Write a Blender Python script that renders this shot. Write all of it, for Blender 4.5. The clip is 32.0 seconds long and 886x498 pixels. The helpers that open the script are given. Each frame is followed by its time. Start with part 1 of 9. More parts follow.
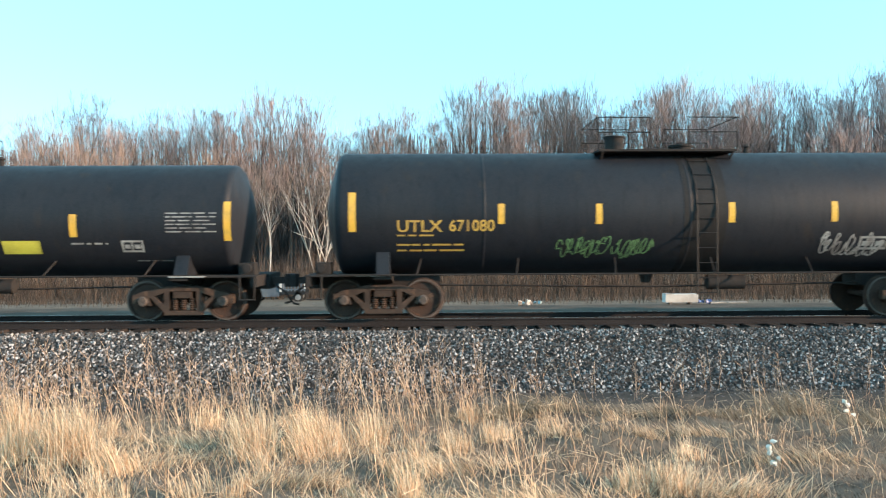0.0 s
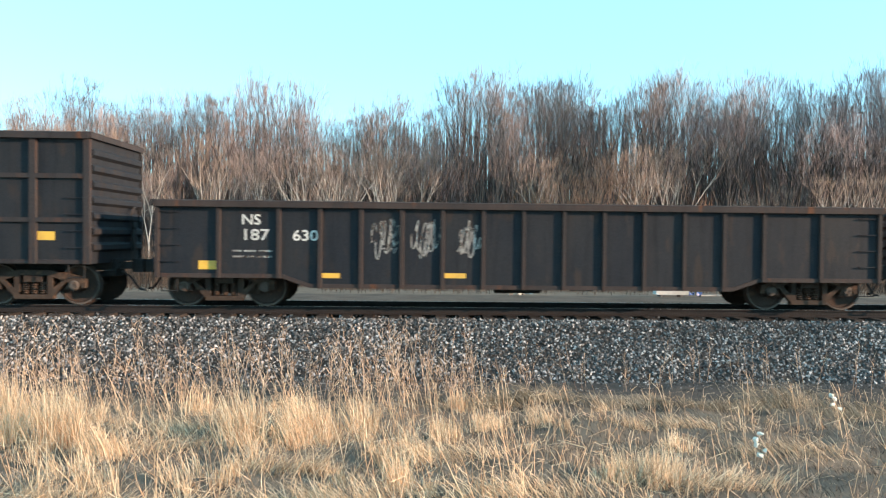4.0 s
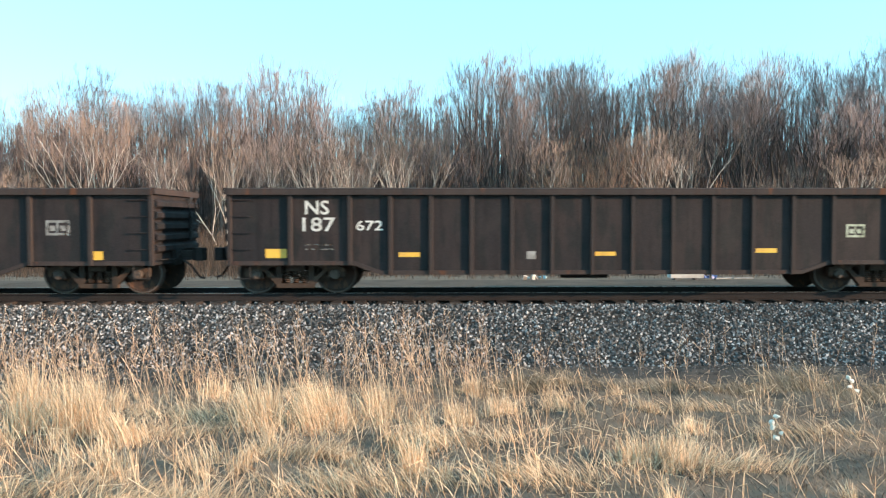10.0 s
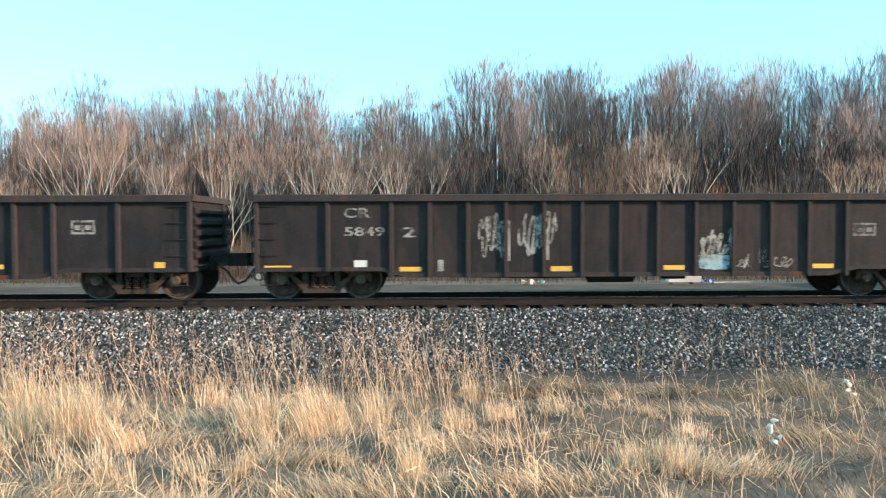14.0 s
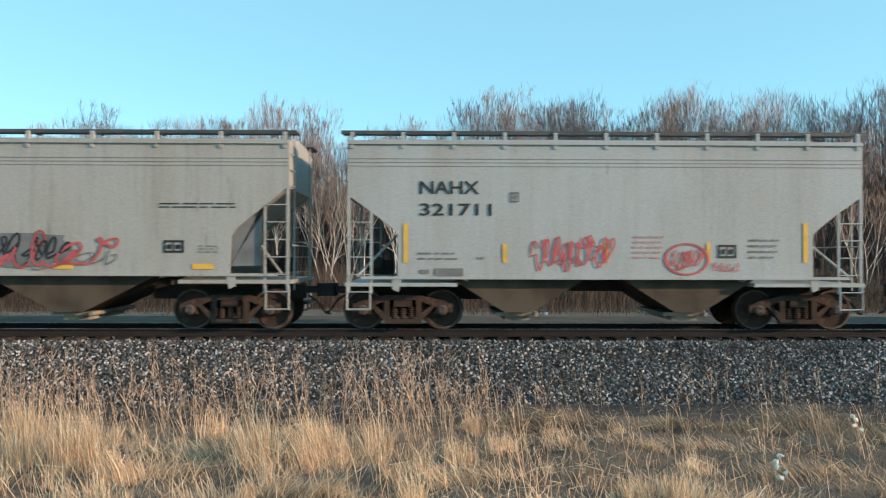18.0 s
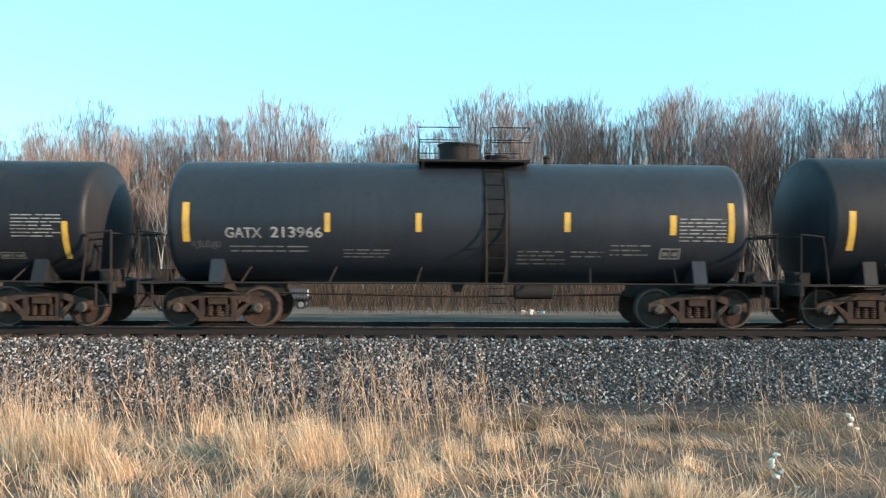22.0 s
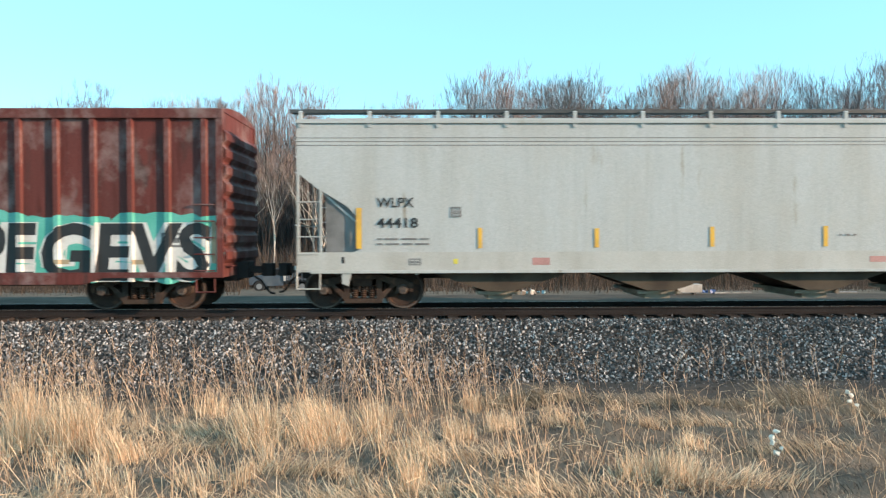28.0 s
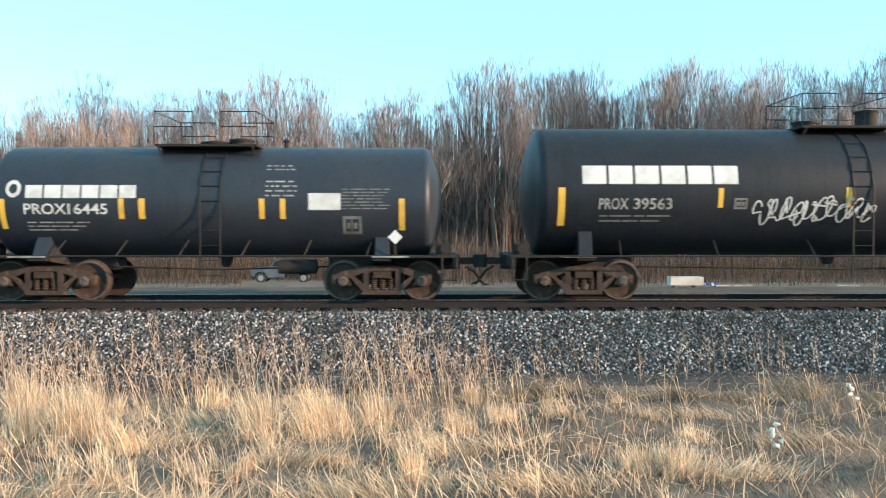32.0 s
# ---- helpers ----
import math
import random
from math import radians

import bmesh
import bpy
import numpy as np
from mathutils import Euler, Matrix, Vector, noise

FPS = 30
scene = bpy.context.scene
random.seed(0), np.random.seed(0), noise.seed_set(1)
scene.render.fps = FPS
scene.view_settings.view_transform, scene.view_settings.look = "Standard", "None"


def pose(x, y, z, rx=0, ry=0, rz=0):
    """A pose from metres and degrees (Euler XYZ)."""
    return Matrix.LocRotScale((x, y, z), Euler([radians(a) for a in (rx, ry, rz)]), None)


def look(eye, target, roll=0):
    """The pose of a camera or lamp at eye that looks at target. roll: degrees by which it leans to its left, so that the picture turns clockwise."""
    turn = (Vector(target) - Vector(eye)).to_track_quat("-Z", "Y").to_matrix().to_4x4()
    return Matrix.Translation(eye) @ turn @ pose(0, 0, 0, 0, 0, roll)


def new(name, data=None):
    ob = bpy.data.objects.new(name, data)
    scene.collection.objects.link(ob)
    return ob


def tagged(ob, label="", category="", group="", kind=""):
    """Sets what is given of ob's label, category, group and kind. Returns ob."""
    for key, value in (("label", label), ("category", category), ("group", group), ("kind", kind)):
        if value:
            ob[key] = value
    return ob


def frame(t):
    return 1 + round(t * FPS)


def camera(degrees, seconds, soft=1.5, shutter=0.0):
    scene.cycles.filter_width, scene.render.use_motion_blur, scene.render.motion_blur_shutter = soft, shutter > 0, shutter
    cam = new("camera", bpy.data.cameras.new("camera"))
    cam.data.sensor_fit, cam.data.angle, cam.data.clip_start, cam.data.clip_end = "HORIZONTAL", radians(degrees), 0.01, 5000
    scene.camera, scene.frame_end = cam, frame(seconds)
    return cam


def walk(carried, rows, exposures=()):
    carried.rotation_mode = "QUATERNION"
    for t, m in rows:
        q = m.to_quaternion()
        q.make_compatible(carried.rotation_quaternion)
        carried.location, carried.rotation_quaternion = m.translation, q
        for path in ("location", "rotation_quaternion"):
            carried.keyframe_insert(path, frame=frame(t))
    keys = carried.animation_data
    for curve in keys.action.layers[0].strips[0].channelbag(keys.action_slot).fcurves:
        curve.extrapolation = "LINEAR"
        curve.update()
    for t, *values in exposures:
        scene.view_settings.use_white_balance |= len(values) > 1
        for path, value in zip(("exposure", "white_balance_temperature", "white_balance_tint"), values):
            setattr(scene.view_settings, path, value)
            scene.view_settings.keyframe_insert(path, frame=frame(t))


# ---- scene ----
# Camera on a hand-held stand beside the line; x runs along the track, y away from the camera, rail top is z = 0.
EYE = (0.0, -18.05, 1.64)
FOV = 60.85
cam = camera(FOV, 32.0, soft=1.25, shutter=0.1)


def aim(yaw, pitch, roll):
    """Pose from degrees: turn to the right, tilt down, lean to the right."""
    return pose(*EYE, 90 - pitch, 0, -yaw) @ pose(0, 0, 0, 0, 0, -roll)


PATH = [
    (0, 1.333, 0.157, 0.307),
    (0.5, 1.200, 0.268, 0.154),
    (1, 1.159, 0.352, -0.128),
    (1.5, 1.177, 0.435, -0.076),
    (2, 1.217, 0.502, -0.119),
    (2.5, 1.339, 0.562, -0.175),
    (3, 1.540, 0.675, -0.362),
    (3.5, 1.843, 0.820, -0.615),
    (5.5, 2.028, 1.649, -0.542),
    (6, 1.854, 1.876, -0.668),
    (6.5, 1.696, 2.038, -0.534),
    (7, 1.485, 2.150, -0.256),
    (7.5, 1.269, 2.236, -0.210),
    (8, 1.110, 2.277, -0.289),
    (8.5, 1.029, 2.254, -0.072),
    (9, 1.040, 2.200, 0.000),
    (9.5, 0.955, 2.104, 0.046),
    (10, 0.908, 2.097, 0.044),
    (10.5, 0.947, 2.101, -0.019),
    (11, 0.978, 2.125, 0.039),
    (11.5, 1.023, 2.172, 0.066),
    (12, 1.015, 2.181, 0.145),
    (12.5, 1.098, 2.083, 0.304),
    (13, 1.129, 1.959, 0.206),
    (13.5, 1.134, 1.799, 0.231),
    (14, 1.087, 1.729, 0.207),
    (14.5, 1.068, 1.711, 0.049),
    (16.5, 0.869, 0.208, 0.007),
    (17, 0.811, -0.184, 0.072),
    (17.5, 0.890, -0.466, 0.223),
    (18, 0.863, -0.632, -0.135),
    (18.5, 0.834, -0.612, -0.225),
    (19, 0.824, -0.507, -0.006),
    (19.5, 0.854, -0.438, 0.014),
    (20, 0.856, -0.537, -0.007),
    (20.5, 0.817, -0.668, -0.113),
    (21, 0.774, -0.704, -0.476),
    (21.5, 0.860, -0.637, -0.192),
    (22, 1.061, -0.508, -0.306),
    (22.5, 1.182, -0.453, -0.669),
    (23, 1.370, -0.317, -0.495),
    (23.5, 1.502, -0.031, -0.377),
    (24, 1.614, 0.152, 0.163),
    (24.5, 1.580, 0.364, 0.104),
    (25, 1.471, 0.476, 0.243),
    (25.5, 1.280, 0.539, 0.423),
    (27.5, 1.031, 0.767, 0.160),
    (28, 1.039, 0.951, 0.174),
    (28.5, 0.930, 1.117, -0.132),
    (29, 0.794, 1.279, -0.291),
    (29.5, 0.612, 1.391, -0.341),
    (30, 0.600, 1.570, -0.467),
    (30.5, 0.593, 1.605, -0.106),
    (31, 0.714, 1.609, 0.051),
    (31.5, 0.867, 1.570, 0.246),
    (32, 0.931, 1.559, -0.009),
]
EXPOSURES = [(0, 1.52), (14.5, 1.54), (16.5, 0.9), (17, 0.8), (18, 0.84), (19, 1.03), (20, 1.06), (21, 1.08), (22, 1.3), (23, 1.42), (24, 1.12), (25, 1.0), (25.5, 1.12), (27.5, 1.3), (28, 1.24), (29, 1.0), (30, 1.46), (31, 1.54), (32, 1.54)]

walk(cam, [(t, aim(y, p, r)) for t, y, p, r in PATH], [(t, stops, 6500, 15) for t, stops in EXPOSURES])

# ---- sky and sun ----
SUN_AZ, SUN_EL = radians(70), radians(14)  # azimuth from straight behind the camera towards +x
world = bpy.data.worlds.new("sky")
scene.world = world
world.use_nodes = True
wn, wl = world.node_tree.nodes, world.node_tree.links
sky = wn.new("ShaderNodeTexSky")
sky.sky_type, sky.sun_disc = "NISHITA", False
sky.sun_elevation = SUN_EL
sky.sun_rotation = math.pi - SUN_AZ
sky.altitude, sky.air_density, sky.dust_density, sky.ozone_density = 3000, 1.0, 0.0, 3.0
wn["Background"].inputs["Strength"].default_value = 0.172
tint = wn.new("ShaderNodeMix")
tint.data_type, tint.blend_type = "RGBA", "MULTIPLY"
tint.inputs["Factor"].default_value = 1.0
tint.inputs["B"].default_value = (1.0, 1.16, 0.89, 1)   # clear cold winter air
wl.new(sky.outputs[0], tint.inputs["A"])
haze = wn.new("ShaderNodeMix")
haze.data_type = "RGBA"
haze.inputs["Factor"].default_value = 0.55
haze.inputs["B"].default_value = (1.2, 2.8, 3.3, 1)   # even thin haze over the whole sky
wl.new(tint.outputs["Result"], haze.inputs["A"])
wl.new(haze.outputs["Result"], wn["Background"].inputs["Color"])
sun = new("sun", bpy.data.lights.new("sun", "SUN"))
sun.data.energy, sun.data.angle, sun.data.color = 3.25, radians(0.6), (1.0, 0.715, 0.47)
sun_dir = Vector((math.sin(SUN_AZ) * math.cos(SUN_EL), -math.cos(SUN_AZ) * math.cos(SUN_EL), math.sin(SUN_EL)))
sun.matrix_basis = look(sun_dir * 80, (0, 0, 0))


# ---- mesh and material helpers ----
class Shape:
    """Collects vertices and faces of one mesh."""

    def __init__(self):
        self.v, self.f = [], []

    def add(self, verts, faces):
        n = len(self.v)
        self.v += [tuple(p) for p in verts]
        self.f += [tuple(i + n for i in f) for f in faces]
        return self

    def box(self, x0, x1, y0, y1, z0, z1):
        v = [(x, y, z) for x in (x0, x1) for y in (y0, y1) for z in (z0, z1)]
        return self.add(v, [(0, 1, 3, 2), (4, 6, 7, 5), (0, 4, 5, 1), (2, 3, 7, 6), (0, 2, 6, 4), (1, 5, 7, 3)])

    def prism(self, pts, a, b, axis="y"):
        """A polygon, given in the two other axes, pushed from a to b along axis."""
        n = len(pts)
        put = {"y": lambda p, c: (p[0], c, p[1]), "x": lambda p, c: (c, p[0], p[1]), "z": lambda p, c: (p[0], p[1], c)}[axis]
        v = [put(p, a) for p in pts] + [put(p, b) for p in pts]
        f = [tuple(range(n))[::-1], tuple(range(n, 2 * n))]
        f += [(i, (i + 1) % n, n + (i + 1) % n, n + i) for i in range(n)]
        return self.add(v, f)

    def tube(self, p, q, r, r2=None, n=8, caps=True):
        p, q = Vector(p), Vector(q)
        r2 = r if r2 is None else r2
        d = (q - p).normalized()
        s = d.orthogonal().normalized()
        t = d.cross(s)
        ring = [(math.cos(2 * math.pi * i / n), math.sin(2 * math.pi * i / n)) for i in range(n)]
        v = [p + (s * c + t * e) * r for c, e in ring] + [q + (s * c + t * e) * r2 for c, e in ring]
        f = [(i, (i + 1) % n, n + (i + 1) % n, n + i) for i in range(n)]
        if caps:
            f += [tuple(range(n))[::-1], tuple(range(n, 2 * n))]
        return self.add(v, f)

    def path(self, pts, r, n=6):
        """A bent round bar through pts, in one piece."""
        pts = [Vector(p) for p in pts]
        v, f = [], []
        ref = None
        for k, p in enumerate(pts):
            a = (p - pts[k - 1]).normalized() if k else (pts[1] - p).normalized()
            c = (pts[k + 1] - p).normalized() if k < len(pts) - 1 else a
            d = (a + c).normalized() if (a + c).length > 1e-4 else a
            if ref is None:
                ref = a.orthogonal().normalized()
            s = (ref - d * ref.dot(d)).normalized()
            ref = s
            t = d.cross(s)
            grow = 1 / max(0.5, d.dot(a))
            v += [p + (s * math.cos(2 * math.pi * i / n) + t * math.sin(2 * math.pi * i / n)) * r * grow for i in range(n)]
        for k in range(len(pts) - 1):
            f += [(k * n + i, k * n + (i + 1) % n, (k + 1) * n + (i + 1) % n, (k + 1) * n + i) for i in range(n)]
        f += [tuple(range(n))[::-1], tuple((len(pts) - 1) * n + i for i in range(n))]
        return self.add(v, f)

    def lathe(self, prof, n=28, axis="x", at=(0, 0, 0), close=True):
        """Profile of (along, radius) turned about an axis through at."""
        v, f = [], []
        for a, r in prof:
            for i in range(n):
                c, s = math.cos(2 * math.pi * i / n), math.sin(2 * math.pi * i / n)
                p = {"x": (a, r * c, r * s), "y": (r * c, a, r * s), "z": (r * c, r * s, a)}[axis]
                v.append((p[0] + at[0], p[1] + at[1], p[2] + at[2]))
        for k in range(len(prof) - 1):
            for i in range(n):
                j = (i + 1) % n
                f.append((k * n + i, k * n + j, (k + 1) * n + j, (k + 1) * n + i))
        if close:
            f += [tuple(range(n))[::-1], tuple((len(prof) - 1) * n + i for i in range(n))]
        return self.add(v, f)

    def mesh(self, name, mat, smooth=35):
        me = bpy.data.meshes.new(name)
        me.from_pydata(self.v, [], self.f)
        bm = bmesh.new()
        bm.from_mesh(me)
        bmesh.ops.recalc_face_normals(bm, faces=bm.faces)
        bm.to_mesh(me)
        bm.free()
        if smooth:
            me.polygons.foreach_set("use_smooth", [True] * len(me.polygons))
            me.set_sharp_from_angle(angle=radians(smooth))
        for m in mat if isinstance(mat, (list, tuple)) else [mat]:
            me.materials.append(m)
        return me


def part(name, shape, mat, parent=None, label="", smooth=35):
    """One mesh object under a thing or a part."""
    me = shape if isinstance(shape, bpy.types.Mesh) else shape.mesh(name, mat, smooth)
    ob = new(name, me)
    ob.parent = parent
    if label:
        tagged(ob, label)
    return ob


def thing(name, label, category, m=None, group="", kind=""):
    ob = new(name)
    ob.empty_display_size = 0.3
    if m is not None:
        ob.matrix_basis = m
    return tagged(ob, label, category, group, kind)


def material(name, colour, rough=0.6, metal=0.0, second=None, spots=0.5, scale=6.0, grain=60.0, bump=0.15, streak=1.0,
             third=None, third_at=0.62, seed=0.0, spec=0.5, coat=0.0, random=0.0):
    """Two-scale mottled surface: colour with stains of a second colour and patches of a third. streak > 1 draws stains out downwards."""
    m = bpy.data.materials.new(name)
    m.use_nodes = True
    n, l = m.node_tree.nodes, m.node_tree.links
    b = n["Principled BSDF"]
    b.inputs["Roughness"].default_value, b.inputs["Metallic"].default_value = rough, metal
    b.inputs["Specular IOR Level"].default_value = spec
    b.inputs["Coat Weight"].default_value = coat
    co = n.new("ShaderNodeTexCoord")
    mp = n.new("ShaderNodeMapping")
    mp.inputs["Location"].default_value = (seed * 7.3, seed * 3.1, seed * 5.7)
    mp.inputs["Scale"].default_value = (1, 1, 1 / streak)
    l.new(co.outputs["Object"], mp.inputs["Vector"])

    def noise_tex(s, detail=5.0, vec=mp.outputs[0]):
        t = n.new("ShaderNodeTexNoise")
        t.inputs["Scale"].default_value, t.inputs["Detail"].default_value = s, detail
        l.new(vec, t.inputs["Vector"])
        return t.outputs["Fac"]

    def ramp(fac, a, c):
        r = n.new("ShaderNodeMapRange")
        r.inputs["From Min"].default_value, r.inputs["From Max"].default_value = a, c
        l.new(fac, r.inputs["Value"])
        return r.outputs[0]

    def mix(fac, a, c, blend="MIX"):
        x = n.new("ShaderNodeMix")
        x.data_type, x.blend_type = "RGBA", blend
        for sock, val in ((x.inputs["Factor"], fac), (x.inputs["A"], a), (x.inputs["B"], c)):
            if hasattr(val, "is_linked"):
                l.new(val, sock)
            else:
                sock.default_value = val if isinstance(val, float) else (*val, 1)
        return x.outputs["Result"]

    second = second or tuple(c * 0.6 for c in colour)
    big = ramp(noise_tex(scale * 0.35, 6), 0.62 - 0.4 * spots, 0.78 - 0.2 * spots)
    col = mix(big, colour, second)
    if third:
        col = mix(ramp(noise_tex(scale, 8), third_at - 0.03, third_at + 0.06), col, third)
    fine = noise_tex(grain, 3, co.outputs["Object"])
    col = mix(ramp(fine, 0.3, 0.8), mix(0.22, col, (0.0, 0.0, 0.0)), mix(0.1, col, (1.0, 0.95, 0.88)) if max(colour) > 0.25 else mix(0.025, col, (0.6, 0.55, 0.5)))
    if random:
        oi = n.new("ShaderNodeObjectInfo")
        hs = n.new("ShaderNodeHueSaturation")
        l.new(ramp(oi.outputs["Random"], -1.0 / random * 0.5 + 0.5, 1.0 / random * 0.5 + 0.5), hs.inputs["Value"])
        mr = hs.inputs["Value"].links[0].from_node
        mr.inputs["From Min"].default_value, mr.inputs["From Max"].default_value = 0, 1
        mr.inputs["To Min"].default_value, mr.inputs["To Max"].default_value = 1 - random, 1 + random
        l.new(col, hs.inputs["Color"])
        col = hs.outputs[0]
    l.new(col, b.inputs["Base Color"])
    if bump:
        bp = n.new("ShaderNodeBump")
        bp.inputs["Strength"].default_value, bp.inputs["Distance"].default_value = bump, 0.02
        l.new(fine, bp.inputs["Height"])
        l.new(bp.outputs[0], b.inputs["Normal"])
    rr = n.new("ShaderNodeMapRange")
    rr.inputs["To Min"].default_value, rr.inputs["To Max"].default_value = max(0.05, rough - 0.12), min(1, rough + 0.12)
    l.new(noise_tex(scale * 1.7, 4), rr.inputs["Value"])
    l.new(rr.outputs[0], b.inputs["Roughness"])
    return m


# ---- materials ----
RUST = (0.13, 0.05, 0.025)
BLACK_IRON = material("black_iron", (0.028, 0.027, 0.028), 0.78, 0.0, second=(0.04, 0.034, 0.032), spots=0.55, scale=9, spec=0.1)
BOGIE_STEEL = material("bogie_steel", (0.072, 0.05, 0.04), 0.9, 0.0, second=(0.045, 0.034, 0.03), spots=0.5, scale=8, spec=0.06, third=(0.115, 0.07, 0.05), third_at=0.6)
WHEEL_STEEL = material("wheel_steel", (0.062, 0.041, 0.034), 0.9, 0.0, second=(0.042, 0.031, 0.028), spots=0.6, scale=7, spec=0.05, third=(0.095, 0.053, 0.037), third_at=0.6)
# lighter steel that paints the highlight on wheel rims and axle caps
LIT_RIM_STEEL = material("lit_rim_steel", (0.14, 0.112, 0.098), 0.7, 0.0, second=(0.08, 0.062, 0.053), spots=0.5, scale=8, spec=0.15)
SPRING_STEEL = material("spring_steel", (0.08, 0.05, 0.037), 0.85, 0.0, second=(0.05, 0.034, 0.028), spots=0.6, scale=12, spec=0.1)
RAIL_STEEL = material("rail_steel", (0.031, 0.026, 0.026), 0.85, 0.0, second=(0.022, 0.019, 0.02), spots=0.5, scale=3, spec=0.1)
RAIL_TOP = material("rail_top_steel", (0.42, 0.41, 0.4), 0.28, 0.9, spots=0.2)
TIE_WOOD = material("tie_wood", (0.038, 0.031, 0.029), 0.95, second=(0.065, 0.056, 0.05), spots=0.5, scale=8, bump=0.4, random=0.3, spec=0.1)
YELLOW = material("reflective_yellow", (0.85, 0.47, 0.03), 0.4, second=(0.6, 0.34, 0.04), spots=0.35, scale=9, bump=0.03)
WHITE_PAINT = material("white_paint", (0.72, 0.71, 0.68), 0.5, second=(0.5, 0.48, 0.45), spots=0.45, scale=7, bump=0.03)
FADED_WHITE = material("faded_white_paint", (0.42, 0.41, 0.39), 0.6, second=(0.2, 0.18, 0.17), spots=0.6, scale=9, bump=0.03)
DULL_WHITE = material("dull_white_paint", (0.24, 0.235, 0.225), 0.6, second=(0.12, 0.11, 0.1), spots=0.6, scale=9, bump=0.03)
AMBER = material("amber_paint", (0.66, 0.4, 0.05), 0.5, second=(0.4, 0.24, 0.05), spots=0.4, scale=9, bump=0.03)
BLACK_PAINT = material("black_paint", (0.02, 0.02, 0.022), 0.5, spots=0.4, bump=0.03)
GREY_PAINT = material("grey_paint", (0.2, 0.2, 0.2), 0.55, spots=0.4, bump=0.03)
RED_PAINT = material("red_paint", (0.55, 0.06, 0.07), 0.5, spots=0.4, bump=0.03)
PALE_RED = material("faded_red_paint", (0.5, 0.24, 0.22), 0.5, spots=0.4, bump=0.03)
TEAL_PAINT = material("teal_paint", (0.05, 0.42, 0.33), 0.5, second=(0.1, 0.5, 0.42), spots=0.4, bump=0.03)
GREEN_PAINT = material("green_paint", (0.13, 0.3, 0.1), 0.5, spots=0.5, bump=0.03)
PINK_PAINT = material("pink_paint", (0.6, 0.13, 0.22), 0.5, spots=0.5, bump=0.03)
PALE_BLUE = material("pale_blue_paint", (0.25, 0.42, 0.52), 0.5, second=(0.36, 0.5, 0.46), spots=0.6, scale=4, bump=0.03)
BLUE_PAINT = material("bright_blue_paint", (0.08, 0.32, 0.62), 0.5, spots=0.4, bump=0.03)
PALE_GREEN = material("pale_green_paint", (0.45, 0.52, 0.36), 0.5, second=(0.5, 0.5, 0.42), spots=0.6, scale=4, bump=0.03)
BRIGHT_YELLOW = material("bright_yellow_paint", (0.75, 0.65, 0.05), 0.5, spots=0.3, bump=0.03)
SILL_WHITE = material("sill_white_paint", (0.5, 0.5, 0.475), 0.5, second=(0.4, 0.385, 0.35), spots=0.5, scale=4, bump=0.03, streak=3)
TANK_STAIN = material("spilled_black", (0.011, 0.011, 0.013), 0.6, second=(0.02, 0.019, 0.019), spots=0.5, scale=5, bump=0.03, spec=0.2)
# brown dirt plus the shade under the car body, both in this colour
DIRTY_SHADED_HOPPER = material("dusty_shaded_steel", (0.115, 0.092, 0.07), 0.85, second=(0.065, 0.052, 0.042), spots=0.55, scale=4, spec=0.08)
GATE_STEEL = material("pale_dusty_steel", (0.3, 0.26, 0.2), 0.7, second=(0.16, 0.13, 0.1), spots=0.5, scale=6, spec=0.2)
TAN_PAINT = material("tan_paint", (0.42, 0.33, 0.2), 0.6, spots=0.5, bump=0.03)
WALKWAY = material("dark_grating", (0.07, 0.075, 0.078), 0.6, 0.3, second=(0.12, 0.12, 0.12), spots=0.4)
GALVANISED = material("galvanised_steel", (0.42, 0.43, 0.43), 0.45, 0.6, second=(0.3, 0.3, 0.3), spots=0.5)
PAINTS = {"Y": YELLOW, "W": WHITE_PAINT, "F": FADED_WHITE, "D": DULL_WHITE, "A": AMBER, "K": BLACK_PAINT, "G": GREY_PAINT, "R": RED_PAINT,
          "P": PALE_RED, "T": TEAL_PAINT, "E": GREEN_PAINT, "I": PINK_PAINT, "B": PALE_BLUE, "L": PALE_GREEN, "J": BRIGHT_YELLOW, "N": TAN_PAINT, "N2": material("brown_repaint", (0.13, 0.062, 0.05), 0.6, spots=0.4, bump=0.03)}
# ---- ground, track bed and track ----
SOIL = material("dry_soil", (0.165, 0.13, 0.105), 0.95, second=(0.24, 0.185, 0.14), spots=0.6, scale=2.5, grain=45, bump=0.6, third=(0.1, 0.085, 0.072), third_at=0.6, spec=0.05)
GRAVEL = material("grey_gravel", (0.15, 0.12, 0.1), 0.95, second=(0.105, 0.084, 0.07), spots=0.5, scale=3, grain=70, bump=0.6, spec=0.02)
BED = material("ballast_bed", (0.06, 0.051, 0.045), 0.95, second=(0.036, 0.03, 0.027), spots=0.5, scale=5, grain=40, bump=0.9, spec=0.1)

PROFILE = [(-1600, -0.2), (-120, -0.2), (-40, -0.25), (-22, -0.3), (-18, -0.35), (-15, -0.5), (-12, -0.66), (-10, -0.76), (-8, -0.88), (-6.5, -0.97), (-5.2, -1.03), (-4.0, -1.08), (-2.0, -1.1), (1.0, -0.9), (2.6, -0.42),
           (8.6, -0.42), (11, -0.5), (20, -1.1), (34, -2.05), (42, -2.15), (80, -2.2), (160, -2.2), (1600, -2.2)]


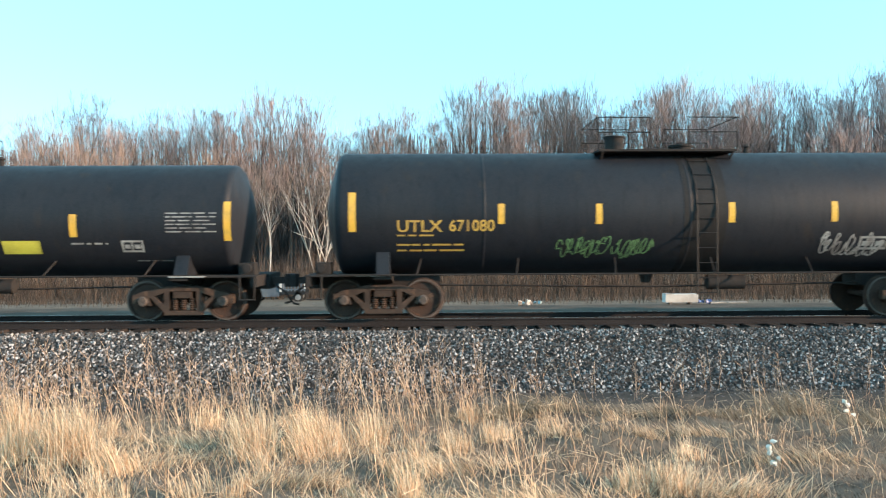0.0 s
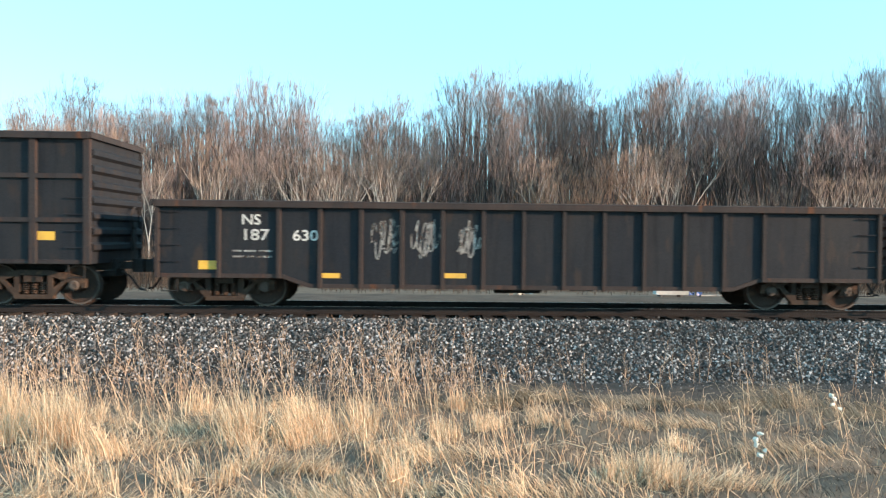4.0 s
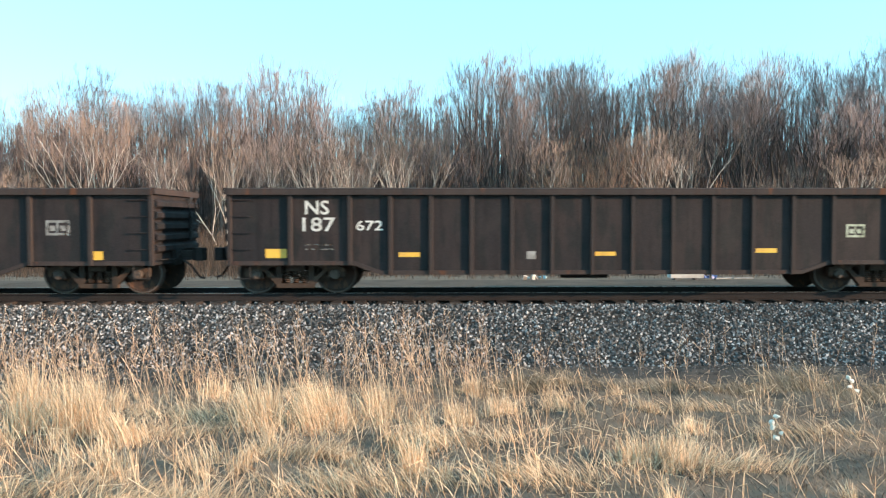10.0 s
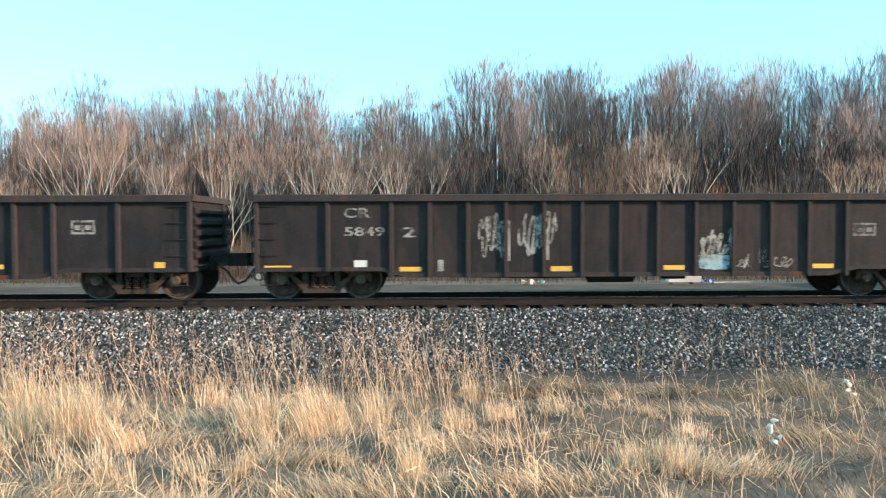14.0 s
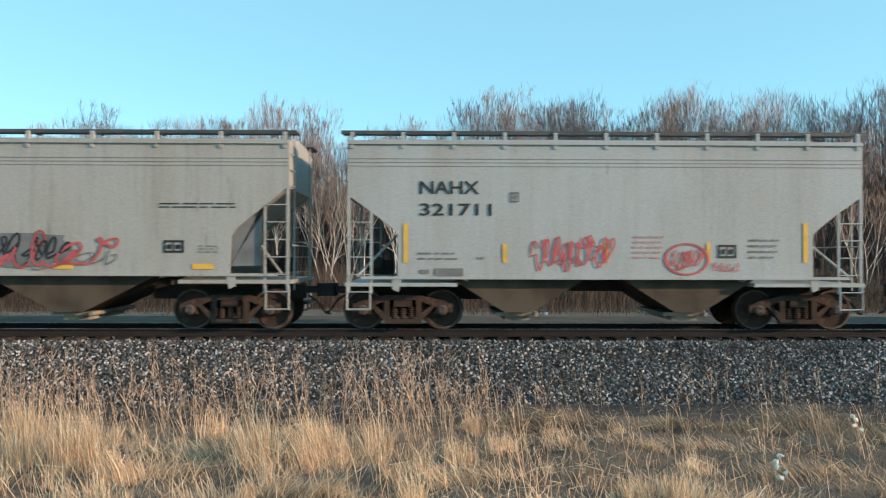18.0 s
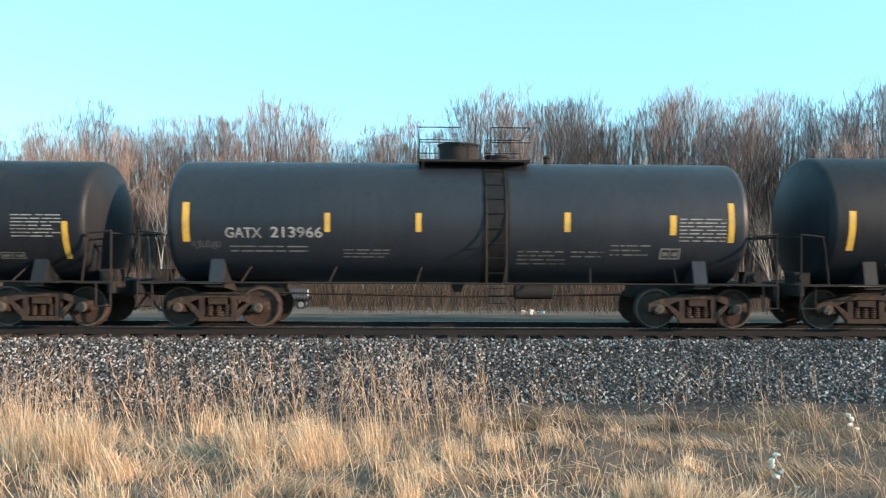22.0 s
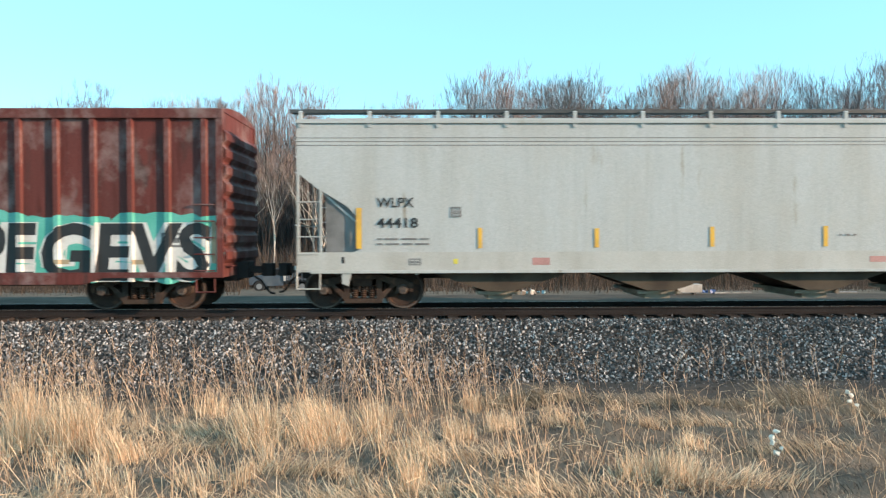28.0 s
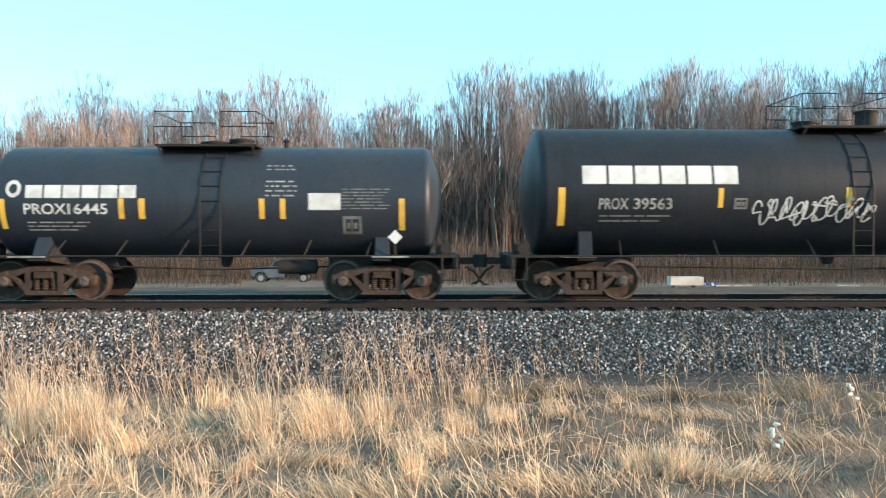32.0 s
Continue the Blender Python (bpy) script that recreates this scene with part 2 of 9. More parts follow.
def ground_z(x, y):
    for (ya, za), (yb, zb) in zip(PROFILE, PROFILE[1:]):
        if ya <= y <= yb:
            z = za + (zb - za) * (y - ya) / (yb - ya)
            break
    if -17 < y < -4.4 and abs(x) < 30:
        z += 0.12 * noise.noise((x * 0.4, y * 0.55, 3.0)) + (0.09 * noise.noise((x * 1.1, y * 1.7, 9.0)) + 0.055 * noise.noise((x * 2.6, y * 3.4, 5.0))) * min(1.0, (-4.4 - y) / 1.5)
    return z


def ground_sheet():
    ys = sorted({p[0] for p in PROFILE} | {-17 + 0.175 * k for k in range(72)})
    xs = [-1600, -400, -120, -60] + [-30 + 0.5 * k for k in range(37)] + [-11.8 + 0.2 * k for k in range(119)] + [12 + 0.5 * k for k in range(37)] + [60, 120, 400, 1600]
    v = [(x, y, ground_z(x, y)) for y in ys for x in xs]
    n = len(xs)
    f = [(j * n + i, j * n + i + 1, (j + 1) * n + i + 1, (j + 1) * n + i) for j in range(len(ys) - 1) for i in range(n - 1)]
    return Shape().add(v, f)


tagged(part("ground", ground_sheet(), SOIL, None, "dry earth with straw-coloured winter grass", smooth=60), category="ground", kind="structure")
tagged(part("service_road", Shape().prism([(3.0, -0.5), (3.3, -0.395), (8.0, -0.39), (8.4, -0.5)], -700, 700, "x"), GRAVEL, None, "grey gravel service road behind the track"), category="road", kind="structure")
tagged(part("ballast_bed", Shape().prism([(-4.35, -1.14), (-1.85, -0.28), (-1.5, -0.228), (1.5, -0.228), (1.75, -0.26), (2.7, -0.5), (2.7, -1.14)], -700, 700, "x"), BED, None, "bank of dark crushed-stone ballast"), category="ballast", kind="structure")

RAIL_PROFILE = [(-0.07, -0.17), (0.07, -0.17), (0.07, -0.158), (0.012, -0.135), (0.009, -0.045), (0.036, -0.035), (0.036, -0.008), (0.026, 0.0), (-0.026, 0.0), (-0.036, -0.008), (-0.036, -0.035), (-0.009, -0.045), (-0.012, -0.135), (-0.07, -0.158)]
for y in (-0.755, 0.755):
    r = thing("rail", "rust-brown steel rail with a worn bright top", "rail", pose(0, y, 0), "rails of the track", "structure")
    part("rail_web", Shape().prism([(a, b - 0.001) for a, b in RAIL_PROFILE], -700, 700, "x"), RAIL_STEEL, r)
    part("running_surface", Shape().box(-700, 700, -0.024, 0.024, -0.002, 0.0015), RAIL_TOP, r)
tie = Shape().box(-0.115, 0.115, -1.3, 1.3, -0.36, -0.168)
tie_mesh = tie.mesh("tie", TIE_WOOD)
plate_mesh = Shape().box(-0.09, 0.09, -0.845, -0.665, -0.168, -0.155).box(-0.09, 0.09, 0.665, 0.845, -0.168, -0.155).mesh("tie_plate", RAIL_STEEL)
rt = random.Random(4)
for k in range(-26, 27):
    t = tagged(new("tie", tie_mesh), "dark creosoted wooden railway tie", "tie", "ties of the track", "structure")
    t.matrix_basis = pose(k * 0.53 + rt.uniform(-0.02, 0.02), rt.uniform(-0.05, 0.05), 0, 0, 0, rt.uniform(-0.8, 0.8))
    part("tie_plate", plate_mesh, None, t)
far_ties = Shape()
for k in range(-700, 701):
    if abs(k) > 26:
        far_ties.box(k * 0.53 - 0.115, k * 0.53 + 0.115, -1.3, 1.3, -0.36, -0.168)
tagged(part("distant_ties", far_ties, TIE_WOOD, None, "dark wooden railway ties running off along the track", smooth=0), category="ties", kind="stuff")


def bulk_mesh(name, verts, faces, mat, smooth=False):
    me = bpy.data.meshes.new(name)
    me.from_pydata(verts.tolist() if hasattr(verts, "tolist") else verts, [], faces.tolist() if hasattr(faces, "tolist") else faces)
    me.materials.append(mat)
    if smooth:
        me.polygons.foreach_set("use_smooth", [True] * len(me.polygons))
    return me


def island_material(name, dark, light, rough=0.9, mid=None, transl=0.0, spec=0.3):
    """A material whose tone differs from piece to piece."""
    m = bpy.data.materials.new(name)
    m.use_nodes = True
    n, l = m.node_tree.nodes, m.node_tree.links
    b = n["Principled BSDF"]
    b.inputs["Roughness"].default_value = rough
    b.inputs["Specular IOR Level"].default_value = spec
    g = n.new("ShaderNodeNewGeometry")
    r = n.new("ShaderNodeValToRGB")
    r.color_ramp.elements[0].color, r.color_ramp.elements[1].color = (*dark, 1), (*light, 1)
    if mid:
        e = r.color_ramp.elements.new(mid[0])
        e.color = (*mid[1], 1)
    l.new(g.outputs["Random Per Island"], r.inputs["Fac"])
    co = n.new("ShaderNodeTexCoord")
    t = n.new("ShaderNodeTexNoise")
    t.inputs["Scale"].default_value = 1.1
    l.new(co.outputs["Object"], t.inputs["Vector"])
    mr = n.new("ShaderNodeMapRange")
    mr.inputs["From Min"].default_value, mr.inputs["From Max"].default_value = 0.3, 0.7
    mr.inputs["To Min"].default_value, mr.inputs["To Max"].default_value = 0.75, 1.2
    l.new(t.outputs["Fac"], mr.inputs["Value"])
    hs = n.new("ShaderNodeHueSaturation")
    l.new(r.outputs[0], hs.inputs["Color"])
    l.new(mr.outputs[0], hs.inputs["Value"])
    l.new(hs.outputs[0], b.inputs["Base Color"])
    if transl:
        tr = n.new("ShaderNodeBsdfTranslucent")
        l.new(hs.outputs[0], tr.inputs["Color"])
        mx = n.new("ShaderNodeMixShader")
        mx.inputs["Fac"].default_value = transl
        l.new(b.outputs[0], mx.inputs[1])
        l.new(tr.outputs[0], mx.inputs[2])
        l.new(mx.outputs[0], n["Material Output"].inputs["Surface"])
    return m


STONE = island_material("ballast_stone", (0.043, 0.042, 0.043), (0.5, 0.485, 0.48), 0.85, (0.7, (0.135, 0.132, 0.132)))


def ballast_surface(y):
    pts = [(-4.35, -1.14), (-1.85, -0.28), (-1.5, -0.228), (1.5, -0.228), (1.75, -0.26), (2.7, -0.5)]
    return np.interp(y, [p[0] for p in pts], [p[1] for p in pts])


def stones(count, x0, x1, y0, y1, r0, r1, seed):
    g = np.random.default_rng(seed)
    base = np.array([(1, 0, 0), (-1, 0, 0), (0, 1, 0), (0, -1, 0), (0, 0, 1), (0, 0, -1)], float)
    tri = np.array([(0, 2, 4), (2, 1, 4), (1, 3, 4), (3, 0, 4), (2, 0, 5), (1, 2, 5), (3, 1, 5), (0, 3, 5)])
    c = np.column_stack([g.uniform(x0, x1, count), g.uniform(y0, y1, count), np.zeros(count)])
    r = g.uniform(r0, r1, count)
    c[:, 2] = ballast_surface(c[:, 1]) + g.uniform(-0.3, 0.7, count) * r
    v = base[None] * g.uniform(0.55, 1.25, (count, 6, 1)) * r[:, None, None] + g.normal(0, 0.18, (count, 6, 3)) * r[:, None, None]
    q = g.normal(0, 1, (count, 4))
    q /= np.linalg.norm(q, axis=1)[:, None]
    w, a, b, d = q.T
    R = np.array([[1 - 2 * (b * b + d * d), 2 * (a * b - d * w), 2 * (a * d + b * w)], [2 * (a * b + d * w), 1 - 2 * (a * a + d * d), 2 * (b * d - a * w)], [2 * (a * d - b * w), 2 * (b * d + a * w), 1 - 2 * (a * a + b * b)]]).transpose(2, 0, 1)
    v = np.einsum("nij,nkj->nki", R, v) + c[:, None]
    f = tri[None] + 6 * np.arange(count)[:, None, None]
    return v.reshape(-1, 3), f.reshape(-1, 3)


def add_ballast(count, *args):
    v, f = stones(count, *args)
    tagged(new("ballast_stones", bulk_mesh("ballast_stones", v, f, STONE)), "loose dark grey crushed stone with pale chips", "ballast", kind="stuff")


add_ballast(42000, -14, 14, -4.35, -1.3, 0.016, 0.042, 11)
def spilled(count, seed):
    v, f = stones(count, -12, 12, -6.1, -4.2, 0.007, 0.022, seed)
    v = v.reshape(-1, 6, 3)
    g = np.random.default_rng(seed)
    mid = v.mean(axis=1)
    keep = g.random(count) < np.clip((mid[:, 1] + 6.2) / 1.6, 0.1, 1)
    v, mid = v[keep], mid[keep]
    v[:, :, 2] += (np.array([ground_z(a, b) for a, b in mid[:, :2]]) + 0.016 - mid[:, 2])[:, None]
    tagged(new("spilled_stones", bulk_mesh("spilled_stones", v.reshape(-1, 3), f[:keep.sum() * 8], STONE)), "small stones spilled over the dark gravel", "gravel", kind="stuff")


spilled(9000, 14)
add_ballast(4000, -15, 15, -1.3, 2.6, 0.022, 0.05, 12)

SHOULDER = material("dark_fine_gravel", (0.085, 0.078, 0.074), 0.95, second=(0.13, 0.112, 0.098), spots=0.5, scale=3.5, grain=90, bump=0.9, third=(0.05, 0.047, 0.046), third_at=0.6, spec=0.05)


def shoulder_strip():
    """Fine dark gravel at the foot of the bank, with a ragged near edge."""
    xs = [-16 + 0.25 * k for k in range(129)]
    v, f = [], []
    for x in xs:
        edge = -6.2 - 0.6 / (1 + math.exp(-x)) + 0.45 * noise.noise((x * 0.5, 2.0, 5.0)) + 0.2 * noise.noise((x * 2.1, 4.0, 1.0))
        for k in range(7):
            y = edge + (-4.2 - edge) * k / 6
            v.append((x, y, ground_z(x, y) + (0.014 if k else -0.03)))
    n = 7
    f = [(i * n + j, (i + 1) * n + j, (i + 1) * n + j + 1, i * n + j + 1) for i in range(len(xs) - 1) for j in range(n - 1)]
    return Shape().add(v, f)


tagged(part("gravel_shoulder", shoulder_strip(), SHOULDER, None, "dark fine gravel strip at the foot of the ballast", smooth=60), category="gravel", kind="structure")

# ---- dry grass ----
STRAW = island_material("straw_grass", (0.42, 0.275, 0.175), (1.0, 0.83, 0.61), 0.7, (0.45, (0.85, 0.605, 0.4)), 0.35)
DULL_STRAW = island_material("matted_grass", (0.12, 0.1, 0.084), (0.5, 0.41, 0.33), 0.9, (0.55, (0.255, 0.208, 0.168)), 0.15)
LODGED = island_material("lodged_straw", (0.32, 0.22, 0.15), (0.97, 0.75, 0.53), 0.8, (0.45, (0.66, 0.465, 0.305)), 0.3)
# darker mat for the right: the shade there is put into its colour
SHADED_MAT = island_material("shaded_matted_grass", (0.075, 0.06, 0.05), (0.42, 0.32, 0.245), 0.9, (0.6, (0.17, 0.132, 0.105)), 0.1)
DULL_TUSSOCK = island_material("dull_tussock", (0.15, 0.115, 0.08), (0.5, 0.4, 0.29), 0.9, (0.5, (0.3, 0.235, 0.165)), 0.15)
STALK = island_material("dry_stalk", (0.3, 0.19, 0.13), (0.78, 0.58, 0.42), 0.8, (0.5, (0.5, 0.34, 0.235)))


def blades(x, y, z, h, w, lean, az, face):
    """Bent strips, three joints each."""
    n = len(x)
    t = np.array([0, 0.4, 0.75, 1.0])
    bend = t ** 1.4
    cx = x[:, None] + lean[:, None] * h[:, None] * bend * np.cos(az)[:, None]
    cy = y[:, None] + lean[:, None] * h[:, None] * bend * np.sin(az)[:, None]
    cz = z[:, None] + h[:, None] * t * np.sqrt(np.clip(1 - (lean[:, None] * 0.75 * t) ** 2, 0.12, 1))
    ww = w[:, None] * np.array([1.0, 0.9, 0.6, 0.15]) / 2
    dx, dy = ww * np.cos(face)[:, None], ww * np.sin(face)[:, None]
    v = np.empty((n, 8, 3))
    v[:, 0::2, 0], v[:, 1::2, 0] = cx - dx, cx + dx
    v[:, 0::2, 1], v[:, 1::2, 1] = cy - dy, cy + dy
    v[:, 0::2, 2] = v[:, 1::2, 2] = cz
    f = np.array([(0, 1, 3, 2), (2, 3, 5, 4), (4, 5, 7, 6)])[None] + 8 * np.arange(n)[:, None, None]
    return v.reshape(-1, 3), f.reshape(-1, 4)


def sticks(segs, sides=3):
    """One mesh of many tapered sticks (p, q, r0, r1)."""
    p = np.array([s[0] for s in segs]); q = np.array([s[1] for s in segs])
    r0 = np.array([s[2] for s in segs]); r1 = np.array([s[3] for s in segs])
    d = q - p
    d /= np.linalg.norm(d, axis=1)[:, None] + 1e-9
    up = np.where(np.abs(d[:, 2:3]) > 0.9, np.array([[1.0, 0, 0]]), np.array([[0, 0, 1.0]]))
    s = np.cross(d, up); s /= np.linalg.norm(s, axis=1)[:, None]
    t = np.cross(d, s)
    v = np.empty((len(p), 2 * sides, 3))
    for i in range(sides):
        a = 2 * math.pi * i / sides
        o = s * math.cos(a) + t * math.sin(a)
        v[:, i], v[:, sides + i] = p + o * r0[:, None], q + o * r1[:, None]
    f = np.array([(i, (i + 1) % sides, sides + (i + 1) % sides, sides + i) for i in range(sides if sides > 2 else 1)])[None] + 2 * sides * np.arange(len(p))[:, None, None]
    return v.reshape(-1, 3), f.reshape(-1, 4)


def field(x, y, s, seed):
    return np.array([noise.noise((a * s, b * s, seed)) for a, b in zip(x, y)])


def put_grass(name, label, mat, x, y, h, w, lean, az, g):
    z = np.array([ground_z(a, b) for a, b in zip(x, y)]) - 0.02
    bank = y > -4.35
    z[bank] = ballast_surface(y[bank])
    v, f = blades(x, y, z, h, w, lean, az, g.uniform(-0.9, 0.9, len(x)))
    tagged(new(name, bulk_mesh(name, v, f, mat)), label, "grass", kind="stuff")


def reach(y):
    return np.clip(y + 18.05, 2, None) * 0.64 + 1.5


def grass_mat(n, seed):
    """Flattened, criss-crossing dead blades over the whole strip."""
    g = np.random.default_rng(seed)
    y = -4.3 - 10.2 * g.random(n)
    x = g.uniform(-1, 1, n) * reach(y)
    keep = g.random(n) < np.clip(0.9 + 0.6 * field(x, y, 0.8, 2.5), 0.65, 1) * np.where(y > -6.0, 0.12, np.where((y > -7.6) & (x > 0), 0.7, 1.0))
    x, y = x[keep], y[keep]
    n = len(x)
    # blades to the right take the mat with shade in its colour
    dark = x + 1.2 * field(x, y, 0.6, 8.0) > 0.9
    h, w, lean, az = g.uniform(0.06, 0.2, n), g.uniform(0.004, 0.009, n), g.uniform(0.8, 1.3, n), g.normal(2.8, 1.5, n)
    for label, mat, keep in (("matted dull brown dead grass on the ground", DULL_STRAW, ~dark), ("matted dead grass in dark grey-brown, shade on the right put into its colour", SHADED_MAT, dark)):
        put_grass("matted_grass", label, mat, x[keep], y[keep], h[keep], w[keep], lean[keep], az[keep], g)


def grass_tufts(count, seed):
    """Separate upright tufts of thin stiff straw, tall where x is low and sparse where it is high, with lodged tussocks between."""
    g = np.random.default_rng(seed)
    rows = []
    # the large tufts: x, y, half width, height, blades
    for x, y, w, h, n in ((-5.2, -8.3, 0.2, 0.8, 380), (-4.7, -9.3, 0.2, 0.55, 260), (-4.75, -7.4, 0.14, 0.55, 170), (-4.0, -9.4, 0.3, 0.78, 560), (-3.3, -9.9, 0.22, 0.5, 240), (-4.5, -10.6, 0.2, 0.4, 160), (-2.0, -9.2, 0.22, 0.68, 420), (-1.5, -8.6, 0.2, 0.5, 200),
                          (-1.2, -9.3, 0.27, 0.66, 540), (-0.65, -8.7, 0.2, 0.55, 240), (-0.15, -11.1, 0.13, 0.45, 190), (0.35, -9.2, 0.2, 0.35, 180), (1.9, -11.0, 0.15, 0.34, 170), (2.3, -11.2, 0.13, 0.34, 170), (0.9, -8.3, 0.2, 0.35, 180), (-6.6, -7.0, 0.15, 0.55, 120),
                          (-2.9, -11.2, 0.2, 0.35, 170), (-7.6, -6.4, 0.2, 0.5, 130), (-3.0, -7.6, 0.2, 0.5, 160), (1.7, -8.0, 0.2, 0.32, 130), (3.0, -9.6, 0.2, 0.3, 110)):
        rows.append((x, y, w, h, n))
    while len(rows) < count:
        y = -6.3 - 6.9 * g.random()
        x = g.uniform(-1, 1) * float(reach(np.array([y]))[0])
        if g.random() < 0.12 + 0.88 / (1 + math.exp((x - 0.8) * 1.1)) and noise.noise((x * 0.5, y * 0.7, 7.0)) > -0.2:
            rows.append((x, y, g.uniform(0.04, 0.13), g.uniform(0.14, 0.42) * (1.0 if x < 1 else 0.7), int(g.uniform(18, 85))))
    X, Y, H, Ln, A = [], [], [], [], []
    for x, y, r, h, n in rows:
        ox, oy = g.uniform(-1, 1, n) * r * g.uniform(0.6, 1.2, n), g.normal(0, r * 0.45, n)
        drift = g.normal(-0.17, 0.12)
        X.append(x + ox), Y.append(y + oy), H.append(h * np.clip(g.normal(0.72, 0.24, n), 0.2, 1.25) * (1 - 0.25 * np.abs(ox) / r))
        lx, ly = g.normal(drift, 0.17, n) + ox / r * 0.1, g.normal(0, 0.17, n)
        Ln.append(np.clip(np.hypot(lx, ly), 0.02, 1.0)), A.append(np.arctan2(ly, lx))
        # fallen blades round its foot
        m = n // 3
        X.append(x + g.normal(0, r * 1.5, m)), Y.append(y + g.normal(-0.1, r, m)), H.append(h * g.uniform(0.3, 0.8, m)), Ln.append(g.uniform(0.7, 1.2, m)), A.append(g.uniform(0, 6.3, m))
    X, Y, H, Ln, A = map(np.concatenate, (X, Y, H, Ln, A))
    keep = Y < -4.5
    X, Y, H, Ln, A = X[keep], Y[keep], H[keep], Ln[keep], A[keep]
    put_grass("tall_grass", "tufts of tall straw-coloured dead grass", STRAW, X, Y, H, g.uniform(0.004, 0.0095, len(X)), Ln, A, g)
    X, Y, H, Ln, A = [], [], [], [], []
    # lodged tussocks
    for x, y, n, rx, ry, h, lean, az in ((1.7, -6.2, 700, 0.5, 0.14, 0.34, 0.95, 3.0), (0.9, -6.4, 400, 0.4, 0.15, 0.25, 1.0, 3.0), (5.75, -6.6, 260, 0.3, 0.15, 0.5, 0.85, 2.9), (4.5, -6.8, 380, 0.5, 0.14, 0.25, 1.0, 3.1), (3.4, -6.5, 380, 0.5, 0.12, 0.25, 1.0, 3.1), (2.3, -11.0, 420, 0.14, 0.1, 0.32, 0.5, 1.2),
                                         (2.7, -11.2, 500, 0.35, 0.12, 0.3, 1.0, 0.2), (6.6, -7.2, 420, 0.5, 0.2, 0.3, 1.0, 2.7), (-2.2, -12.0, 600, 0.5, 0.15, 0.3, 1.0, 0.3), (-0.6, -11.6, 500, 0.4, 0.15, 0.3, 0.9, 2.9), (3.4, -8.2, 400, 0.5, 0.2, 0.25, 1.0, 3.3),
                                         (1.0, -11.5, 450, 0.4, 0.12, 0.26, 1.0, 3.0), (-3.6, -11.6, 450, 0.4, 0.15, 0.28, 1.0, 0.4), (0.3, -10.2, 350, 0.35, 0.15, 0.24, 1.0, 2.8), (4.2, -9.8, 350, 0.4, 0.15, 0.22, 1.0, 2.9), (-1.2, -10.6, 350, 0.3, 0.12, 0.25, 0.9, 0.2), (-2.9, -8.7, 420, 0.35, 0.25, 0.26, 0.95, 2.8), (-3.0, -9.5, 300, 0.3, 0.2, 0.24, 1.0, 0.5)):
        X.append(x + g.normal(0, rx, n)), Y.append(y + g.normal(0, ry, n)), H.append(h * g.uniform(0.6, 1.2, n)), Ln.append(np.clip(g.normal(lean, 0.2, n), 0.05, 1.2)), A.append(g.normal(az, 0.7, n))
    X, Y, H, Ln, A = map(np.concatenate, (X, Y, H, Ln, A))
    for name, label, mat, keep in (("lodged_grass", "flattened bright straw-coloured tussocks", LODGED, Y < -8), ("old_tussocks", "flattened dull olive-brown tussocks at the gravel", DULL_TUSSOCK, Y >= -8)):
        put_grass(name, label, mat, X[keep], Y[keep], H[keep], g.uniform(0.004, 0.01, keep.sum()), Ln[keep], A[keep], g)


def broken_stalks(count, seed):
    """Thin straw stalks, snapped over at a knee, crossing one another."""
    g = random.Random(seed)
    segs = []
    while len(segs) < 2 * count:
        y = -5.8 - 7.1 * g.random()
        x = g.uniform(-1, 1) * float(reach(np.array([y]))[0])
        if noise.noise((x * 0.45, y * 0.6, 4.0)) < g.uniform(-0.5, 0.3):
            continue
        h = g.uniform(0.12, 0.5) * (1.0 if x < 1.5 else 0.7)
        p = Vector((x, y, ground_z(x, y) - 0.02))
        q = p + Vector((g.gauss(0, 0.3), g.gauss(0, 0.3), 1)).normalized() * h
        e = q + Vector((g.gauss(0, 1), g.gauss(0, 0.7), g.uniform(-0.7, 0.5))).normalized() * h * g.uniform(0.3, 0.9)
        e.z = max(e.z, p.z + 0.03)
        r = g.uniform(0.0018, 0.0034)
        segs += [(tuple(p), tuple(q), r, r * 0.85), (tuple(q), tuple(e), r * 0.85, r * 0.5)]
    tagged(new("broken_stalks", bulk_mesh("broken_stalks", *sticks(segs), STRAW)), "bleached straw stalks snapped over and crossing", "grass", kind="stuff")


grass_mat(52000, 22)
grass_tufts(120, 21)
broken_stalks(1500, 23)


def weeds(name, label, count, seed, area, h0, h1, mat, lean=0.12, branches=4, drift=-0.06, thick=0.0038):
    """Thin upright weed stalks with short side shoots."""
    g = random.Random(seed)
    segs = []
    for k in range(count):
        x, y = g.uniform(*area[:2]), g.uniform(*area[2:])
        x *= float(reach(np.array([y]))[0]) / 9.0
        z = float(ballast_surface(y)) if y > -4.35 else ground_z(x, y)
        h = g.uniform(h0, h1)
        d = Vector((g.gauss(drift, lean), g.gauss(0, lean), 1)).normalized()
        p = Vector((x, y, z - 0.03))
        for j in range(3):
            d = (d + Vector((g.gauss(0, 0.06), g.gauss(0, 0.06), 0))).normalized()
            q = p + d * h / 3
            r = thick * (1 - 0.2 * j)
            segs.append((tuple(p), tuple(q), r, r * 0.75))
            if j:
                for b in range(branches):
                    s = p.lerp(q, g.random())
                    e = s + (d + Vector((g.gauss(0, 0.6), g.gauss(0, 0.6), 0.2))) * g.uniform(0.04, 0.13)
                    segs.append((tuple(s), tuple(e), 0.0028, 0.002))
            p = q
    tagged(new(name, bulk_mesh(name, *sticks(segs), mat)), label, "weeds", kind="stuff")


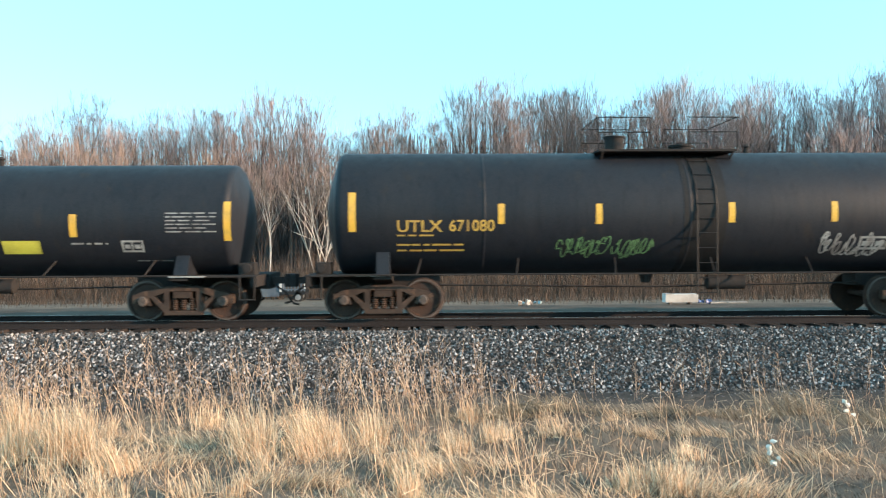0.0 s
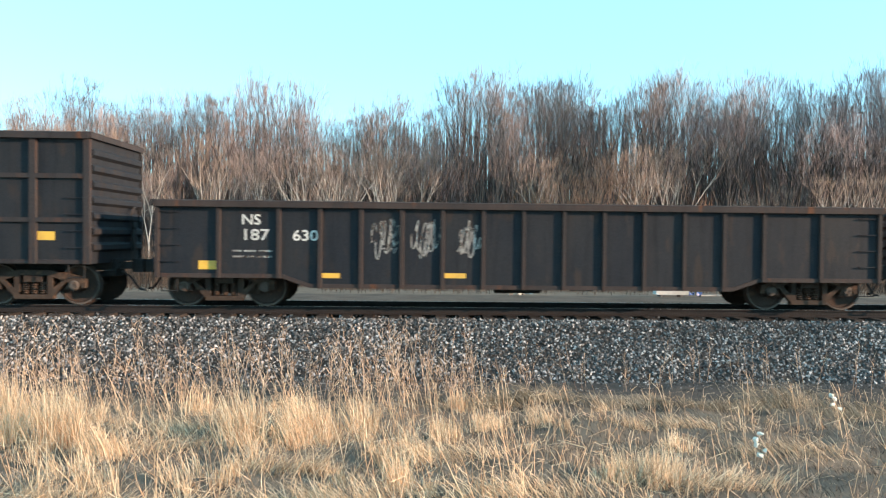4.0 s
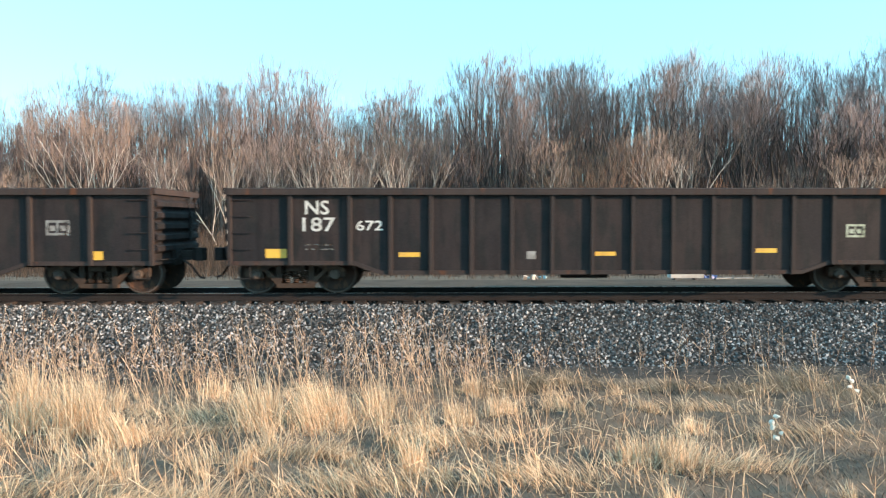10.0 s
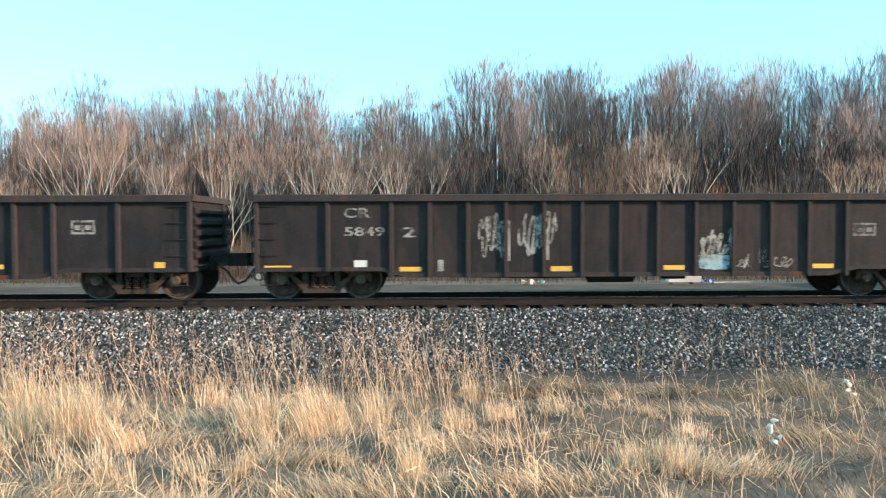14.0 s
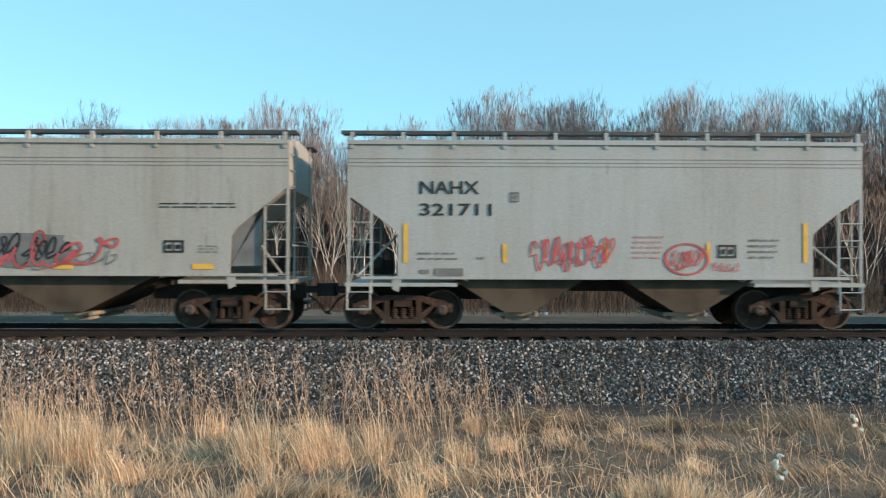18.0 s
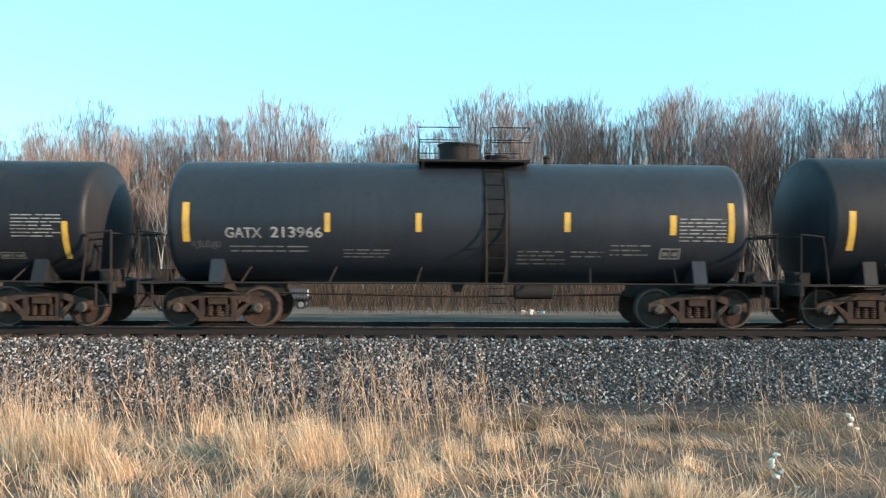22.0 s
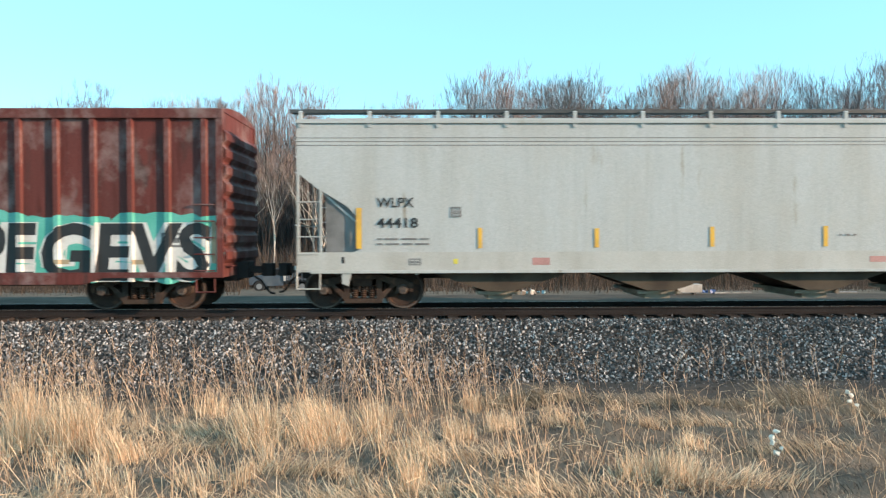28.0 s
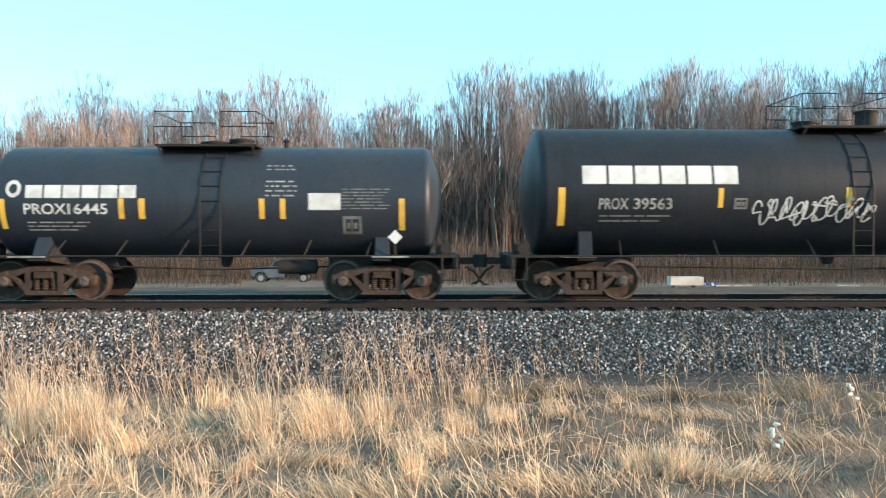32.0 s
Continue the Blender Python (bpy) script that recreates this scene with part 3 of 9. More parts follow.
weeds("dry_weeds", "reddish-brown dry weed stalks at the foot of the ballast", 270, 31, (-9, 1.0, -7.0, -4.4), 0.4, 1.3, STALK, 0.16, 6)
weeds("dry_weeds", "sparse reddish-brown dry weed stalks at the ballast", 55, 32, (0, 9, -5.6, -4.2), 0.3, 0.9, STALK)
weeds("bleached_stalks", "bleached leaning canes standing over the tall grass", 230, 33, (-9, 1.5, -12.4, -6.0), 0.45, 1.0, STRAW, 0.13, 1, -0.2, 0.0046)
weeds("bleached_stalks", "sparse bleached canes leaning over the low grass", 75, 34, (0.5, 9, -12.4, -6.0), 0.3, 0.75, STRAW, 0.16, 1, -0.22, 0.0042)

# pods of white fluff on two dry stems
FLUFF = material("white_seed_fluff", (0.86, 0.8, 0.7), 0.9, second=(0.6, 0.55, 0.47), spots=0.4, scale=30)
for x, y, h, pods in ((5.1, -9.0, 0.56, 4), (3.46, -10.6, 0.46, 5)):
    st = thing("seed_stalk", "dry bent stalk with open white fluffy seed pods", "plant", pose(x, y, ground_z(x, y) - 0.03), "fluffy seed stalks")
    part("stem", Shape().path([(0.25, 0.05, 0), (0.18, 0, h * 0.4), (0.05, 0, h * 0.75), (-0.02, 0, h)], 0.005, 5), STALK, st)
    rp = random.Random(int(x * 10))
    for k in range(pods):
        c = Vector((rp.uniform(-0.05, 0.07), rp.uniform(-0.05, 0.05), h - k * 0.055))
        pts = [c + Vector((rp.gauss(0, 1), rp.gauss(0, 1), rp.gauss(0, 0.8))).normalized() * rp.uniform(0.024, 0.04) for _ in range(14)]
        bm = bmesh.new()
        for p in pts:
            bm.verts.new(p)
        bmesh.ops.convex_hull(bm, input=bm.verts)
        me = bpy.data.meshes.new("pod")
        bm.to_mesh(me)
        bm.free()
        me.materials.append(FLUFF)
        part("pod", me, None, st)

# ---- bare trees ----
BARK = material("grey_brown_bark", (0.14, 0.112, 0.098), 0.9, second=(0.08, 0.064, 0.056), spots=0.5, scale=10, bump=0.3, random=0.25)
# dark bark, deepened further by putting the wood's inner shade into the colour
DARK_SHADED_BARK = material("dark_shaded_bark", (0.06, 0.048, 0.045), 0.95, second=(0.038, 0.03, 0.029), spots=0.5, scale=4, bump=0.0)
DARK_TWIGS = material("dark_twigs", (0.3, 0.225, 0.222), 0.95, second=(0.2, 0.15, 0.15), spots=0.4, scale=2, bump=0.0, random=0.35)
PALE_BARK = material("pale_bark", (0.8, 0.7, 0.61), 0.85, second=(0.6, 0.5, 0.42), spots=0.4, scale=8, bump=0.2, random=0.12)
TWIGS = material("brown_twigs", (0.27, 0.188, 0.17), 0.9, second=(0.18, 0.125, 0.115), spots=0.4, scale=2, bump=0.0, random=0.35)
PALE_TWIGS = material("pale_twigs", (0.42, 0.29, 0.225), 0.9, second=(0.28, 0.195, 0.15), spots=0.4, scale=2, bump=0.0, random=0.2)
RED_TWIGS = material("reddish_twigs", (0.38, 0.2, 0.12), 0.9, second=(0.26, 0.14, 0.09), spots=0.4, scale=2, bump=0.0, random=0.15)


def grow(seed, style):
    """A bare forking tree of unit height: the stems and, apart, the limbs and the fine twigs that fan out from them."""
    stems, fan, first, spread, rise, shrink, thick = style
    g = random.Random(seed)
    trunk, crown, twigs = [], [], []

    def off(d, az, tilt):
        s = d.orthogonal().normalized()
        return (d * math.cos(tilt) + (s * math.cos(az) + d.cross(s) * math.sin(az)) * math.sin(tilt)).normalized()

    def spray(p, q, d, length, r, count):
        for j in range(count):
            a = p.lerp(q, g.uniform(0.0, 1.0))
            e = off(d, g.uniform(0, 6.3), g.uniform(0.2, 0.75))
            e = (e + Vector((0, 0, 0.3))).normalized()
            twigs.append((tuple(a), tuple(a + e * length * g.uniform(0.6, 1.35)), r, r * 0.5))

    def fork(p, d, length, r, depth):
        n = 3 if depth < 2 else 2
        for k in range(n):
            d = (d + Vector((g.gauss(0, 0.05), g.gauss(0, 0.05), g.gauss(rise * 0.3, 0.03)))).normalized()
            q = p + d * (length / n)
            r2 = r * 0.88
            (trunk if depth < 2 else crown if depth < 5 else twigs).append((tuple(p), tuple(q), r, r2))
            if 2 <= depth < 5 and k == 0 and g.random() < 0.7:
                # a side limb below the fork
                fork(p.lerp(q, g.uniform(0.4, 1)), off(d, g.uniform(0, 6.3), spread * g.uniform(1.0, 1.7)), length * 0.75, r * 0.5, depth + 2)
            if depth >= 4:
                spray(p, q, d, length * 0.75, max(r2 * 0.6, 0.0005), 1 if depth < 6 else 2)
            p, r = q, r2
        if depth >= 6:
            return
        az = g.uniform(0, 6.3)
        m = 3 if g.random() < 0.3 else 2
        for j in range(m):
            e = off(d, az + 6.283 * j / m + g.uniform(-0.5, 0.5), spread * g.uniform(0.45, 1.25) * (0.5 if j == 0 and depth < 3 else 1))
            e = (e + Vector((0, 0, rise))).normalized()
            fork(p, e, length * shrink * g.uniform(0.82, 1.12), r * (0.8 if j == 0 else 0.66), depth + 1)

    for s in range(stems):
        a = 2 * math.pi * s / stems + g.uniform(-0.5, 0.5)
        tilt = fan * g.uniform(0.5, 1.15)
        fork(Vector((math.cos(a), math.sin(a), 0)) * (0.006 if stems > 1 else 0), Vector((math.cos(a) * tilt, math.sin(a) * tilt, 1)).normalized(), first * g.uniform(0.85, 1.1), thick * g.uniform(0.85, 1.1), 0 if stems < 3 else 1)
    high = max(q[2] for some in (trunk, crown, twigs) for _, q, _, _ in some)
    return [[(tuple(c / high for c in p), tuple(c / high for c in q), r0, r1) for p, q, r0, r1 in some] for some in (trunk, crown, twigs)]


KINDS = []
# stems, their spread, first length, fork angle, upward pull, shrinking of each fork, stem radius
for seed, style, bark, twig in ((1, (1, 0.05, 0.34, 0.36, 0.12, 0.72, 0.0095), BARK, TWIGS), (2, (1, 0.06, 0.42, 0.4, 0.16, 0.7, 0.01), DARK_SHADED_BARK, TWIGS),
                                (3, (2, 0.14, 0.36, 0.36, 0.14, 0.7, 0.0075), BARK, TWIGS), (4, (4, 0.42, 0.3, 0.36, 0.06, 0.74, 0.0048), RED_TWIGS, RED_TWIGS),
                                (5, (3, 0.4, 0.3, 0.4, 0.05, 0.76, 0.0062), PALE_BARK, PALE_TWIGS), (6, (1, 0.05, 0.26, 0.46, 0.08, 0.8, 0.0088), PALE_BARK, PALE_TWIGS),
                                (7, (4, 0.5, 0.3, 0.42, 0.04, 0.76, 0.0058), PALE_BARK, PALE_TWIGS), (8, (2, 0.16, 0.36, 0.4, 0.14, 0.72, 0.008), DARK_SHADED_BARK, DARK_TWIGS),
                                (9, (1, 0.08, 0.34, 0.46, 0.14, 0.74, 0.01), DARK_SHADED_BARK, DARK_TWIGS), (10, (3, 0.24, 0.36, 0.36, 0.1, 0.74, 0.0062), DARK_SHADED_BARK, TWIGS),
                                (11, (1, 0.06, 0.38, 0.44, 0.14, 0.7, 0.009), BARK, TWIGS), (12, (1, 0.05, 0.4, 0.36, 0.18, 0.72, 0.0088), DARK_SHADED_BARK, DARK_TWIGS)):
    tr, cr, tw = grow(seed, style)
    v1, f1 = sticks(cr, 3)
    v2, f2 = sticks(tw, 2)
    KINDS.append((bulk_mesh("trunk", *sticks(tr, 6), bark, True), bulk_mesh("crown", np.concatenate([v1, v2]), np.concatenate([f1, f2 + len(v1)]), bark)))
    KINDS[-1][1].materials.append(twig)
    KINDS[-1][1].polygons.foreach_set("material_index", [0] * len(f1) + [1] * len(f2))


def plant(kind, x, y, h, turn, label):
    t = thing("bare_tree", label, "tree", pose(x, y, ground_z(x, y) - 0.1, 0, 0, turn), "trees of the wood")
    t.scale = (h, h, h)
    part("trunk", KINDS[kind][0], None, t)
    part("crown", KINDS[kind][1], None, t)
    return t


# tree tops along the wood: x at 70 m from the camera, height over the ground
SKYLINE = [(-60, 14.0), (-40, 14.4), (-36, 14.4), (-33, 15.8), (-29, 16.6), (-26, 15.6), (-21, 16.2), (-17, 16.4), (-14, 17.6), (-11.5, 16.6), (-9, 14.2), (-6.5, 13.6), (-5, 15.6), (-3.5, 16.4), (-1, 15.8), (3, 16.6),
           (5, 19.2), (7.5, 18.4), (10.5, 16.8), (12.5, 19.5), (16, 18.2), (19.5, 17.5), (23, 18.8), (26.5, 18.0), (29, 19.0), (32.5, 19.0), (36, 15.8), (38, 17.2), (40, 20.0), (60, 19.5)]


def skyline(x):
    return float(np.interp(x, [p[0] for p in SKYLINE], [p[1] for p in SKYLINE]))


gt = random.Random(77)
TREE_LABELS = {3: "reddish many-stemmed bare shrub tree at the wood's edge", 4: "pale many-stemmed bare tree lit by low sun", 5: "pale single-stemmed bare birch with slanting limbs", 6: "pale forking bare tree at the wood's edge",
               7: "dark forked bare tree within the wood", 8: "dark bare tree with many limbs within the wood", 11: "slender dark bare tree with upswept limbs"}
# the pale trees along the edge of the wood
for x, y, kd, h in ((-35.5, 44.5, 6, 10.5), (-27.8, 43.6, 4, 14.5), (-22.5, 45.5, 5, 12.5), (-17.0, 45, 6, 13), (-13.2, 45.2, 5, 11.5), (-8.7, 44.2, 6, 13.2), (-7.2, 44.8, 4, 12.6), (-5.4, 45.3, 5, 11), (-3.2, 44.6, 5, 12.6), (-1.7, 44.0, 4, 12.4),
                    (6.8, 44.5, 3, 8), (9.9, 44.5, 5, 11.5), (14.2, 44, 3, 13), (15.8, 44.6, 3, 11.5), (12.9, 45.2, 3, 12), (18.2, 44.4, 5, 12.6), (20.4, 43.8, 4, 13), (24.0, 45.5, 3, 8), (-31.5, 45.6, 3, 8.5), (-39, 45, 3, 10), (29.5, 45.5, 6, 9.5), (37, 46, 4, 11)):
    plant(kd, x, y, h, gt.uniform(0, 360), TREE_LABELS[kd])
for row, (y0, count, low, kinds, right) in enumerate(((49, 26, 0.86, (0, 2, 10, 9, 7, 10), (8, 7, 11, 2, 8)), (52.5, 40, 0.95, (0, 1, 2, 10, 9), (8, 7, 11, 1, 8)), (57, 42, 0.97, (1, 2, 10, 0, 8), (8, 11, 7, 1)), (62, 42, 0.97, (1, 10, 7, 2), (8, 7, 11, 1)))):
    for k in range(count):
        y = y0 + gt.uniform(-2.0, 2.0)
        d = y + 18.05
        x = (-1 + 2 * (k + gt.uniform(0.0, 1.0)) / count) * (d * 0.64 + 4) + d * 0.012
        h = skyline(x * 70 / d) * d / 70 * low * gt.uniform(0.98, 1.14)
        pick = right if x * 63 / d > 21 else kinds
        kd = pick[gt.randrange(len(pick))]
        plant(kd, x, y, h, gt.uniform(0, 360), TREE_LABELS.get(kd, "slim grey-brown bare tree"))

# the depth of the wood: slim stems with upswept twigs, and thick dark stems behind them
far, sprays = [], []
for k in range(1300):
    y = gt.uniform(65, 96)
    x = gt.uniform(-1, 1) * (y + 18) * 0.7
    h = skyline(x * 70 / (y + 18)) * (y + 18) / 70 * gt.uniform(0.45, 0.78)
    z = ground_z(x, y)
    p, r = Vector((x, y, z)), gt.uniform(0.05, 0.1)
    for j in range(5):
        q = p + Vector((gt.gauss(0, 0.2), gt.gauss(0, 0.2), h / 5))
        far.append((tuple(p), tuple(q), r, r * 0.75))
        for b in range(8 + j):
            s = p.lerp(q, gt.random())
            e = s + Vector((gt.gauss(0, 0.7), gt.gauss(0, 0.7), gt.uniform(0.7, 2.2)))
            sprays.append((tuple(s), tuple(e), 0.026, 0.012))
            for c in range(1):
                m = s.lerp(e, gt.uniform(0.2, 0.9))
                sprays.append((tuple(m), tuple(m + Vector((gt.gauss(0, 0.35), gt.gauss(0, 0.35), gt.uniform(0.4, 1.1)))), 0.016, 0.008))
        p, r = q, r * 0.75
for k in range(3600):
    y = gt.uniform(97, 125)
    x = gt.uniform(-1, 1) * (y + 18) * 0.7
    h = skyline(x * 70 / (y + 18)) * (y + 18) / 70 * gt.uniform(0.42, 0.8)
    p = Vector((x, y, ground_z(x, y)))
    q = p + Vector((gt.gauss(0, 0.5), gt.gauss(0, 0.5), h * 0.55))
    r = gt.uniform(0.12, 0.3)
    far += [(tuple(p), tuple(q), r, r * 0.7), (tuple(q), tuple(q + Vector((gt.gauss(0, 0.6), gt.gauss(0, 0.6), h * 0.45))), r * 0.7, r * 0.15)]
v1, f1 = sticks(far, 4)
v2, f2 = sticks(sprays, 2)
# far stems take the near-black bark, which carries the shade between the trees
far = bulk_mesh("far_woods", np.concatenate([v1, v2]), np.concatenate([f1, f2 + len(v1)]), DARK_SHADED_BARK)
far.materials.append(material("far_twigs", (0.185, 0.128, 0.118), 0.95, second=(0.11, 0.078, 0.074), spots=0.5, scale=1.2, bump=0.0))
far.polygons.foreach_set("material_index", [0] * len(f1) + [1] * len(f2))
tagged(new("far_woods", far), "dense far stems of a leafless wood", "woods", kind="stuff")

# ---- beyond the track: reeds, road-side weeds, a parked pickup and litter ----
DARK_WEED = island_material("dark_weed", (0.04, 0.031, 0.026), (0.12, 0.09, 0.07), 0.9, (0.5, (0.07, 0.053, 0.043)), 0.1)
REED = island_material("dry_reed", (0.055, 0.04, 0.032), (0.18, 0.127, 0.092), 0.9, (0.5, (0.095, 0.068, 0.052)), 0.1)
BRUSH = material("brown_brush", (0.2, 0.14, 0.105), 0.95, second=(0.12, 0.085, 0.068), spots=0.5, scale=2, bump=0.0)
brush = []
for k in range(1400):
    x, y = gt.uniform(-42, 46), gt.uniform(38, 46)
    z = ground_z(x, y)
    h = gt.uniform(1.6, 4.6) * (0.7 + 0.5 * abs(math.sin(x * 0.31 + 1.0)))
    for j in range(7):
        d = Vector((gt.gauss(0, 0.65), gt.gauss(0, 0.65), 1)).normalized()
        p, q = Vector((x + gt.gauss(0, 0.12), y, z)), Vector((x, y, z)) + d * h * gt.uniform(0.5, 1)
        brush.append((tuple(p), tuple(q), 0.016, 0.006))
        for b in range(5):
            s = p.lerp(q, gt.uniform(0.25, 0.95))
            e = s + Vector((gt.gauss(0, 0.3), gt.gauss(0, 0.3), gt.uniform(0.1, 0.5))) * h * 0.3
            brush.append((tuple(s), tuple(e), 0.009, 0.006))
tagged(new("edge_brush", bulk_mesh("edge_brush", *sticks(brush, 2), BRUSH)), "low brown bare brush along the wood's edge", "brush", kind="stuff")
gr = np.random.default_rng(51)
n = 14000
rx, ry = gr.uniform(-42, 46, n), gr.uniform(35.5, 41, n)
v, f = blades(rx, ry, np.array([ground_z(a, b) for a, b in zip(rx, ry)]), gr.uniform(1.0, 3.4, n) * (0.75 + 0.7 * np.abs(field(rx, ry, 0.2, 6.0))), gr.uniform(0.012, 0.026, n), gr.uniform(0.05, 0.5, n), gr.uniform(0, 6.3, n), gr.uniform(-0.8, 0.8, n))
tagged(new("dry_reeds", bulk_mesh("dry_reeds", v, f, REED)), "tall brown dry reeds before the wood", "reeds", kind="stuff")
n = 7000
rx, ry = gr.uniform(-26, 28, n), gr.uniform(8.6, 24, n)
keep = ~((rx > -12.5 * (ry + 18) / 50) & (rx < -6.6 * (ry + 18) / 50))
rx, ry = rx[keep], ry[keep]
n = len(rx)
v, f = blades(rx, ry, np.array([ground_z(a, b) for a, b in zip(rx, ry)]), gr.uniform(0.15, 0.75, n), gr.uniform(0.01, 0.02, n), gr.uniform(0.1, 0.8, n), gr.uniform(0, 6.3, n), gr.uniform(-0.8, 0.8, n))
tagged(new("roadside_weeds", bulk_mesh("roadside_weeds", v, f, DARK_WEED)), "low brown weeds beyond the service road", "weeds", kind="stuff")

TRUCK_BLUE = material("faded_blue_body", (0.075, 0.1, 0.13), 0.45, second=(0.12, 0.145, 0.165), spots=0.4, coat=0.2)
TRUCK_DARK = material("dark_glass", (0.02, 0.025, 0.03), 0.12, spots=0.2, bump=0.0)
RUBBER = material("tyre_rubber", (0.03, 0.03, 0.03), 0.8, spots=0.4)
truck = thing("pickup_truck", "old faded blue pickup truck parked beyond the track", "truck", pose(-9.75, 32, ground_z(-9.75, 32)))
part("body", Shape().prism([(-1.95, 0.45), (-1.98, 0.85), (-1.8, 0.98), (-0.75, 1.05), (0.25, 1.05), (0.25, 0.4), (-0.9, 0.35), (-1.0, 0.62), (-1.2, 0.72), (-1.45, 0.72), (-1.65, 0.62), (-1.72, 0.42)], -0.82, 0.82), TRUCK_BLUE, truck)
part("cab", Shape().prism([(-0.75, 1.05), (-0.4, 1.5), (0.2, 1.52), (0.25, 1.05)], -0.74, 0.74), TRUCK_BLUE, truck)
part("window", Shape().prism([(-0.6, 1.09), (-0.34, 1.44), (0.12, 1.45), (0.15, 1.09)], -0.752, -0.745), TRUCK_DARK, truck, "dark side window")
bed = Shape().box(0.3, 1.92, -0.85, 0.85, 0.5, 0.62).box(0.3, 1.92, -0.85, -0.8, 0.62, 0.75).box(0.3, 1.92, 0.8, 0.85, 0.62, 0.75)
part("load_bed", bed, TRUCK_DARK, truck)
for k in range(8):
    part("slat", Shape().box(0.36 + k * 0.21, 0.46 + k * 0.21, -0.86, -0.83, 0.72, 1.38), TRUCK_BLUE, truck)
part("rail", Shape().box(0.3, 1.94, -0.87, -0.83, 1.2, 1.3).box(0.3, 1.94, -0.87, -0.83, 0.8, 0.88), TRUCK_BLUE, truck)
part("side_post", Shape().box(0.27, 0.41, -0.9, -0.84, 0.7, 1.35), WHITE_PAINT, truck, "white post")
part("tail_post", Shape().box(1.85, 1.95, -0.9, -0.84, 0.9, 1.3), WHITE_PAINT, truck, "white post")
for x in (-1.32, 1.45):
    for y in (-0.75, 0.75):
        w = part("wheel", Shape().lathe([(-0.1, 0.2), (-0.1, 0.33), (0.1, 0.33), (0.1, 0.2)], 20, "y", (x, y, 0.33)), RUBBER, truck)
        part("rim", Shape().lathe([(-0.11, 0.05), (-0.105, 0.19), (0.105, 0.19), (0.11, 0.05)], 16, "y", (x, y, 0.33)), GALVANISED, w)

box = thing("white_box", "low white rectangular box lying beside the gravel road", "box", pose(8.85, 8.0, -0.38))
part("body", Shape().box(-0.57, 0.57, -0.2, 0.2, 0.06, 0.34), WHITE_PAINT, box)
part("foot", Shape().box(-0.42, -0.34, -0.18, 0.18, -0.02, 0.06), GREY_PAINT, box)
part("foot", Shape().box(0.28, 0.36, -0.18, 0.18, -0.02, 0.06), GREY_PAINT, box)
part("flap", Shape().prism([(-0.57, 0.34), (-0.3, 0.34), (-0.33, 0.355), (-0.55, 0.36)], -0.2, 0.2), FADED_WHITE, box)
gl = random.Random(8)
TARP = material("blue_plastic", (0.06, 0.12, 0.34), 0.45, spots=0.5)


def chunk(s, x, y, z, r):
    pts = [Vector((gl.gauss(0, 1), gl.gauss(0, 1), gl.gauss(0, 1))).normalized() * r * gl.uniform(0.6, 1.1) for _ in range(9)]
    bm = bmesh.new()
    for p in pts:
        bm.verts.new(p + Vector((x, y, z)))
    bmesh.ops.convex_hull(bm, input=bm.verts)
    bm.verts.ensure_lookup_table()
    bm.verts.index_update()
    s.add([tuple(q.co) for q in bm.verts], [tuple(q.index for q in f.verts) for f in bm.faces])
    bm.free()
    return s


for k in range(5):
    t = tagged(part("plastic_scrap", chunk(Shape(), 0, 0, 0.06, gl.uniform(0.07, 0.13)), TARP, None, "crumpled blue plastic scrap beside the white box"), category="litter", group="blue plastic scraps")
    t.location = (9.5 + k * 0.1, 8.0 + gl.uniform(-0.15, 0.1), -0.37)
for k in range(9):
    t = tagged(part("rubble_piece", chunk(Shape(), 0, 0, 0.06, gl.uniform(0.06, 0.16)), (PALE_BLUE, WHITE_PAINT, FADED_WHITE, GREY_PAINT)[k % 4], None, "pale broken rubble lying beyond the gravel road"), category="rubble", group="heap of pale rubble")
    t.location = (3.0 + gl.uniform(-0.15, 1.15), 8.0 + gl.uniform(-0.2, 0.3), -0.36)
for k, (x, w) in enumerate(((10.4, 0.5), (10.9, 0.35), (14.6, 0.4))):
    t = tagged(part("pale_plank", Shape().box(-w, w, -0.06, 0.06, 0, 0.04), FADED_WHITE, None, "short pale plank lying beyond the gravel road"), category="plank", group="pale planks")
    t.matrix_basis = pose(x, 8.1, -0.37, 0, 0, gl.uniform(-10, 10))
# ---- rolling stock: shared running gear ----
WHEEL_R, AXLE_HALF = 0.457, 0.89


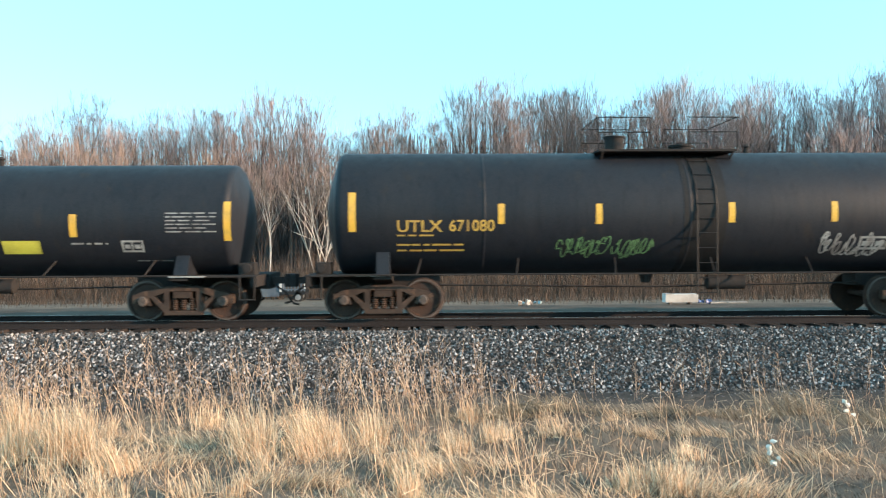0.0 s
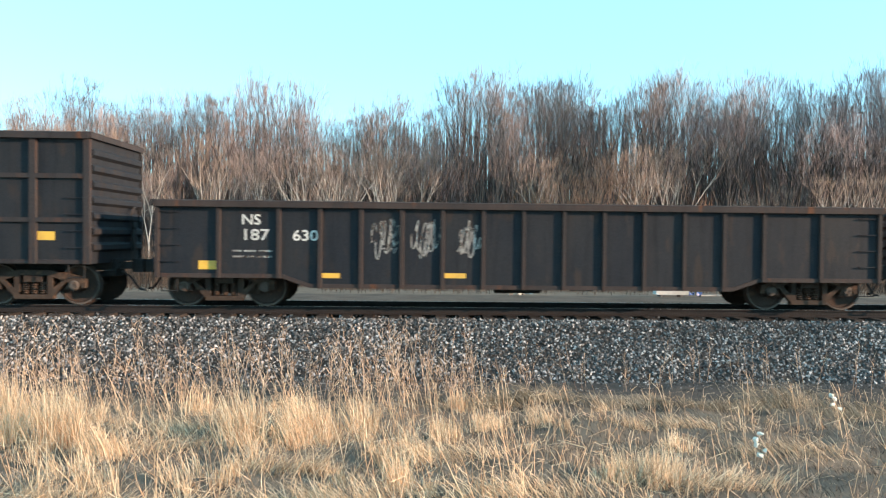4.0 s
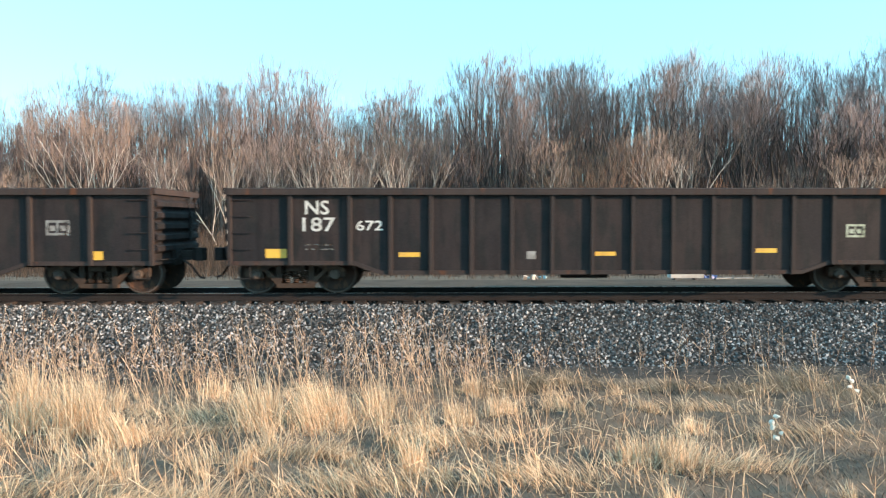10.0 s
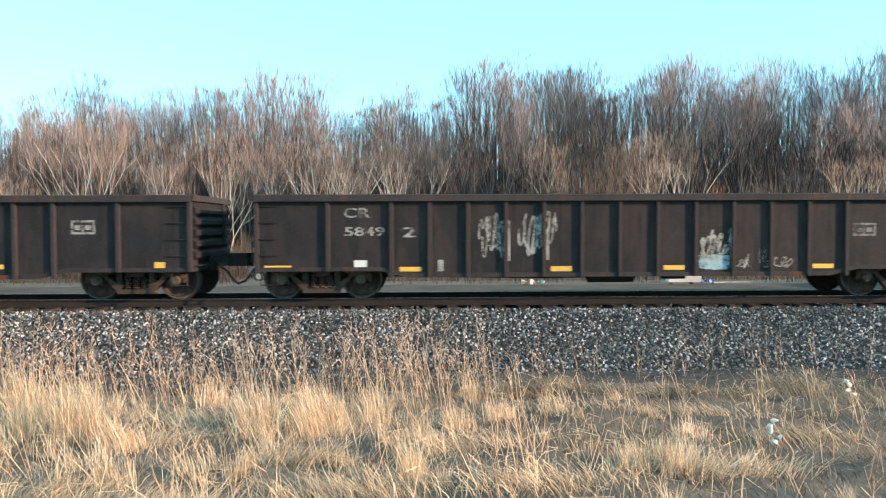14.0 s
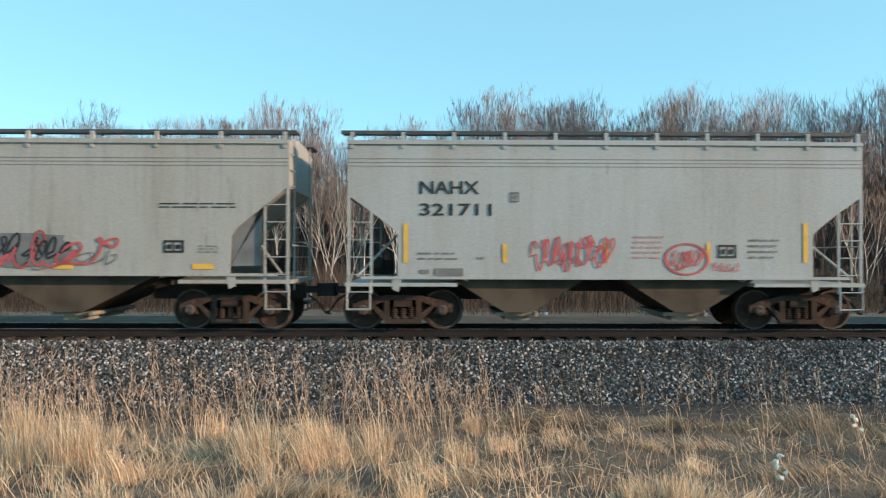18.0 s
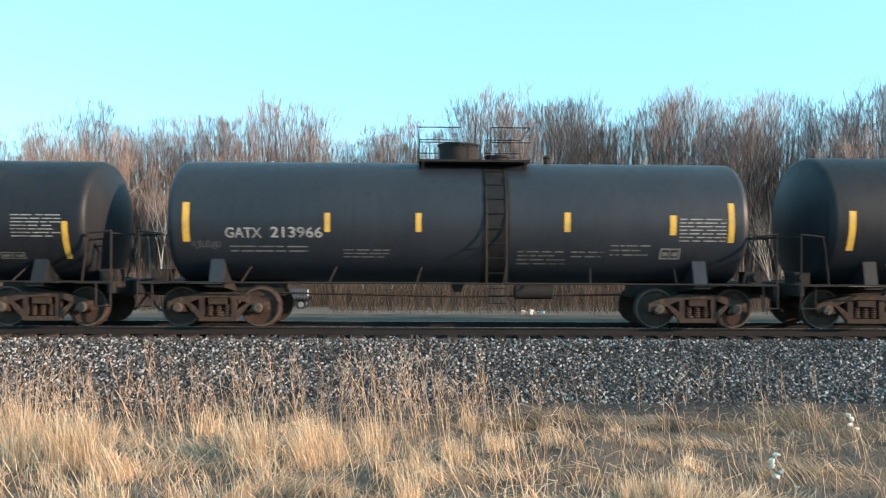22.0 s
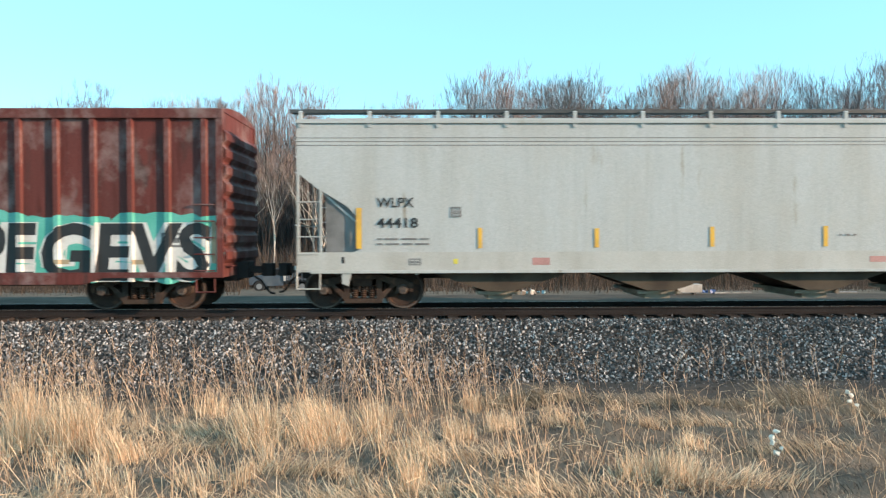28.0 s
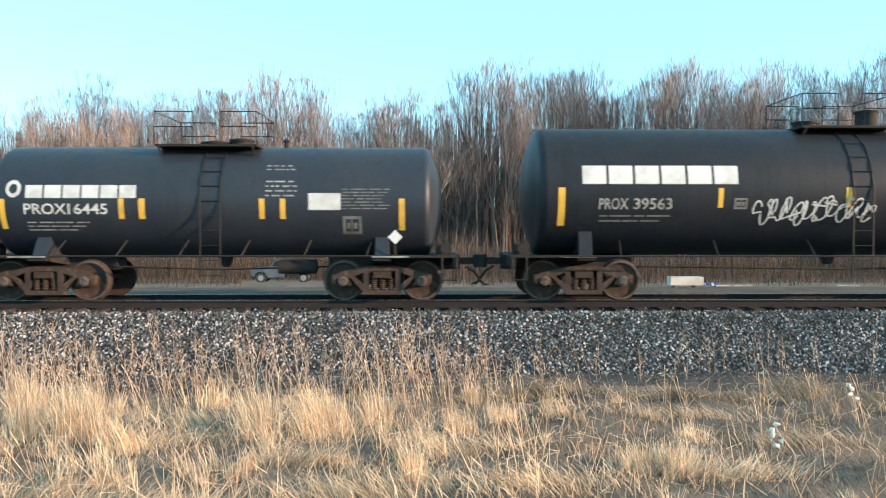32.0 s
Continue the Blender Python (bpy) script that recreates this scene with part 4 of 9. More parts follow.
def wheelset_mesh():
    s = Shape().tube((0, -1.06, 0), (0, 1.06, 0), 0.075, n=10)
    for d in (-1, 1):
        prof = [(0.685, 0.40), (0.685, 0.475), (0.70, 0.485), (0.715, 0.468), (0.725, 0.457), (0.82, 0.452), (0.825, 0.445), (0.825, 0.415), (0.824, 0.39),
                (0.79, 0.375), (0.765, 0.26), (0.78, 0.16), (0.83, 0.14), (0.83, 0.08)]
        s.lathe([(a * d, r) for a, r in prof], 22, "y")
        s.lathe([(d * 1.0, 0.115), (d * 1.09, 0.115), (d * 1.1, 0.095), (d * 1.135, 0.09)], 14, "y")
        for k in range(3):
            a = 2.094 * k
            s.lathe([(d * 1.13, 0.022), (d * 1.155, 0.02)], 6, "y", (0.055 * math.cos(a), 0, 0.055 * math.sin(a)))
    me = s.mesh("wheelset", WHEEL_STEEL)
    me.materials.append(LIT_RIM_STEEL)
    # outer rim faces and axle caps get the painted highlight
    for p in me.polygons:
        r = [math.hypot(me.vertices[i].co.x, me.vertices[i].co.z) for i in p.vertices]
        if 0.8 < abs(p.center.y) < 0.9 and min(r) > 0.41 or abs(p.center.y) > 1.09:
            p.material_index = 1
    return me


def side_frame_mesh():
    s = Shape()
    y0, y1 = -0.085, 0.085
    s.prism([(-1.12, 0.56), (-0.95, 0.66), (-0.36, 0.79), (0.36, 0.79), (0.95, 0.66), (1.12, 0.56), (1.08, 0.50), (0.72, 0.53), (0.34, 0.68), (-0.34, 0.68), (-0.72, 0.53), (-1.08, 0.50)], y0, y1)
    for d in (-1, 1):
        s.prism([(d * 0.74, 0.56), (d * 0.64, 0.56), (d * 0.30, 0.30), (d * 0.30, 0.17), (d * 0.40, 0.19)], y0, y1)
        s.box(d * 0.36 - 0.06, d * 0.36 + 0.06, y0, y1, 0.2, 0.74)
        s.prism([(d * 0.70, 0.36), (d * 0.78, 0.60), (d * 1.12, 0.60), (d * 1.12, 0.40), (d * 1.04, 0.40), (d * 1.02, 0.55), (d * 0.80, 0.55), (d * 0.79, 0.36)], y0, y1)
    s.box(-0.42, 0.42, y0, y1, 0.15, 0.25)
    return s.mesh("side_frame", BOGIE_STEEL)


def spring_mesh():
    prof = [(0.26 + k * 0.022, 0.085 if k % 2 else 0.062) for k in range(13)]
    return Shape().lathe(prof, 8, "z").mesh("spring", SPRING_STEEL)


def bolster_mesh():
    s = Shape().box(-0.2, 0.2, -1.12, 1.12, 0.53, 0.67).box(-0.26, 0.26, -0.4, 0.4, 0.5, 0.74)
    s.tube((0, 0, 0.7), (0, 0, 0.82), 0.19, n=16)
    for d in (-1, 1):
        s.box(d * 0.62 - 0.05, d * 0.62 + 0.05, -0.95, 0.95, 0.36, 0.44)
        for e in (-1, 1):
            s.box(d * 0.62 - 0.1, d * 0.62 + 0.1, e * 0.76 - 0.06, e * 0.76 + 0.06, 0.28, 0.5)
    return s.mesh("bogie", BOGIE_STEEL)


def coupler_mesh():
    s = Shape().box(-0.1, 0.42, -0.09, 0.09, 0.79, 0.95)
    s.prism([(0.40, -0.12), (0.52, -0.2), (0.66, -0.19), (0.72, -0.06), (0.62, 0.0), (0.70, 0.06), (0.66, 0.17), (0.48, 0.16)], 0.72, 1.02, "z")
    s.box(0.0, 0.08, -0.3, 0.3, 0.68, 1.02)
    return s.mesh("coupler", BLACK_IRON)


def hose_mesh():
    s = Shape()
    pts = [(0.22, -0.25, 0.74), (0.42, -0.28, 0.62), (0.54, -0.28, 0.45), (0.63, -0.25, 0.33), (0.74, -0.22, 0.31)]
    return s.path(pts, 0.028).mesh("air_hose", BLACK_IRON)


MESH = {"wheelset": wheelset_mesh(), "side_frame": side_frame_mesh(), "spring": spring_mesh(), "bolster": bolster_mesh(), "coupler": coupler_mesh(), "hose": hose_mesh()}
SETS = []   # rolling wheelsets: object, place along the train
CARS = []   # cars: object, place along the train


def bogie(car, x, u):
    b = part("bogie", MESH["bolster"], None, car)
    b.location = (x, 0, 0)
    for d in (-1, 1):
        f = part("side_frame", MESH["side_frame"], None, b)
        f.location = (0, d * 1.0, 0)
        for cx in (-0.19, 0.0, 0.19):
            g = part("spring", MESH["spring"], None, b)
            g.location = (cx, d * 1.0, 0)
        w = part("wheelset", MESH["wheelset"], None, b)
        w.location = (d * AXLE_HALF, 0, WHEEL_R)
        SETS.append((w, d * AXLE_HALF, u + x))
    return b


def running_gear(car, half, u, inset, pocket=0.0):
    """Two bogies, two couplers and two hoses; half: from the middle to the end sheet; pocket: how far the draft gear sits beyond it."""
    for d in (-1, 1):
        bogie(car, d * (half - inset), u)
        c = part("coupler", MESH["coupler"], None, car)
        c.matrix_basis = pose(d * (half + pocket), 0, 0, 0, 0, 0 if d > 0 else 180)
        h = part("air_hose", MESH["hose"], None, car)
        h.matrix_basis = pose(d * (half + pocket), 0, 0, 0, 0, 0 if d > 0 else 180)


def new_car(name, label, category, u0, u1, group):
    car = thing(name, label, category, pose((u0 + u1) / 2, 0, 0), group)
    CARS.append((car, (u0 + u1) / 2))
    return car


# ---- lettering and stencils on the sides ----
def flat_gondola(z):
    return -1.4765


def flat_corrugated(z):
    return -1.532


def flat_hopper(z):
    return -1.562


def bowed_hopper(z):
    if z < 1.3:
        return -1.564
    q = (z - 0.98) / (4.1 - 0.98)
    return -(1.55 - 0.12 + 0.12 * math.sin(math.pi * min(1, q * 0.62 + 0.25))) - 0.002


def flat_coil(z):
    return -1.535 if z < 1.12 else -1.45 - 0.05 * (z - 1.09) / 0.96 - 0.035


SOUND_PAINT = ("reflector", "stencil_panel", "lettering")
FLAT_SIDES = (flat_gondola, flat_corrugated, flat_hopper, flat_coil)


def text_outline(body, grow=0.0, shear=0.0):
    """Vertices and faces of a word, scaled to the unit square."""
    cu = bpy.data.curves.new("word", "FONT")
    cu.body, cu.offset, cu.resolution_u, cu.shear = body, grow, 3, shear
    ob = bpy.data.objects.new("word", cu)
    me = bpy.data.meshes.new_from_object(ob)
    v = [(p.co.x, p.co.y) for p in me.vertices]
    f = [tuple(p.vertices) for p in me.polygons]
    bpy.data.objects.remove(ob)
    bpy.data.curves.remove(cu)
    bpy.data.meshes.remove(me)
    x0, x1 = min(p[0] for p in v), max(p[0] for p in v)
    y0, y1 = min(p[1] for p in v), max(p[1] for p in v)
    return [((x - x0) / (x1 - x0), (y - y0) / (y1 - y0)) for x, y in v], f


def worn(paint):
    """A paint with flakes gone, through which the steel shows."""
    key = paint + "_worn"
    if key not in PAINTS:
        m = PAINTS[paint].copy()
        n, l = m.node_tree.nodes, m.node_tree.links
        co, t, r = n.new("ShaderNodeTexCoord"), n.new("ShaderNodeTexNoise"), n.new("ShaderNodeMapRange")
        t.inputs["Scale"].default_value, t.inputs["Detail"].default_value, t.inputs["Roughness"].default_value = 5.0, 8.0, 0.7
        r.inputs["From Min"].default_value, r.inputs["From Max"].default_value = 0.4, 0.58
        r.inputs["To Min"].default_value, r.inputs["To Max"].default_value = 0.35, 0.95
        l.new(co.outputs["Object"], t.inputs["Vector"])
        l.new(t.outputs["Fac"], r.inputs["Value"])
        l.new(r.outputs[0], n["Principled BSDF"].inputs["Alpha"])
        PAINTS[key] = m
    return PAINTS[key]


def on_side(car, name, v, f, paint, surf, lift=0.004, label="", posts=()):
    """Lays flat faces, given as (x, z), onto a car's near side."""
    me = bpy.data.meshes.new(name)
    if surf not in FLAT_SIDES and max(p[1] for p in v) - min(p[1] for p in v) > 0.1:
        # cut into level strips, so that the paint follows the round of the shell
        me.from_pydata([(p[0], -(p[2] if len(p) > 2 else 0), p[1]) for p in v], [], f)
        bm = bmesh.new()
        bm.from_mesh(me)
        z, top = min(p[1] for p in v) + 0.07, max(p[1] for p in v)
        while z < top:
            bmesh.ops.bisect_plane(bm, geom=bm.verts[:] + bm.edges[:] + bm.faces[:], plane_co=(0, 0, z), plane_no=(0, 0, 1))
            z += 0.07
        for p in bm.verts:
            p.co.y += surf(p.co.z) - lift
        bm.to_mesh(me)
        bm.free()
    else:
        me.from_pydata([(p[0], surf(p[1]) - lift - (p[2] if len(p) > 2 else 0), p[1]) for p in v], [], f)
    if posts:
        # follow the raised side posts: cut at their edges, then push the strips out
        bm = bmesh.new()
        bm.from_mesh(me)
        lo, hi = min(p[0] for p in v), max(p[0] for p in v)
        for x, w in posts:
            for c in (x - w / 2, x - w / 2 + 0.03, x + w / 2 - 0.03, x + w / 2):
                if lo < c < hi:
                    bmesh.ops.bisect_plane(bm, geom=bm.verts[:] + bm.edges[:] + bm.faces[:], plane_co=(c, 0, 0), plane_no=(1, 0, 0))
        for p in bm.verts:
            for x, w in posts:
                q = min(1, max(0, (w / 2 - abs(p.co.x - x)) / 0.03))
                p.co.y -= 0.075 * q
        bm.to_mesh(me)
        bm.free()
    me.materials.append(PAINTS[paint] if name in SOUND_PAINT and (name, paint) != ("lettering", "F") or surf not in FLAT_SIDES[:2] or posts else worn(paint))
    ob = part(name, me, None, car, label)
    return ob


def quads(rects, rows=1):
    v, f = [], []
    for x0, z0, x1, z1 in rects:
        for k in range(rows + 1):
            z = z0 + (z1 - z0) * k / rows
            v += [(x0, z), (x1, z)]
        n = len(v) - 2 * (rows + 1)
        f += [(n + 2 * k, n + 2 * k + 1, n + 2 * k + 3, n + 2 * k + 2) for k in range(rows)]
    return v, f


def marks(car, surf, lift, rows, posts=()):
    """Paint on a car's near side. Each row: kind, paint, x, z, width, height and, for some, words or a count."""
    rnd = random.Random(int(abs(rows[0][2]) * 100) + 5)
    for kind, paint, x, z, w, h, *more in rows:
        r = 1
        if kind == "reflector":
            v, f = quads([(x, z, x + w, z + h)], r)
            on_side(car, "reflector", v, f, paint, surf, lift + 0.003, posts=posts)
        elif kind == "panel":
            v, f = quads([(x, z, x + w, z + h)], r)
            on_side(car, "stencil_panel", v, f, paint, surf, lift + 0.002, posts=posts)
        elif kind == "frame":
            t = min(w, h) * 0.16
            v, f = quads([(x, z, x + w, z + t), (x, z + h - t, x + w, z + h), (x, z + t, x + t, z + h - t), (x + w - t, z + t, x + w, z + h - t), (x + w * 0.45, z + t, x + w * 0.52, z + h - t),
                          (x + t * 1.6, z + h * 0.3, x + w * 0.4, z + h * 0.65), (x + w * 0.58, z + h * 0.3, x + w - t * 1.6, z + h * 0.65)], r)
            on_side(car, "stencil_frame", v, f, paint, surf, lift + 0.003, posts=posts)
        elif kind == "bars":
            n, rects = more[0], []
            step = h / n
            for k in range(n):
                a = x
                while a < x + w * rnd.uniform(0.8, 1.0):
                    c = min(x + w, a + rnd.uniform(0.08, 0.35) * max(w, 0.3))
                    rects.append((a, z + step * k + step * 0.28, c, z + step * k + step * 0.6))
                    a = c + rnd.uniform(0.03, 0.08)
            v, f = quads(rects)
            tagged(on_side(car, "stencil_block", v, f, paint, surf, lift + 0.003, posts=posts), kind="stuff")
        elif kind == "text":
            v, f = text_outline(more[0], more[1] if len(more) > 1 else 0.01)
            on_side(car, "lettering", [(x + a * w, z + b * h) for a, b in v], f, paint, surf, lift + 0.0045, posts=posts)
        elif kind == "piece":
            for k, (grow, col) in enumerate(more[1]):
                v, f = text_outline(more[0], grow, 0.1)
                e = (more[1][0][0] - grow) * 0.3
                on_side(car, "graffiti", [(x + (a * (1 - e) + e / 2) * w, z + (b * (1 - e) + e / 2) * h) for a, b in v], f, col, surf, lift + 0.0025 + 0.0015 * k, posts=posts)
        elif kind == "tag":
            # a hand-sprayed squiggle: looping strokes side by side, each laid a hair over the last
            g = random.Random(more[0])
            v, f, pts = [], [], []
            strokes = (more[1] if len(more) > 1 else 5) * 2
            th = min(h, w) * g.uniform(0.024, 0.036)
            for k in range(strokes):
                cx, cz = x + w * (k + 0.5) / strokes + g.uniform(-0.02, 0.02) * w, z + h * g.uniform(0.38, 0.62)
                ax, az = w / strokes * g.uniform(0.5, 1.0), h * g.uniform(0.22, 0.46)
                p0, turn = g.uniform(0, 6), g.uniform(2.6, 5.6)
                for j in range(13):
                    a = p0 + turn * j / 12
                    pts.append((cx + ax * math.cos(a) + ax * 0.5 * (j / 12 - 0.5), cz + az * math.sin(a * 1.1)))
            for j, (px, pz) in enumerate(pts):
                qx, qz = pts[min(j + 1, len(pts) - 1)]
                ox, oz = pts[max(j - 1, 0)]
                n = math.hypot(qx - ox, qz - oz) or 1
                nx, nz = -(qz - oz) / n * th, (qx - ox) / n * th
                i = len(v)
                v += [(px - nx, pz - nz, 0.00006 * j), (px + nx, pz + nz, 0.00006 * j)]
                if j:
                    f.append((i - 2, i - 1, i + 1, i))
            on_side(car, "graffiti", v, f, paint, surf, lift + 0.005, posts=posts)
        elif kind == "blocks":
            n = more[0]
            for k in range(n):
                gap = w / n * (0.05 if paint == "W" else 0.1)
                a, c = x + w * k / n + gap, x + w * (k + 1) / n - gap
                v, f = quads([(a, z, c, z + h * (0.95 if paint == "W" else 0.8))], r)
                on_side(car, "emblem", v, f, paint, surf, lift + 0.0045, posts=posts)
        elif kind == "blob":
            g = random.Random(more[0])
            n, rings = 40, 4
            edge = []
            for k in range(n):
                a = 2 * math.pi * k / n
                q = 1 / max(abs(math.cos(a)), abs(math.sin(a))) ** 0.75
                edge.append((a, q * g.uniform(0.86, 1.0)))
            v = [(x + w / 2, z + h / 2)]
            for c in range(1, rings + 1):
                v += [(x + w / 2 + w / 2 * e * c / rings * math.cos(a), z + h / 2 + h / 2 * e * c / rings * math.sin(a)) for a, e in edge]
            f = [(0, 1 + k, 1 + (k + 1) % n) for k in range(n)]
            for c in range(rings - 1):
                f += [(1 + c * n + k, 1 + (c + 1) * n + k, 1 + (c + 1) * n + (k + 1) % n, 1 + c * n + (k + 1) % n) for k in range(n)]
            on_side(car, "graffiti", v, f, paint, surf, lift + 0.0015, posts=posts)
        elif kind == "ring":
            v, f = [], []
            t = more[0]
            for k in range(28):
                a = 2 * math.pi * k / 28
                for q in (1, 1 - t):
                    v.append((x + w / 2 + w / 2 * q * math.cos(a), z + h / 2 + h / 2 * q * math.sin(a)))
            f = [(2 * k, 2 * ((k + 1) % 28), 2 * ((k + 1) % 28) + 1, 2 * k + 1) for k in range(28)]
            on_side(car, "emblem", v, f, paint, surf, lift + 0.004, posts=posts)
        elif kind == "diamond":
            v = []
            for k in range(13):
                q = k / 12
                half = w / 2 * (1 - abs(2 * q - 1))
                v += [(x + w / 2 - half, z + h * q), (x + w / 2 + half, z + h * q)]
            f = [(2 * k, 2 * k + 1, 2 * k + 3, 2 * k + 2) for k in range(12)]
            on_side(car, "placard", v, f, paint, surf, lift + 0.006 + (more[0] if more else 0), posts=posts)


def handle(s, x, y, z, dx=0.0, dz=0.0, out=0.06, r=0.011):
    """A bent grab iron from (x, z) to (x + dx, z + dz), standing out from a side at y."""
    d = -out if y < 0 else out
    return s.path([(x, y, z), (x, y + d, z), (x + dx, y + d, z + dz), (x + dx, y, z + dz)], r, 5)


def stirrup(s, x, y, z, w=0.3, drop=0.35, r=0.014):
    return s.path([(x - w / 2, y, z), (x - w / 2, y, z - drop), (x + w / 2, y, z - drop), (x + w / 2, y, z)], r, 5)


def folded_end(d, L, z0, z1, start, step, n, rib, half):
    """A corrugated end sheet, folded from one plate."""
    out = [(d * (L - 0.02), z0)]
    for k in range(n):
        z = start + step * k
        out += [(d * (L - 0.02), z), (d * (L + 0.07), z + rib * 0.27), (d * (L + 0.07), z + rib * 0.73), (d * (L - 0.02), z + rib)]
    out += [(d * (L - 0.02), z1), (d * (L - 0.06), z1)]
    back = [(x - d * 0.04, z) for x, z in out[-3:0:-1]] + [(d * (L - 0.06), z0)]
    return Shape().prism(out + back, -half, half)


# ---- open gondolas ----
def gondola(label, u0, u1, top, e1, e2, bays, mat, rib_mat, mid=0.48, low=0.67, corrugated=False, inset=1.4, end_mat=None, girts=0, belly=(2.75, 3.35), rib_w=0.1, rusted_end=None, hang=None):
    car = new_car("gondola_wagon", label, "gondola car", u0, u1, "cars of the freight train")
    L = (u1 - u0) / 2
    u = (u0 + u1) / 2
    w = 1.55
    for d in (-1, 1):
        s = Shape()
        a, b = belly
        s.prism([(-L, low), (-L + a, low), (-L + b, mid), (L - b, mid), (L - a, low), (L, low), (L, top - 0.02), (-L, top - 0.02)], d * 1.44, d * 1.476)
        if corrugated:
            xs = [-L + e2 + (2 * L - 2 * e2) * k / bays for k in range(bays + 1)]
            for k in range(bays):
                fold = [(d * 1.477, mid + 0.3)]
                for j in range(7):
                    z = mid + 0.35 + j * (top - mid - 0.5) / 7
                    fold += [(d * 1.48, z), (d * 1.53, z + 0.06), (d * 1.53, z + 0.12), (d * 1.48, z + 0.18)]
                part("corrugated_panel", Shape().prism(fold + [(d * 1.477, top - 0.12)], xs[k] + 0.06, xs[k + 1] - 0.06, "x"), mat, car)
        part("side_sheet", s, mat, car)
        part("top_chord", Shape().prism([(d * 1.42, top - 0.15), (d * 1.6, top - 0.15), (d * 1.6, top - 0.02), (d * 1.57, top), (d * 1.42, top)], -L, L, "x"), rib_mat, car)
        part("side_sill", Shape().prism([(-L, low), (-L + a, low), (-L + b, mid), (L - b, mid), (L - a, low), (L, low), (L, low + 0.09), (-L + a, low + 0.09), (-L + b, mid + 0.09), (L - b, mid + 0.09), (L - a, low + 0.09), (-L, low + 0.09)][:6]
             + [(L, low + 0.09), (L - a, low + 0.09), (L - b, mid + 0.09), (-L + b, mid + 0.09), (-L + a, low + 0.09), (-L, low + 0.09)], d * 1.476, d * 1.51), rib_mat, car)
        posts = [-L + 0.05, -L + e1] + [-L + e2 + (2 * L - 2 * e2) * k / bays for k in range(bays + 1)] + [L - e1, L - 0.05]
        rib = None
        for x in posts:
            zb = low if x < -L + a or x > L - a else hang or mid
            if rib is None or zb != rib[1]:
                sh = Shape().prism([(-rib_w / 2, d * 1.476), (-rib_w / 2 + 0.012, d * w), (rib_w / 2 - 0.012, d * w), (rib_w / 2, d * 1.476)], zb, top - 0.15, "z")
                rib = (sh.mesh("rib", rib_mat), zb)
            o = part("rib", rib[0], None, car)
            o.location.x = x
        for k in range(girts):
            z = low + (top - low) * (k + 1) / (girts + 1)
            for e in (-1, 1):
                part("girt", Shape().box(*sorted((e * (L - 0.1), e * (L - e2 + 0.06))), *sorted((d * 1.476, d * 1.54)), z - 0.05, z + 0.05), end_mat or rib_mat, car)
    for d in (-1, 1):
        n = 5 if top < 3 else 7
        part("end_wall", folded_end(d, L, low, top - 0.02, low + 0.25, (top - low - 0.45) / n, n, 0.22, 1.44), end_mat or mat, car, smooth=20)
        part("end_chord", Shape().box(*sorted((d * (L - 0.1), d * (L + 0.06))), -1.57, 1.57, top - 0.13, top + 0.004), rib_mat, car)
        for k in range(4):
            part("grab_iron", handle(Shape(), d * (L - 0.5), -1.476, low + 0.35 + k * 0.36, d * 0.4, 0, 0.045, 0.009), mat, car)
        part("step_stirrup", stirrup(Shape(), d * (L - 0.3), -1.45, low, 0.34, 0.3), BLACK_IRON, car)
        part("uncoupling_lever", Shape().path([(d * (L + 0.1), -1.4, 0.8), (d * (L + 0.14), -0.5, 0.78), (d * (L + 0.2), -0.1, 0.98)], 0.013, 5), BLACK_IRON, car)
    if rusted_end:
        part("rusted_panel", Shape().box(-L + 0.02, -L + e2 - 0.06, -1.482, -1.477, low + 0.02, top - 0.16), rusted_end, car, "side panel rusted bright orange")
    part("floor_plate", Shape().box(-L + 0.06, L - 0.06, -1.44, 1.44, 0.94, 1.0), rib_mat, car)
    part("centre_sill", Shape().box(-L - 0.05, L + 0.05, -0.26, 0.26, 0.62, 0.94), BLACK_IRON, car)
    cb = Shape()
    for k in range(5):
        x = (k - 2) * (L * 0.27)
        cb.box(x - 0.06, x + 0.06, -1.44, 1.44, 0.66, 0.94)
    part("crossbearers", cb, BLACK_IRON, car)
    part("brake_cylinder", Shape().lathe([(1.2, 0.1), (1.22, 0.16), (1.75, 0.16), (1.78, 0.1)], 14, "x", (0, -0.55, 0.55)), BLACK_IRON, car)
    part("air_reservoir", Shape().lathe([(-0.6, 0.08), (-0.55, 0.19), (0.5, 0.19), (0.55, 0.08)], 14, "x", (0, -0.7, 0.52)), BLACK_IRON, car)
    part("brake_rod", Shape().path([(-L + 2.3, -0.4, 0.5), (-1.5, -0.6, 0.44), (1.2, -0.6, 0.5)], 0.02, 5), BLACK_IRON, car)
    running_gear(car, L, u, inset)
    bw = Shape().lathe([(L + 0.1, 0.25), (L + 0.12, 0.28), (L + 0.14, 0.25)], 16, "x", (0, 0.8, min(top - 0.4, 2.0)), close=False)
    bw.box(L + 0.07, L + 0.12, 0.7, 0.9, 1.2, min(top - 0.5, 1.9))
    part("brake_wheel", bw, BLACK_IRON, car)
    return car


# ---- tank cars ----
def tank_surface(R, cz):
    return lambda z: -math.sqrt(max(R * R - (z - cz) ** 2, 0.01))


